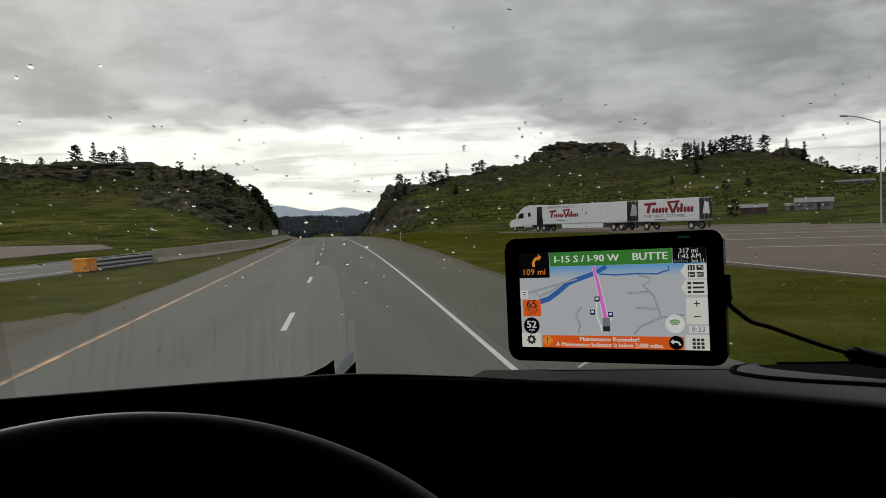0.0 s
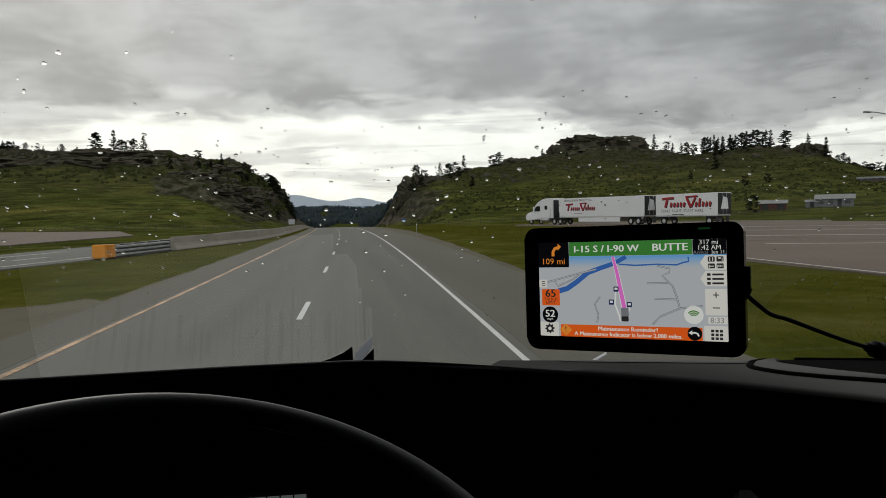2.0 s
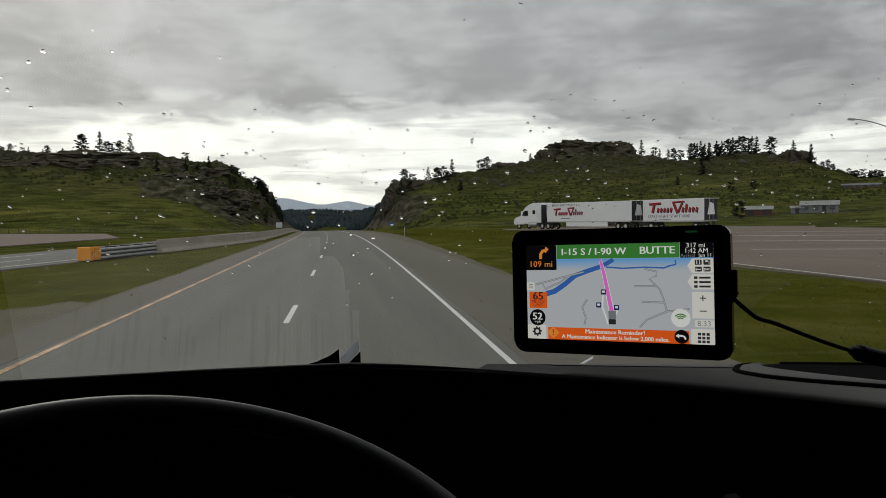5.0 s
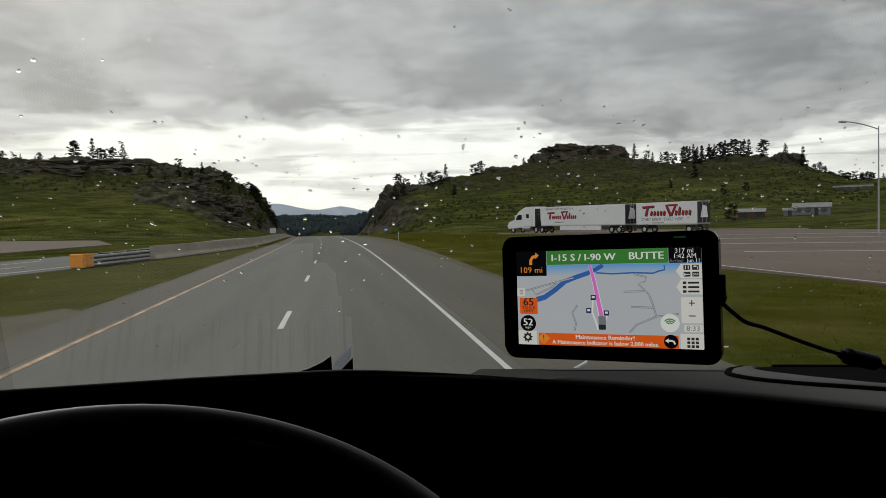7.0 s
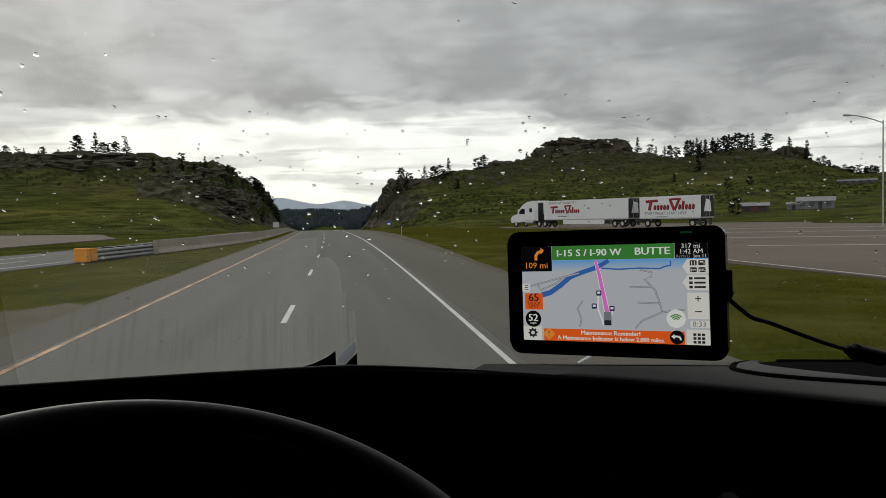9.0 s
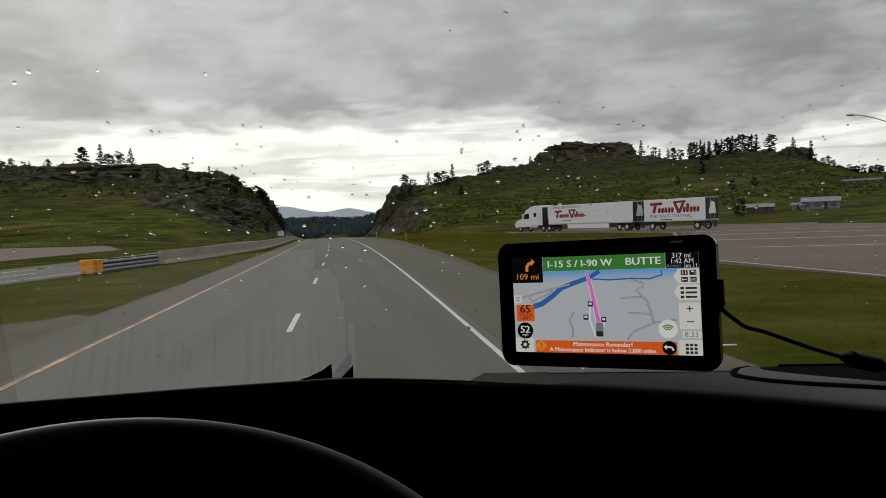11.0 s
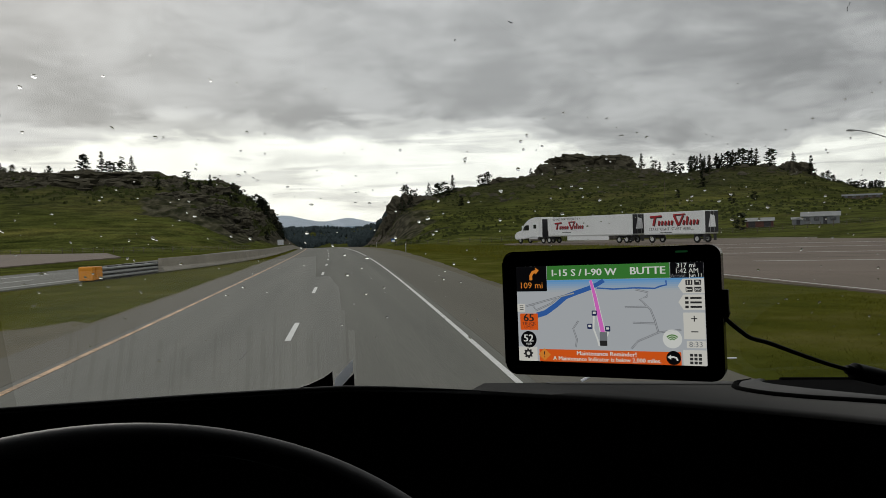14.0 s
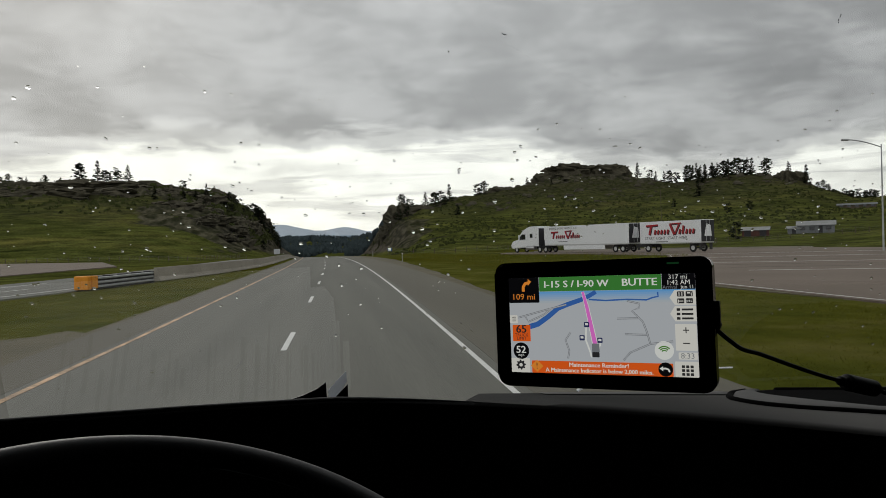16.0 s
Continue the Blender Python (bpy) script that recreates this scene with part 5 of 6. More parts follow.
def build_roadside():
    street_lamp(47.5, 58.0, 9.6, 3.9, 12)
    utility_pole(64, 137, 11.2)
    fence([(16, 196), (40, 188), (70, 178), (110, 160), (150, 132), (190, 110)], 2.6, 1.35, "weathered post and wire fence along the meadow", 2)
    fence([(-150, 176), (-110, 186), (-70, 190), (-34, 196), (-26, 240)], 2.2, 1.3, "weathered post and wire fence below the west hill", 4)
    gable_house("red_shed", 120, 196, 7.0, 5, 1.8, 0.8, -34, M["red_barn"], M["tin"], "low red shed with a pale tin roof", [("door", -2, 0, 1.8, 1.7), ("door", 2, 0, 1.8, 1.7)])
    gable_house("ranch_house", 137.5, 194, 9.5, 6, 2.3, 1.1, -36, M["siding"], M["tin"], "grey ranch house with a pale metal roof", [("window", -3.4, 0.9, 1.3, 1.0), ("window", -1, 0.9, 1.3, 1.0), ("door", 1.2, 0, 1, 2.0), ("window", 3.2, 0.9, 1.4, 1.0)])
    gable_house("long_barn", 229, 295, 15, 7, 1.7, 0.7, -38, M["wood"], M["siding"], "long low grey barn on the slope", [("window", -6 + 3 * k, 0.8, 1.4, 0.8) for k in range(5)])
    gable_house("small_shed", 131.8, 196, 3, 3, 1.6, 0.5, -30, M["siding"], M["tin"], "small pale shed beside the red shed", [("door", 0, 0, 1, 1.8)])
    s = road_sign("rest_area_sign", 10.5, -166, 2.4, 2.4, 2.6, 0, M["sign_blue"], "blue rest area sign with a white arrow")
    for text, z, size in (("REST", 4.6, 0.52), ("AREA", 3.95, 0.52)):
        bm = lettering(text, size)
        bmesh.ops.transform(bm, matrix=pose(0, -0.012, z, 90, 0, 0), verts=bm.verts)
        part("lettering", bm, M["sign_white"], s)
    ar = bmesh.new()
    ar.faces.new([ar.verts.new((x, y, 0)) for x, y in ((-0.36, -0.28), (-0.26, -0.38), (0.12, 0.0), (0.25, -0.12), (0.33, 0.33), (-0.12, 0.25), (0.0, 0.12))])
    bmesh.ops.transform(ar, matrix=pose(0, -0.012, 3.1, 90, 0, 0), verts=ar.verts)
    part("arrow", ar, M["sign_white"], s)
    road_sign("road_sign", -13.6, 190, 1.5, 1.3, 1.3, 0, M["sign_back"], "grey back of a road sign by the opposite carriageway")
    b = road_sign("blue_sign", 18, 232, 1.3, 1.1, 1.2, 0, M["sign_blue"], "small blue and white roadside sign")
    part("panel_graphic", boxed(-0.45, 0.45, -0.012, -0.006, 1.35, 1.85), M["sign_white"], b, "white graphic patch")
    for x, y in ((-18.5, 28),):
        road_sign("marker_panel", x, y, 0.6, 0.5, 0.4, 0, M["orange"], "small orange roadside marker", False)
    for x, y in ((8.3, 88), (8.2, 150)):
        e = thing("delineator_post", pose(x, y, float(valley(y)) - 0.1), "thin pale roadside delineator post", "post", "delineator posts")
        part("post", boxed(-0.03, 0.03, -0.012, 0.012, -0.3, 1.05), M["galv"], e)
        part("reflector", boxed(-0.035, 0.035, -0.018, -0.012, 0.86, 1.0), M["sign_white"], e)
    # picnic shelters and building of the rest area, behind the lorry's cab
    for x, y in ((66, -24), (70, -52), (74, -86)):
        e = thing("picnic_shelter", pose(x, y, zland(x, y), 0, 0, -12), "open brown picnic shelter with a flat roof", "shelter", "picnic shelters")
        for px in (-2.6, 2.6):
            for py in (-1.8, 1.8):
                part("post", boxed(px - 0.12, px + 0.12, py - 0.12, py + 0.12, -0.2, 2.5), M["wood"], e)
        part("roof", boxed(-3.2, 3.2, -2.4, 2.4, 2.5, 2.8, bevel=0.04), M["wood"], e)
    gable_house("rest_area_building", 82, -6, 14, 8, 3.0, 1.4, -80, M["wood"], M["tin"], "low brown rest area building", [("door", 0, 0, 1.2, 2.1), ("window", 4, 1.4, 1.2, 0.8)])


build_roadside()


def small_lorry(x, y, turn):
    """Far lorry on the west lot."""
    e = thing("white_lorry", pose(x, y, 0.0, 0, 0, turn), "distant white box lorry with a blue cab", "lorry")
    part("box", boxed(-1.25, 1.25, 0, 9.5, 1.0, 3.9, bevel=0.05), M["truck_white"], e)
    part("cab", boxed(-1.2, 1.2, 10.0, 12.3, 0.7, 3.2, bevel=0.25), M["sign_blue"], e, "blue cab")
    part("windscreen", boxed(-1.0, 1.0, 12.28, 12.34, 1.9, 2.8), M["glass_dark"], e)
    part("chassis", boxed(-0.45, 0.45, 0.2, 11.8, 0.55, 1.0), M["dark_gap"], e)
    for yy in (1.2, 2.5, 11.0):
        for xx in (-1.0, 1.0):
            wheel_part(e, xx, yy)


small_lorry(-92, 128, -70)


def coach(x, y, turn):
    e = thing("tour_coach", pose(x, y, 0.0, 0, 0, turn), "dark touring coach parked on the far lot", "coach")
    part("body", boxed(-1.27, 1.27, -6, 6, 0.4, 3.5, bevel=0.15), M["truck_dark"], e)
    for s in (-1, 1):
        part("window_band", boxed(*sorted((s * 1.265, s * 1.285)), -5.5, 5.0, 1.7, 2.9), M["glass_dark"], e)
        for yy in (-3.6, 4.0):
            wheel_part(e, s * 1.05, yy)
    part("windscreen", boxed(-1.1, 1.1, 5.97, 6.03, 1.4, 3.0), M["glass_dark"], e)


coach(-104, 96, -70)
gable_house("farmhouse", 132, -38, 11, 8, 3.2, 1.8, -60, M["truck_dark"], M["tin"], "dark farmhouse with a pale metal roof", [("window", -3, 1.0, 1.4, 1.2), ("door", 0, 0, 1.0, 2.1), ("window", 3, 1.0, 1.4, 1.2)])


def round_tank(x, y):
    e = thing("white_tank", pose(x, y, zland(x, y)), "white domed storage tank on the ranch", "tank")
    bm = bmesh.new()
    rings = [[bm.verts.new((r * math.cos(a), r * math.sin(a), z)) for a in np.linspace(0, 2 * math.pi, 24, endpoint=False)] for r, z in ((2.6, -0.3), (2.6, 1.6), (2.3, 2.5), (1.5, 3.2), (0.5, 3.5))]
    for p, q in zip(rings, rings[1:]):
        for k in range(24):
            bm.faces.new((p[k], p[(k + 1) % 24], q[(k + 1) % 24], q[k]))
    bm.faces.new(rings[-1])
    part("shell", bm, M["truck_white"], e, "", True)


round_tank(118, -22)


# ---------------------------------------------------------------- the lorry cab round the camera
Z0 = 2.2                                                   # eye level
GLASS_LOW, GLASS_TOP = Vector((0, 1.28, 1.90)), Vector((0, 0.74, 2.86))
CAB_L, CAB_R = -0.62, 1.82


def lip_z(x):
    return Z0 - 0.167 - 0.137 * max(x, 0.0) ** 1.3 - 0.012 * max(-x - 0.15, 0.0)


def build_cab_shell():
    """Outer shell, closed round the camera, and the rest of the lorry below the sight line."""
    e = thing("lorry_cab", pose(0.6, 0, 0), "dark lorry cab standing on the road", "lorry")
    # unseen floor, roof and walls close the cab so its inside stays dark
    part("floor", boxed(CAB_L, CAB_R, -1.3, 1.3, 1.0, 1.1), M["cab_trim"], e, world=True)
    part("roof", boxed(CAB_L, CAB_R, -1.3, 0.76, 2.9, 3.0), M["cab_trim"], e, world=True)
    part("header", boxed(CAB_L, CAB_R, 0.70, 0.80, 2.80, 2.9), M["cab_trim"], e, world=True)
    part("back_wall", boxed(CAB_L, CAB_R, -1.36, -1.3, 1.0, 3.0), M["cab_trim"], e, world=True)
    part("firewall", boxed(CAB_L, CAB_R, 1.29, 1.34, 0.9, 1.89), M["cab_trim"], e, world=True)
    for x0, x1 in ((CAB_L - 0.06, CAB_L), (CAB_R, CAB_R + 0.06)):
        part("side_wall", boxed(x0, x1, -1.36, 1.34, 1.0, 1.95), M["cab_trim"], e, world=True)
        part("side_wall", boxed(x0, x1, -1.36, -0.3, 1.95, 3.0), M["cab_trim"], e, world=True)
        part("side_wall", boxed(x0, x1, -0.3, 0.78, 2.72, 3.0), M["cab_trim"], e, world=True)
        # unseen panes, made opaque so no side light reaches the dashboard
        part("side_window", boxed(x0 + 0.02, x1 - 0.02, -0.3, 0.72, 1.95, 2.72), M["glass_dark"], e, world=True)
        pil = bmesh.new()
        xa, xb = x0 - 0.01, x1 + 0.01
        lo = [pil.verts.new(p) for p in ((xa, 1.20, 1.93), (xb, 1.20, 1.93), (xb, 1.36, 1.93), (xa, 1.36, 1.93))]
        hi = [pil.verts.new(p) for p in ((xa, 0.66, 2.92), (xb, 0.66, 2.92), (xb, 0.82, 2.92), (xa, 0.82, 2.92))]
        for k in range(4):
            pil.faces.new((lo[k], lo[(k + 1) % 4], hi[(k + 1) % 4], hi[k]))
        pil.faces.new(hi)
        part("pillar", pil, M["cab_trim"], e, world=True)
        tri = bmesh.new()
        a = [tri.verts.new(p) for p in ((x0, 0.70, 1.95), (x0, 1.26, 1.95), (x0, 0.74, 2.80))]
        b = [tri.verts.new(p) for p in ((x1, 0.70, 1.95), (x1, 1.26, 1.95), (x1, 0.74, 2.80))]
        tri.faces.new(a)
        tri.faces.new(list(reversed(b)))
        for k in range(3):
            tri.faces.new((a[k], a[(k + 1) % 3], b[(k + 1) % 3], b[k]))
        part("quarter_panel", tri, M["cab_trim"], e, world=True)
        s = -1 if x0 < 0 else 1
        o0, o1 = (x0 - 0.03, x0 - 0.002) if s < 0 else (x1 + 0.002, x1 + 0.03)
        part("outer_panel", boxed(o0, o1, -1.38, 1.30, 0.92, 1.93, bevel=0.01), M["cab_paint"], e, "", False, True)
        part("outer_panel", boxed(o0, o1, -1.38, -0.32, 1.94, 3.02, bevel=0.01), M["cab_paint"], e, "", False, True)
        part("outer_panel", boxed(o0, o1, -0.31, 0.74, 2.74, 3.02, bevel=0.01), M["cab_paint"], e, "", False, True)
        part("step", boxed(o0 - 0.02, o1 + 0.02, -0.2, 0.7, 0.45, 0.52, bevel=0.01), M["alu"], e, "", False, True)
        part("step_hanger", boxed(o0, o1, 0.2, 0.3, 0.52, 0.94), M["dark_gap"], e, "", False, True)
        mx = o0 - 0.22 if s < 0 else o1 + 0.02
        part("mirror", boxed(mx, mx + 0.20, 0.80, 0.90, 1.95, 2.55, bevel=0.03), M["black"], e, "black door mirror", False, True)
        part("headlight", boxed(*((CAB_L + 0.14, CAB_L + 0.5) if s < 0 else (CAB_R - 0.5, CAB_R - 0.14)), 2.98, 3.06, 0.98, 1.2, bevel=0.02), M["alu"], e, "", False, True)
    part("roof_skin", boxed(CAB_L - 0.09, CAB_R + 0.09, -1.38, 0.78, 3.002, 3.06, bevel=0.02), M["cab_paint"], e, "", False, True)
    part("grille", boxed(0.1, 1.1, 3.0, 3.07, 0.82, 1.24, bevel=0.02), M["alu"], e, "", False, True)
    part("bumper", boxed(CAB_L, CAB_R, 2.95, 3.12, 0.42, 0.74, bevel=0.04), M["alu"], e, "", False, True)
    hood = bmesh.new()
    pr = [(1.35, 0.8), (2.95, 0.75), (3.05, 1.0), (2.95, 1.36), (2.2, 1.60), (1.35, 1.80)]
    a, b = [hood.verts.new((CAB_L + 0.1, y, z)) for y, z in pr], [hood.verts.new((CAB_R - 0.1, y, z)) for y, z in pr]
    hood.faces.new(a)
    hood.faces.new(list(reversed(b)))
    for k in range(6):
        hood.faces.new((a[k], b[k], b[(k + 1) % 6], a[(k + 1) % 6]))
    bmesh.ops.recalc_face_normals(hood, faces=hood.faces)
    bmesh.ops.bevel(hood, geom=list(hood.edges), offset=0.06, segments=2, affect="EDGES")
    part("hood", hood, M["cab_paint"], e, "dark blue hood", world=True)
    part("fender_marker", rod(bmesh.new(), (0.948, 2.8, 1.604), (1.002, 2.8, 1.631), 0.006, 0.006, 8), M["sign_white"], e, "thin white fender marker", False, True)
    part("fender_marker", rod(bmesh.new(), (1.50, 2.8, 1.663), (1.605, 2.8, 1.6595), 0.0035, 0.0035, 8), M["sign_white"], e, "thin white fender marker", False, True)
    part("marker_stem", rod(bmesh.new(), (1.505, 2.8, 1.36), (1.505, 2.8, 1.66), 0.0015, 0.0015, 6), M["galv"], e, "", False, True)
    part("marker_stem", rod(bmesh.new(), (0.95, 2.8, 1.36), (0.95, 2.8, 1.606), 0.0015, 0.0015, 6), M["black"], e, "", False, True)
    part("chassis", boxed(0.15, 1.05, -5.4, 2.8, 0.62, 1.0), M["dark_gap"], e, world=True)
    for y in (2.1, -3.4, -4.7):
        for x in (-0.42, 1.62):
            bm = bmesh.new()
            tube(bm, [(x, y + 0.37 * math.cos(a), 0.5 + 0.37 * math.sin(a)) for a in np.linspace(0, 2 * math.pi, 20, endpoint=False)], 0.13, 8, True)
            rod(bm, (x - 0.05, y, 0.5), (x + 0.05, y, 0.5), 0.3, 0.26, 14)
            part("wheel", bm, M["rubber"], e, "black tyre on a steel rim", world=True)
        part("axle", rod(bmesh.new(), (-0.42, y, 0.5), (1.62, y, 0.5), 0.07), M["dark_gap"], e, world=True)


def glass_point(x, s, off=0.0):
    """A point of the windscreen: x across, s from 0 at its foot to 1 at its top, off towards the driver."""
    p = GLASS_LOW.lerp(GLASS_TOP, s)
    d = (GLASS_TOP - GLASS_LOW).normalized()
    n = Vector((0, -d.z, d.y))
    return Vector((x, p.y, p.z)) + n * off


def build_windscreen():
    bm = bmesh.new()
    n = 24
    rows = [[bm.verts.new(glass_point(CAB_L + (CAB_R - CAB_L) * i / n, s)) for i in range(n + 1)] for s in (0.0, 0.5, 1.0)]
    for r, s in zip(rows, rows[1:]):
        for i in range(n):
            bm.faces.new((r[i], r[i + 1], s[i + 1], s[i]))
    ob = tagged(mesh_ob("windscreen", bm, M["screen_glass"]), "clear rain-spotted windscreen of the cab", "windscreen", kind="structure")
    ob.visible_shadow = False
    # rain drops on the outside of the glass
    rng = random.Random(44)
    drops = bmesh.new()
    for k in range(500):
        x, s = rng.uniform(-0.55, 1.1), min(0.98, max(0.10, rng.gauss(0.35, 0.11)))
        r = rng.choice((0.0009, 0.0012, 0.0015, 0.0019, 0.0027))
        c = glass_point(x, s, -0.0002)
        d = (GLASS_TOP - GLASS_LOW).normalized()
        out = Vector((0, d.z, -d.y))
        kx, ky = rng.uniform(0.8, 1.35), rng.uniform(0.75, 1.15)
        slant = rng.uniform(-0.5, 0.2)
        wob = [rng.uniform(0.85, 1.15) for _ in range(12)]

        def spot(rho, j, h):
            t = 2 * math.pi * j / 12
            a, b = rho * wob[j] * math.cos(t) * kx * r, rho * wob[j] * math.sin(t) * ky * r
            return drops.verts.new(c + Vector((1, 0, 0)) * (a + b * slant) + d * b + out * h * r)

        rings = [[spot(rho, j, 0.24 * (1 - rho * rho) + 0.015) for j in range(12)] for rho in (1.0, 0.8, 0.55, 0.28)]
        under = [spot(1.0, j, 0.0) for j in range(12)]
        drops.faces.new(under)
        for lo, hi in zip([under] + rings, rings):
            for j in range(12):
                f = drops.faces.new((lo[j], lo[(j + 1) % 12], hi[(j + 1) % 12], hi[j]))
                for ed in f.edges:
                    if lo is under:
                        ed.smooth = False
        drops.faces.new(rings[-1])
    bmesh.ops.recalc_face_normals(drops, faces=drops.faces)
    ob = tagged(mesh_ob("rain_drops", drops, M["water"], True), "scattered rain drops on the windscreen", "rain drops", kind="stuff")
    ob.visible_shadow = False
    # dried insect specks and scratches
    spots = bmesh.new()
    for x, s, w, h in ((0.245, 0.685, 0.006, 0.010), (0.25, 0.655, 0.009, 0.007), (0.246, 0.60, 0.006, 0.003), (0.72, 0.625, 0.0025, 0.010), (0.17, 0.58, 0.004, 0.003), (-0.13, 0.66, 0.004, 0.003)):
        for k in range(4):
            c = glass_point(x + rng.gauss(0, w * 0.5), s + rng.gauss(0, h * 0.4), -0.0015)
            d = (GLASS_TOP - GLASS_LOW).normalized()
            q = [c + Vector((1, 0, 0)) * w * rng.uniform(0.1, 0.4), c + d * h * rng.uniform(0.1, 0.3), c - Vector((1, 0, 0)) * w * rng.uniform(0.1, 0.4), c - d * h * rng.uniform(0.1, 0.3)]
            spots.faces.new([spots.verts.new(p) for p in q])
    tagged(mesh_ob("insect_specks", spots, M["dark_gap"]), "dark dried insect specks on the windscreen", "specks", kind="stuff")


def build_dashboard():
    e = thing("dashboard", pose(0.6, 0.8, 1.1), "black moulded lorry dashboard with a soft rounded lip", "dashboard")
    xs = np.linspace(CAB_L + 0.002, CAB_R - 0.002, 70)

    def sheet(profile, name, mat, label=""):
        bm = bmesh.new()
        rows = []
        for x in xs:
            z = lip_z(x)
            rows.append([bm.verts.new((x, y, max(1.12, zz(z) if callable(zz) else z + zz))) for y, zz in profile])
        for r, s in zip(rows, rows[1:]):
            for k in range(len(profile) - 1):
                bm.faces.new((r[k], s[k], s[k + 1], r[k + 1]))
        bmesh.ops.recalc_face_normals(bm, faces=bm.faces)
        return part(name, bm, mat, e, label, True, True)

    def far_z(x):
        """Height of the top where it meets the glass: low before the driver, higher beyond."""
        return Z0 - 0.302 + float(smooth(0.17, 0.25, np.float64(x))) * (0.302 - 0.2563 - 0.0521 * (x - 0.2484))

    sheet([(0.62, -0.90), (0.68, -0.50), (0.79, -0.30), (0.835, -0.12), (0.846, -0.04), (0.8485, -0.004)], "face", M["dash"], "matt black dashboard face")

    def fall(x, y):
        """How far the top has fallen from the lip to its level at the glass."""
        k = float(smooth(0.17, 0.30, np.float64(x)))
        ys = (0.855, 0.89, 0.94, 0.98, 1.08, 1.18)
        return (1 - k) * float(np.interp(y, ys, (0.0, 0.55, 0.95, 1.0, 1.0, 1.0))) + k * float(np.interp(y, (0.855, 0.89, 0.94, 0.98, 1.08, 1.18, 1.255), (0.0, 0.05, 0.18, 0.30, 0.60, 0.84, 1.0)))

    def top_at(x, y):
        z = lip_z(x)
        return z + (far_z(x) - z) * fall(x, y)

    for name, x0, x1, mat in (("top", CAB_L, 0.17, "dash"), ("side_top", 0.17, CAB_R, "dash_daylit")):
        bm = bmesh.new()
        rows = [[bm.verts.new((x, y, lip_z(x) - 0.004 if y < 0.849 else top_at(x, y))) for y in (0.8485, 0.851, 0.89, 0.94, 0.98, 1.03, 1.08, 1.18, 1.255)]
                for x in np.linspace(max(x0, CAB_L + 0.002), min(x1, CAB_R - 0.002), 40)]
        for r, s in zip(rows, rows[1:]):
            for k in range(8):
                bm.faces.new((r[k], s[k], s[k + 1], r[k + 1]))
        bmesh.ops.recalc_face_normals(bm, faces=bm.faces)
        part(name, bm, M[mat], e, "black dashboard top" if mat == "dash" else "charcoal dashboard top painted paler where daylight falls", True, True)
    # thin pale tube paints a highlight along the lip
    part("lip_edge", tube(bmesh.new(), [(x, 0.8515, lip_z(x) + 0.0002) for x in np.linspace(CAB_L + 0.01, 0.20, 40)], lambda t: 0.0021 * min(1.0, (1.001 - t) * 5), 8), M["lip_light"], e, "pale painted highlight along the lip", True, True)
    # storage tray with a raised rim; the shade inside is a flat black sheet
    def resampled(pts, n):
        """n points at even steps along a line of points."""
        run = np.concatenate([[0], np.cumsum([math.dist(p, q) for p, q in zip(pts, pts[1:])])])
        at = np.linspace(0, run[-1], n)
        return list(zip(np.interp(at, run, [p[0] for p in pts]), np.interp(at, run, [p[1] for p in pts])))

    # the tray ends in a rounded nose; a dark groove runs round its pale rim
    outer = resampled([(0.745, 1.250), (0.705, 1.226), (0.677, 1.185), (0.664, 1.148), (0.668, 1.112), (0.690, 1.084), (0.735, 1.062), (0.86, 1.050), (1.45, 1.045)], 44)
    inner = resampled([(0.775, 1.250), (0.757, 1.236), (0.750, 1.214), (0.764, 1.186), (0.81, 1.146), (0.90, 1.100), (1.45, 1.072)], 44)
    part("tray_groove", tube(bmesh.new(), [(x, y, top_at(x, y)) for x, y in outer], 0.0062, 8), M["tray_black"], e, "", True, True)
    rim, shade_bm = bmesh.new(), bmesh.new()
    rows = []
    for (x0, y0), (x1, y1) in zip(outer, inner):
        row = []
        for f, up in ((0.04, 0.001), (0.2, 0.005), (0.6, 0.006), (0.9, 0.005), (1.0, 0.001)):
            x, y = x0 + (x1 - x0) * f, y0 + (y1 - y0) * f
            row.append(rim.verts.new((x, y, top_at(x, y) + up)))
        rows.append(row)
    for r, q in zip(rows, rows[1:]):
        for k in range(4):
            rim.faces.new((r[k], q[k], q[k + 1], r[k + 1]))
    part("tray_rim", rim, M["dash_rim"], e, "raised grey tray rim", True, True)
    rows = [[shade_bm.verts.new((x + (1.45 - x) * f * 0.1, y + (1.251 - y) * f, top_at(x, y + (1.251 - y) * f) + 0.0025)) for f in (0, 0.5, 1)] for x, y in inner]
    for r, q in zip(rows, rows[1:]):
        for k in range(2):
            shade_bm.faces.new((r[k], q[k], q[k + 1], r[k + 1]))
    part("tray_shade", shade_bm, M["tray_black"], e, "flat black sheet for the shaded tray inside", False, True)
    part("tray_back", tube(bmesh.new(), [(x, 1.243, top_at(x, 1.243) + 0.003) for x in np.linspace(0.80, 1.4, 12)], 0.006, 8), M["tray_black"], e, "", True, True)
    vent = bmesh.new()                                    # pale demister strip along the foot of the glass
    rows = [[vent.verts.new((x, y, top_at(x, y) + 0.0015)) for y in (1.215, 1.25)] for x in np.linspace(0.36, 0.70, 16)]
    for r, q in zip(rows, rows[1:]):
        vent.faces.new((r[0], q[0], q[1], r[1]))
    part("demister_strip", vent, M["dash_rim"], e, "grey demister strip", False, True)
    # row of small lit tiles on the instrument panel, and a grey knob
    for k in range(6):
        x = -0.1427 + 0.0146 * k
        part("display_tile", boxed(x, x + 0.0128, 0.818, 0.820, 1.866, 1.8945), GLOW["tile_hi"] if k == 1 else GLOW["tile"], e, "small lit instrument tile", False, True)
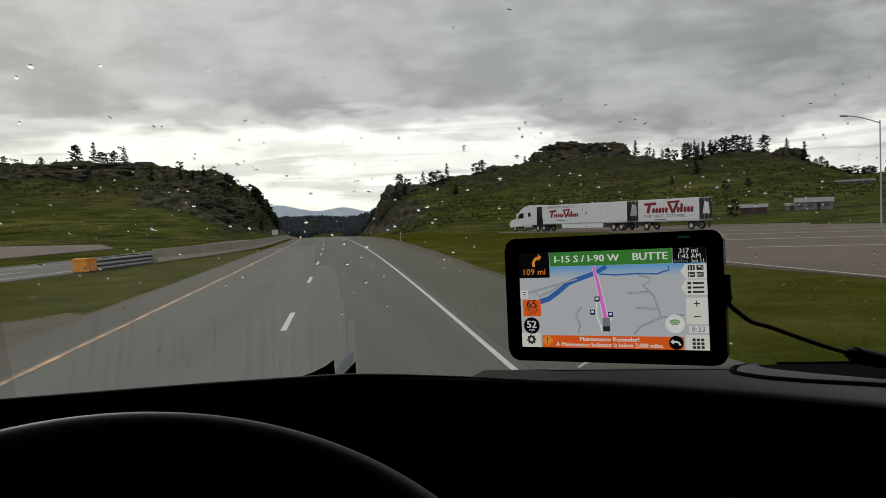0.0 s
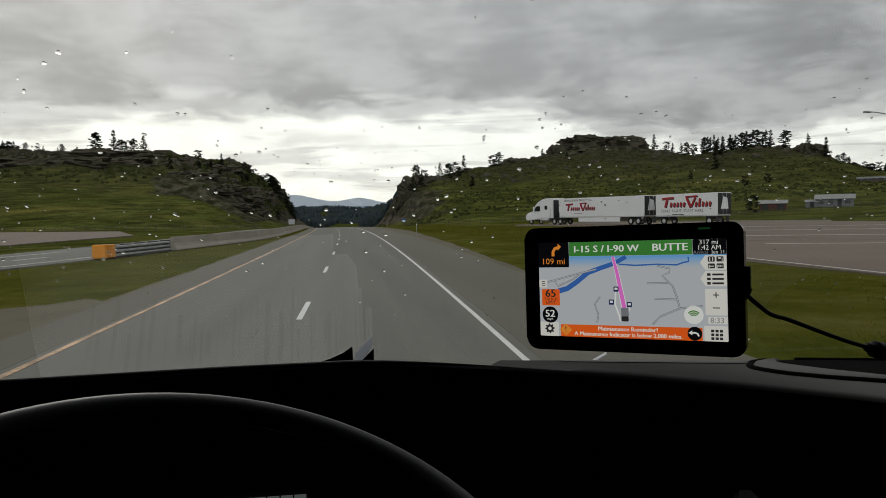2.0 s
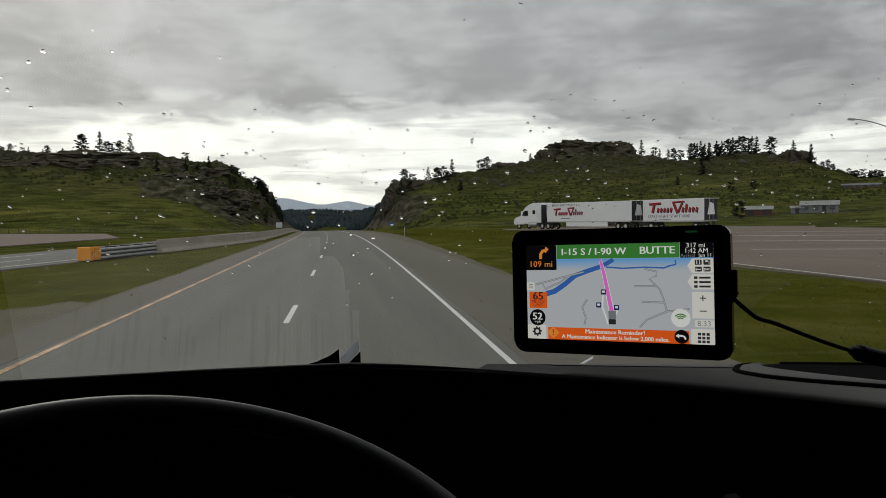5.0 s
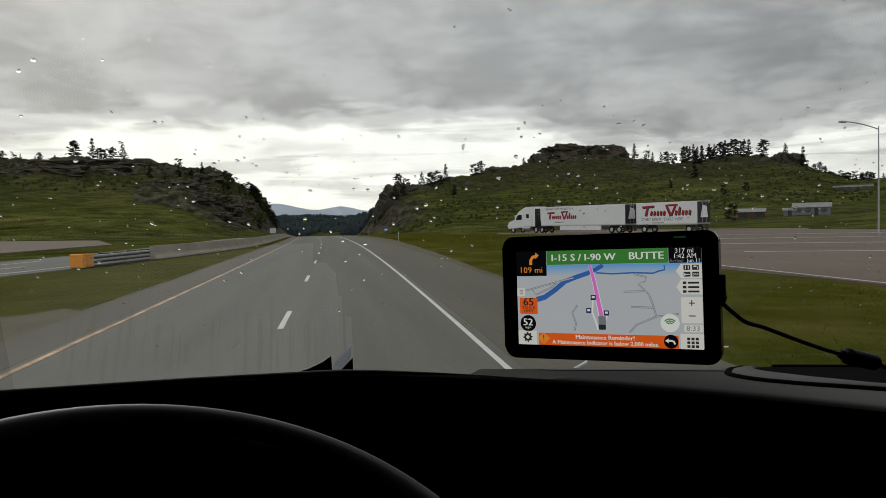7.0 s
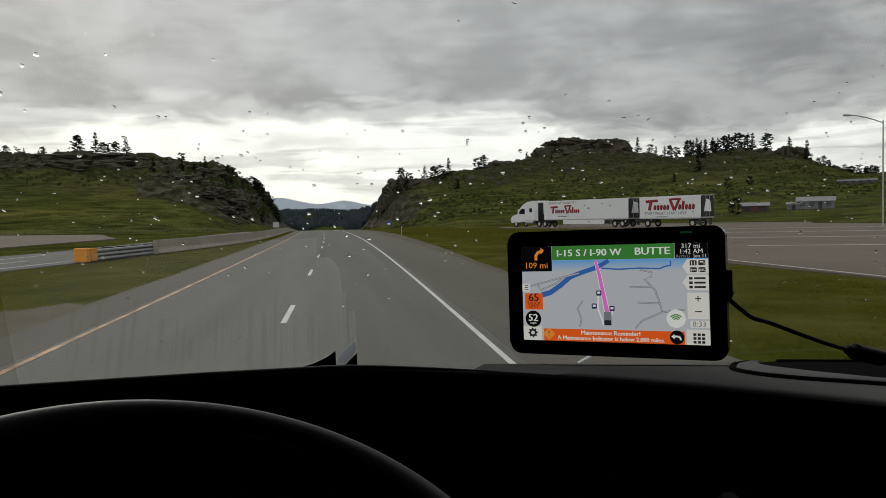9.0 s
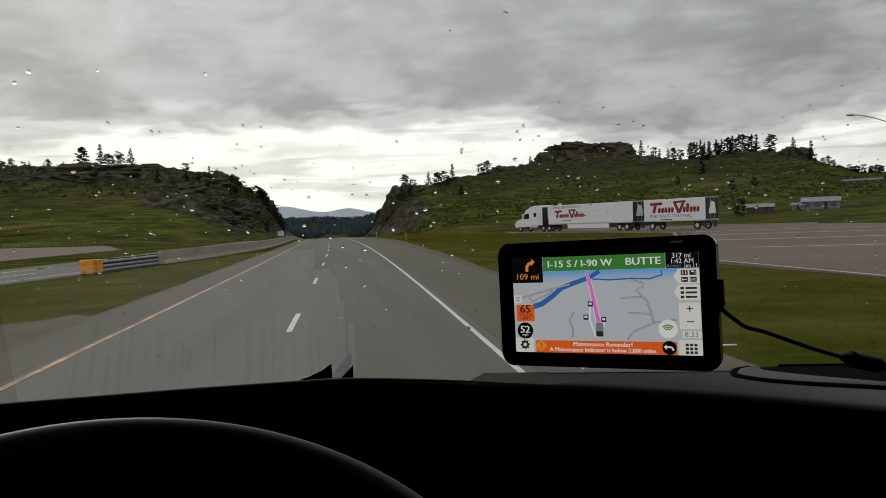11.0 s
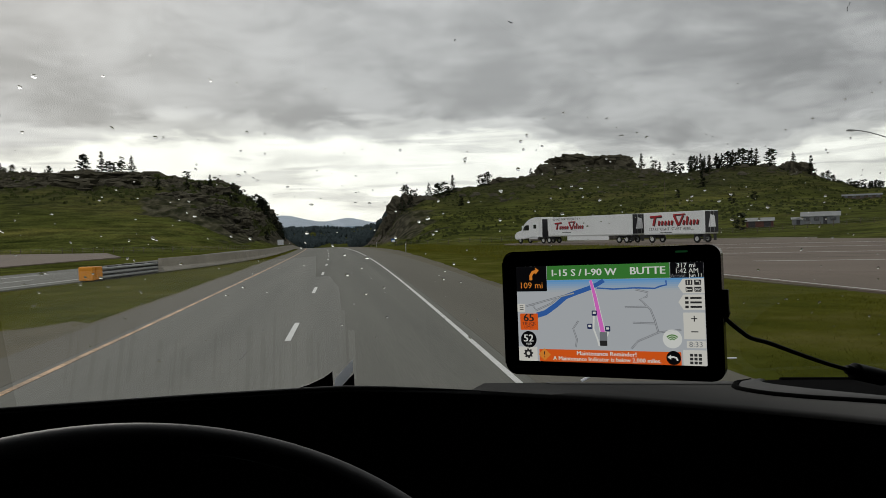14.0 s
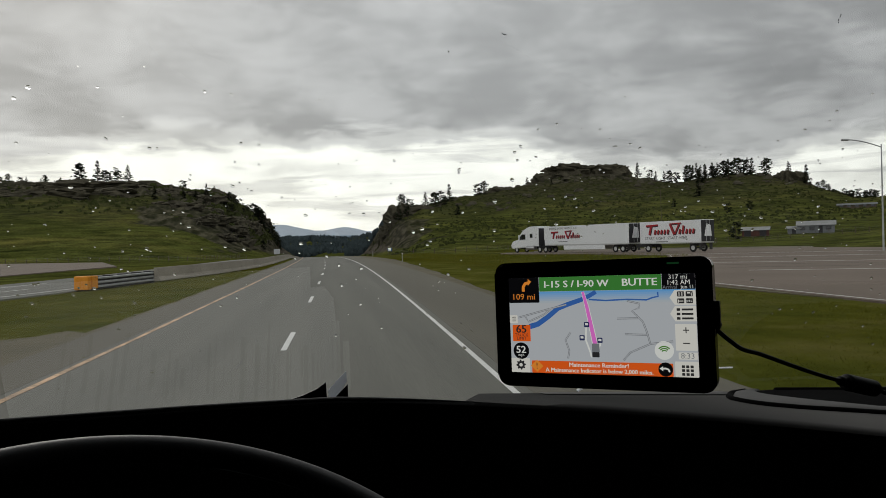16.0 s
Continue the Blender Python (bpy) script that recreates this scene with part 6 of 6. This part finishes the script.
    part("display_frame", boxed(-0.146, -0.053, 0.8205, 0.848, 1.85, 1.8950), M["dash"], e, "", False, True)
    knob = bmesh.new()
    rod(knob, (0.463, 0.848, 1.810), (0.463, 0.815, 1.853), 0.028, 0.013, 6)
    part("knob", knob, M["dash_rim"], e, "grey faceted knob", False, True)


def build_steering_wheel():
    c, u, w = Vector((-0.1074, 0.4294, Z0 - 0.2450)), Vector((0.9503, -0.1530, -0.2711)), Vector((0.2248, 0.9398, 0.2574))
    n = u.cross(w).normalized()
    e = thing("steering_wheel", Matrix.Translation(c), "black leather lorry steering wheel", "steering wheel")
    rim = bmesh.new()
    r = 0.2475
    tube(rim, [c + (u * math.cos(a) + w * math.sin(a)) * r for a in np.linspace(0, 2 * math.pi, 96, endpoint=False)], 0.0115, 14, True)
    part("rim", rim, M["wheel"], e, "black leather rim", True, True)
    hub = c - n * 0.07
    for a in (200, 340, 270):
        d = u * math.cos(radians(a)) + w * math.sin(radians(a))
        part("spoke", tube(bmesh.new(), [hub + d * 0.05, hub + d * 0.15 + n * 0.02, c + d * 0.24], 0.012, 8), M["black"], e, "", True, True)
    h = bmesh.new()
    rod(h, hub - n * 0.02, hub + n * 0.035, 0.085, 0.07, 28)
    part("hub", h, M["black"], e, "", True, True)
    col = bmesh.new()
    rod(col, hub - n * 0.02, Vector((hub.x, 0.74, 1.62)), 0.045, 0.05, 14)
    part("column", col, M["black"], e, "", True, True)


def build_folder():
    """Dark folder with pale sheets leaning on the dashboard top, and the papers lying there."""
    e = thing("paper_folder", pose(0, 0.95, 1.98), "dark folder corner with pale sheets on the dashboard", "folder")
    for pts, mat, label in ((((-0.050, -0.200), (-0.047, -0.1855), (-0.030, -0.181), (-0.012, -0.1735), (-0.001, -0.166), (0.0, -0.200)), M["black"], "black folder leaf"),
                            (((0.0015, -0.200), (0.0015, -0.180), (0.013, -0.170), (0.0255, -0.1605), (0.0255, -0.172), (0.010, -0.190)), M["thin_paper"], "pale sheet"),
                            (((0.001, -0.200), (0.012, -0.184), (0.0262, -0.170), (0.0262, -0.200)), M["black"], "black folder leaf")):
        bm = bmesh.new()
        prism(bm, pts, -0.0015, 0.0015)
        bmesh.ops.transform(bm, matrix=Matrix.Translation((0, 0.951 if mat is M["black"] else 0.946, Z0)) @ Matrix.Rotation(radians(90), 4, "X"), verts=bm.verts)
        if mat is M["thin_paper"]:                              # the sheet leans away towards the glass
            for v in bm.verts:
                v.co.y += (v.co.z - (Z0 - 0.197)) * 1.3
        part("leaf" if mat is M["black"] else "sheet", bm, mat, e, label, False, True)
    base = boxed(-0.05, 0.028, 0.945, 0.96, 1.93, Z0 - 0.197)
    part("spine", base, M["black"], e, "", False, True)
    z = Z0 - 0.2995
    p = thing("paper_sheets", pose(-0.25, 1.13, z), "loose printed paper sheets lying on the dashboard", "papers")
    part("sheet", prism(bmesh.new(), [(-0.60, 0.99), (-0.51, 1.255), (-0.03, 1.255), (-0.03, 0.97)], z, z + 0.002), M["paper"], p, "", False, True)
    part("sheet", prism(bmesh.new(), [(-0.20, 1.02), (-0.20, 1.257), (0.010, 1.257), (0.018, 1.14), (0.012, 1.04), (-0.005, 1.015)], z + 0.003, z + 0.005), M["paper"], p, "", False, True)
    rng = random.Random(9)
    rows = bmesh.new()
    for k in range(44):
        x = -0.45 + 0.0113 * k + rng.uniform(-0.006, 0.006)
        box(rows, x, x + rng.choice((0.0012, 0.002, 0.004, 0.007)), 1.08 + rng.uniform(0, 0.09), 1.19 + rng.uniform(0, 0.06), z + 0.0052, z + 0.0056)
    part("print_bar", rows, M["ink"], p, "", False, True)


def build_navigator():
    """Satellite navigator on its stalk: housing, lit display with map, buttons and lettering."""
    tl, tr, br, bl = Vector((0.1534, 0.6479, Z0 - 0.0137)), Vector((0.3031, 0.5430, Z0 - 0.0095)), Vector((0.3032, 0.5388, Z0 - 0.1168)), Vector((0.1535, 0.6437, Z0 - 0.1210))
    mid = (tl + tr + br + bl) / 4
    ex = ((tr - tl) + (br - bl)).normalized()
    ey = ((tl - bl) + (tr - br)).normalized()
    ez = ex.cross(ey).normalized()
    ey = ez.cross(ex).normalized()
    m = Matrix((ex, ey, ez)).transposed().to_4x4()
    m.translation = mid
    w, h = ((tr - tl).length + (br - bl).length) / 2, ((tl - bl).length + (tr - br).length) / 2
    e = thing("satnav", m, "black satellite navigator with a lit map display on the dashboard", "navigator")
    body = bmesh.new()
    prism(body, rounded(w, h, 0.0095, 8), -0.016, 0.0)
    bmesh.ops.bevel(body, geom=[ed for ed in body.edges if abs(ed.verts[0].co.z - ed.verts[1].co.z) < 1e-6 and ed.verts[0].co.z > -0.001], offset=0.002, segments=3, affect="EDGES")
    part("housing", body, M["black_gloss"], e, "glossy black housing")
    led = prism(bmesh.new(), rounded(0.0095, 0.0016, 0.0006, 3, w * 0.34, h * 0.455), 0.0, 0.0004)
    part("status_light", led, GLOW["led"], e, "dim green status light")
    part("maker_mark", prism(bmesh.new(), rounded(0.038, 0.0024, 0.0006, 3, -w * 0.335, -h * 0.437), 0.0, 0.0003), M["truck_dark"], e, "dark unreadable mark")
    # display area
    sw, sh = w * 0.856, h * 0.762
    sx, sy = w * 0.0015, -h * 0.005
    scr = part("display", prism(bmesh.new(), rounded(sw, sh, 0.0008, 2, sx, sy), 0.0, 0.0004), GLOW["map"], e, "lit map display")
    layer = [0.0005]

    def at(u, v):
        return sx + (u - 0.5) * sw, sy + (0.5 - v) * sh

    def patch(name, u0, v0, u1, v1, mat, lift=0.0, r=0.0006, label=""):
        (x0, y1), (x1, y0) = at(u0, v0), at(u1, v1)
        z = layer[0] + lift
        return part(name, prism(bmesh.new(), rounded(x1 - x0, y1 - y0, r, 3, (x0 + x1) / 2, (y0 + y1) / 2), z - 0.0001, z), mat, scr, label)

    def disc(name, u, v, r, mat, lift=0.0, label=""):
        x, y = at(u, v)
        z = layer[0] + lift
        return part(name, prism(bmesh.new(), [(x + r * sw * math.cos(a), y + r * sw * math.sin(a)) for a in np.linspace(0, 2 * math.pi, 28, endpoint=False)], z - 0.0001, z), mat, scr, label)

    def line(name, uv, width, mat, lift=0.0, label=""):
        bm = bmesh.new()
        z = layer[0] + lift
        pts = [Vector(at(*p)) for p in uv]
        rows = []
        for i, p in enumerate(pts):
            d = (pts[min(i + 1, len(pts) - 1)] - pts[max(i - 1, 0)]).normalized()
            nn = Vector((-d.y, d.x)) * (width(i / (len(pts) - 1)) if callable(width) else width) * sw / 2
            rows.append([bm.verts.new((p.x + s * nn.x, p.y + s * nn.y, z)) for s in (-1, 1)])
        for a, b in zip(rows, rows[1:]):
            bm.faces.new((a[0], b[0], b[1], a[1]))
        return part(name, bm, mat, scr, label)

    def words(text, u, v, size, mat, lift=0.0004, align="CENTER", wide=1.0):
        bm = lettering(text, size * sw, align)
        x, y = at(u, v)
        bmesh.ops.transform(bm, matrix=Matrix.Translation((x, y, layer[0] + lift)) @ Matrix.Diagonal((wide, 1, 1, 1)), verts=bm.verts)
        part("lettering", bm, mat, scr)

    def bold(text, u, v, size, mat, lift=0.0004, wide=1.05):
        for k in (-1, 0, 1):
            words(text, u + 0.0020 * k * size / 0.07, v, size, mat, lift + 0.00001 * k, "CENTER", wide)

    # sky of the map fades from blue into grey
    for k in range(6):
        f = k / 5
        c = [a + (b - a) * f for a, b in zip((0.16, 0.42, 0.78), (0.50, 0.56, 0.60))]
        patch("map_sky_band", 0.0, 0.15 + 0.02 * k, 1.0, 0.17 + 0.02 * k, glowing("lit_map_fade", c), 0.00002, 0.0001)
    line("river", [(0.113, 0.517), (0.163, 0.490), (0.222, 0.415), (0.281, 0.325), (0.341, 0.283), (0.412, 0.239), (0.454, 0.204), (0.493, 0.161)], lambda t: 0.030 - 0.008 * t, GLOW["river"], 0.00006, "blue river")
    line("stream", [(0.454, 0.238), (0.543, 0.251), (0.656, 0.242), (0.757, 0.250), (0.786, 0.229), (0.816, 0.217), (0.814, 0.173)], 0.008, GLOW["river"], 0.00005)
    for uv in ([(0.656, 0.257), (0.721, 0.287), (0.715, 0.331), (0.679, 0.355), (0.733, 0.463), (0.751, 0.562), (0.766, 0.676)], [(0.600, 0.434), (0.715, 0.430)], [(0.638, 0.589), (0.751, 0.595)], [(0.626, 0.850), (0.662, 0.772), (0.768, 0.683), (0.881, 0.655)], [(0.347, 0.574), (0.317, 0.653), (0.336, 0.766), (0.327, 0.845)], [(0.050, 0.421), (0.222, 0.336), (0.329, 0.287)], [(0.091, 0.407), (0.109, 0.465), (0.198, 0.392), (0.241, 0.331)]):
        line("street", uv, 0.0095, GLOW["street"], 0.00008)
        line("street_middle", uv, 0.0045, GLOW["street_mid"], 0.00010)
    line("route_side", [(0.433, 0.522), (0.429, 0.652), (0.451, 0.775), (0.457, 0.827)], 0.009, GLOW["white"], 0.00009)
    line("route_side", [(0.507, 0.674), (0.505, 0.701), (0.493, 0.746)], 0.009, GLOW["white"], 0.00009)
    line("route_casing", [(0.422, 0.159), (0.442, 0.316), (0.479, 0.697)], lambda t: 0.016 + 0.016 * t, GLOW["white"], 0.00011)
    line("route", [(0.422, 0.159), (0.442, 0.316), (0.479, 0.697)], lambda t: 0.013 + 0.010 * t, GLOW["route"], 0.00014, "magenta route line")
    for u, v in ((0.436, 0.495), (0.409, 0.630), (0.505, 0.654)):
        patch("place_icon", u - 0.014, v - 0.028, u + 0.014, v + 0.026, GLOW["navy"], 0.00016)
        patch("place_mark", u - 0.008, v - 0.016, u + 0.008, v + 0.006, GLOW["white"], 0.0002, 0.0003)
    patch("vehicle_icon", 0.461, 0.686, 0.501, 0.775, GLOW["street"], 0.00016)
    patch("vehicle_icon_tail", 0.461, 0.773, 0.500, 0.826, GLOW["text_dark"], 0.0002)
    patch("turn_panel", 0.0, 0.0, 0.177, 0.264, GLOW["dark"], 0.0001)
    line("turn_arrow", [(0.086, 0.145), (0.086, 0.095), (0.098, 0.062), (0.118, 0.052)], 0.017, GLOW["amber"], 0.0003, "orange turn arrow")
    x, y = at(0.114, 0.05)
    tip = bmesh.new()
    tip.faces.new([tip.verts.new((x + a * sw, y + b * sw, layer[0] + 0.0003)) for a, b in ((0, 0.020), (0.020, 0.004), (0, -0.018))])
    part("turn_arrow_tip", tip, GLOW["amber"], scr)
    words("109 mi", 0.086, 0.203, 0.048, GLOW["amber"], wide=1.05)
    patch("route_banner", 0.179, 0.0, 0.835, 0.148, GLOW["green"], 0.0001, label="green route banner")
    bold("I-15 S / I-90 W", 0.384, 0.078, 0.052, GLOW["white"], wide=1.14)
    bold("BUTTE", 0.723, 0.075, 0.055, GLOW["white"], wide=1.12)
    patch("arrival_panel", 0.837, 0.0, 1.0, 0.150, GLOW["dark"], 0.0001)
    words("317 mi", 0.916, 0.032, 0.034, GLOW["white"])
    words("1:42 AM", 0.918, 0.085, 0.034, GLOW["white"])
    words("Arrival", 0.876, 0.130, 0.026, GLOW["street"])
    words("Jun 11", 0.962, 0.130, 0.026, GLOW["white"])
    def pointed(v0, v1):
        """A button whose inner end is a blunt arrow."""
        z = layer[0] + 0.0001
        out = [at(*p) for p in ((1.0, v1), (1.0, v0), (0.897, v0), (0.872, (v0 + v1) / 2), (0.897, v1))]
        part("button", prism(bmesh.new(), out, z - 0.0001, z), GLOW["button"], scr)

    pointed(0.160, 0.302)
    for u0, v0, u1, v1 in ((0.91, 0.172, 0.944, 0.222), (0.952, 0.172, 0.986, 0.222), (0.91, 0.240, 0.944, 0.288), (0.952, 0.240, 0.986, 0.288)):
        patch("button_icon", u0, v0, u1, v1, GLOW["text_dark"], 0.0003)
    for u0, v0, u1, v1 in ((0.918, 0.178, 0.922, 0.216), (0.932, 0.178, 0.936, 0.216), (0.960, 0.180, 0.974, 0.194), (0.978, 0.186, 0.981, 0.216), (0.914, 0.262, 0.940, 0.270), (0.914, 0.252, 0.918, 0.282)):
        patch("button_icon_mark", u0, v0, u1, v1, GLOW["button"], 0.0005, 0.0001)
    words("pac", 0.969, 0.262, 0.022, GLOW["white"], 0.0005)
    pointed(0.314, 0.462)
    for k in range(3):
        patch("button_icon", 0.905, 0.335 + 0.043 * k, 0.922, 0.360 + 0.043 * k, GLOW["text_dark"], 0.0003, 0.0002)
        patch("button_icon", 0.930, 0.338 + 0.043 * k, 0.985, 0.357 + 0.043 * k, GLOW["text_dark"], 0.0003, 0.0002)
    patch("zoom_button", 0.893, 0.488, 0.998, 0.745, GLOW["button"], 0.0001)
    words("+", 0.946, 0.553, 0.062, GLOW["text_dark"])
    patch("button_icon", 0.929, 0.668, 0.963, 0.678, GLOW["text_dark"], 0.0003, 0.0001)
    patch("clock_panel", 0.905, 0.762, 0.998, 0.830, GLOW["button"], 0.0001)
    words("8:33", 0.950, 0.797, 0.040, GLOW["street"])
    disc("wifi_button", 0.835, 0.745, 0.048, GLOW["white"], 0.0001)
    for r in (0.036, 0.026, 0.016):
        line("wifi_arc", [(0.835 + r * math.sin(a), 0.775 - r * sw / sh * math.cos(a)) for a in np.linspace(-0.85, 0.85, 9)], 0.0065, GLOW["wifi"], 0.0003)
    patch("menu_button", 0.0, 0.395, 0.045, 0.480, GLOW["button"], 0.0001)
    for k in range(3):
        patch("button_icon", 0.014, 0.412 + 0.02 * k, 0.036, 0.419 + 0.02 * k, GLOW["text_dark"], 0.0003, 0.0001)
    patch("limit_panel", 0.014, 0.498, 0.118, 0.672, GLOW["orange"], 0.0001, label="orange speed limit panel")
    bold("65", 0.066, 0.545, 0.062, GLOW["text_dark"])
    words("TRUCK", 0.066, 0.606, 0.024, GLOW["text_dark"])
    words("LIMIT", 0.066, 0.641, 0.024, GLOW["text_dark"])
    disc("speed_dial", 0.060, 0.772, 0.046, GLOW["dark"], 0.0001, "black round speed badge")
    bold("52", 0.060, 0.762, 0.056, GLOW["white"])
    words("mph", 0.060, 0.816, 0.020, GLOW["white"])
    patch("corner_panel", 0.0, 0.850, 0.108, 1.0, GLOW["button"], 0.0001)
    x, y = at(0.056, 0.920)
    gear = [(x + (0.028 if k % 4 < 2 else 0.021) * sw * math.cos(2 * math.pi * k / 32), y + (0.028 if k % 4 < 2 else 0.021) * sw * math.sin(2 * math.pi * k / 32)) for k in range(32)]
    part("gear_icon", prism(bmesh.new(), gear, layer[0] + 0.0002, layer[0] + 0.0003), GLOW["text_dark"], scr)
    disc("gear_hole", 0.056, 0.920, 0.010, GLOW["button"], 0.0005)
    patch("reminder_banner", 0.120, 0.872, 0.876, 1.0, GLOW["orange"], 0.0001, label="orange reminder banner")
    bold("Maintenance Reminder!", 0.492, 0.908, 0.032, GLOW["white"])
    bold("A Maintenance Indicator is below 2,000 miles.", 0.488, 0.966, 0.032, GLOW["white"], wide=0.97)
    x, y = at(0.150, 0.928)
    z = layer[0] + 0.0003
    dia = bmesh.new()
    dia.faces.new([dia.verts.new((x + a * sw, y + b * sw, z)) for a, b in ((0, 0.034), (-0.036, 0), (0, -0.034), (0.036, 0))])
    part("warning_sign", dia, GLOW["amber"], scr, "amber warning diamond")
    words("!", 0.150, 0.928, 0.05, GLOW["text_dark"], 0.0006)
    disc("back_button", 0.838, 0.930, 0.036, GLOW["dark"], 0.0003)
    line("back_arrow", [(0.858, 0.955), (0.852, 0.928), (0.838, 0.920), (0.822, 0.922)], 0.009, GLOW["white"], 0.0006)
    x, y = at(0.822, 0.922)
    head = bmesh.new()
    head.faces.new([head.verts.new((x + p * sw, y + q * sw, layer[0] + 0.0006)) for p, q in ((-0.014, 0), (0.004, 0.013), (0.004, -0.013))])
    part("back_arrow_head", head, GLOW["white"], scr)
    patch("grid_panel", 0.885, 0.850, 1.0, 1.0, GLOW["button"], 0.0001)
    for i in range(3):
        for j in range(3):
            patch("grid_dot", 0.918 + 0.021 * i, 0.885 + 0.037 * j, 0.933 + 0.021 * i, 0.911 + 0.037 * j, GLOW["text_dark"], 0.0003, 0.0002)
    # stalk to a suction foot on the glass
    back = m @ Vector((0, 0, -0.016))
    ray = (back - Vector(EYE)).normalized()
    d = (GLASS_TOP - GLASS_LOW).normalized()
    inward = Vector((0, -d.z, d.y))
    foot = back + ray * ((GLASS_LOW - back).dot(inward) / ray.dot(inward))
    part("mount_ball", tube(bmesh.new(), [back, back - ez * 0.02], 0.014, 12), M["black"], e, "", True, True)
    part("mount_stalk", tube(bmesh.new(), [back - ez * 0.02, foot + inward * 0.02], 0.009, 10), M["black"], e, "", True, True)
    cup = bmesh.new()
    rod(cup, foot + inward * 0.001, foot + inward * 0.022, 0.038, 0.016, 24)
    part("mount_foot", cup, M["black"], e, "black suction cup", True, True)
    return m, w, h, ex, ey, ez


def build_cable(m, w, h):
    plug = m @ Vector((w / 2 + 0.001, h * 0.10, -0.009))
    e = thing("power_cable", Matrix.Translation(plug), "thin black power cable with a thick plug", "cable")
    hood = m @ Matrix.Translation((w / 2 + 0.0025, h * 0.065, -0.009))
    bm = boxed(-0.003, 0.0012, -0.011, 0.011, -0.004, 0.004, bevel=0.001)
    bmesh.ops.transform(bm, matrix=hood, verts=bm.verts)
    part("connector", bm, M["cable"], e, "", False, True)
    knots = [m @ Vector((w / 2 + 0.003, h * 0.0, -0.009))] + [Vector((x, y, Z0 + z)) for x, y, z in (
        (0.3118, 0.552, -0.0690), (0.3276, 0.560, -0.0801), (0.3423, 0.568, -0.0882), (0.3626, 0.576, -0.0944), (0.394, 0.584, -0.1062), (0.4265, 0.592, -0.1179), (0.4545, 0.600, -0.1267))]
    pts = []
    for i in range(len(knots) - 1):                       # smooth curve through the knots
        p0, p1, p2, p3 = knots[max(i - 1, 0)], knots[i], knots[i + 1], knots[min(i + 2, len(knots) - 1)]
        for k in range(8):
            t = k / 8
            pts.append(0.5 * (2 * p1 + (p2 - p0) * t + (2 * p0 - 5 * p1 + 4 * p2 - p3) * t * t + (3 * p1 - p0 - 3 * p2 + p3) * t ** 3))
    pts.append(knots[-1])
    part("lead", tube(bmesh.new(), pts, 0.0019, 10), M["cable"], e, "", True, True)
    p, q = knots[-1], Vector((0.5121, 0.622, Z0 - 0.1425))
    d = (q - p).normalized()
    part("strain_relief", tube(bmesh.new(), [p - d * 0.003, p + d * 0.008], 0.0042, 10), M["cable"], e, "", True, True)
    body = bmesh.new()                                    # ferrite bead: a barrel with bevelled ends
    tube(body, [p + d * 0.006, p + d * 0.0075, p + d * 0.010, p + d * 0.028, p + d * 0.047, p + d * 0.0495, p + d * 0.051],
         lambda t: 0.0076 if 0.12 < t < 0.88 else 0.0064, 16)
    part("ferrite_bead", body, M["cable"], e, "thick black ferrite bead", True, True)
    part("strain_relief", tube(bmesh.new(), [p + d * 0.049, p + d * 0.057], 0.0042, 10), M["cable"], e, "", True, True)
    end = p + d * 0.056
    part("lead", tube(bmesh.new(), [end, end + Vector((0.03, 0.01, -0.014)), end + Vector((0.15, 0.05, -0.05)), Vector((end.x + 0.5, 0.8, lip_z(end.x + 0.5) + 0.01)), Vector((end.x + 0.55, 0.90, lip_z(end.x + 0.55) - 0.004))], 0.0019, 8), M["cable"], e, "", True, True)


build_cab_shell()
build_windscreen()
build_dashboard()
build_steering_wheel()
build_folder()
NAV = build_navigator()
build_cable(NAV[0], NAV[1], NAV[2])
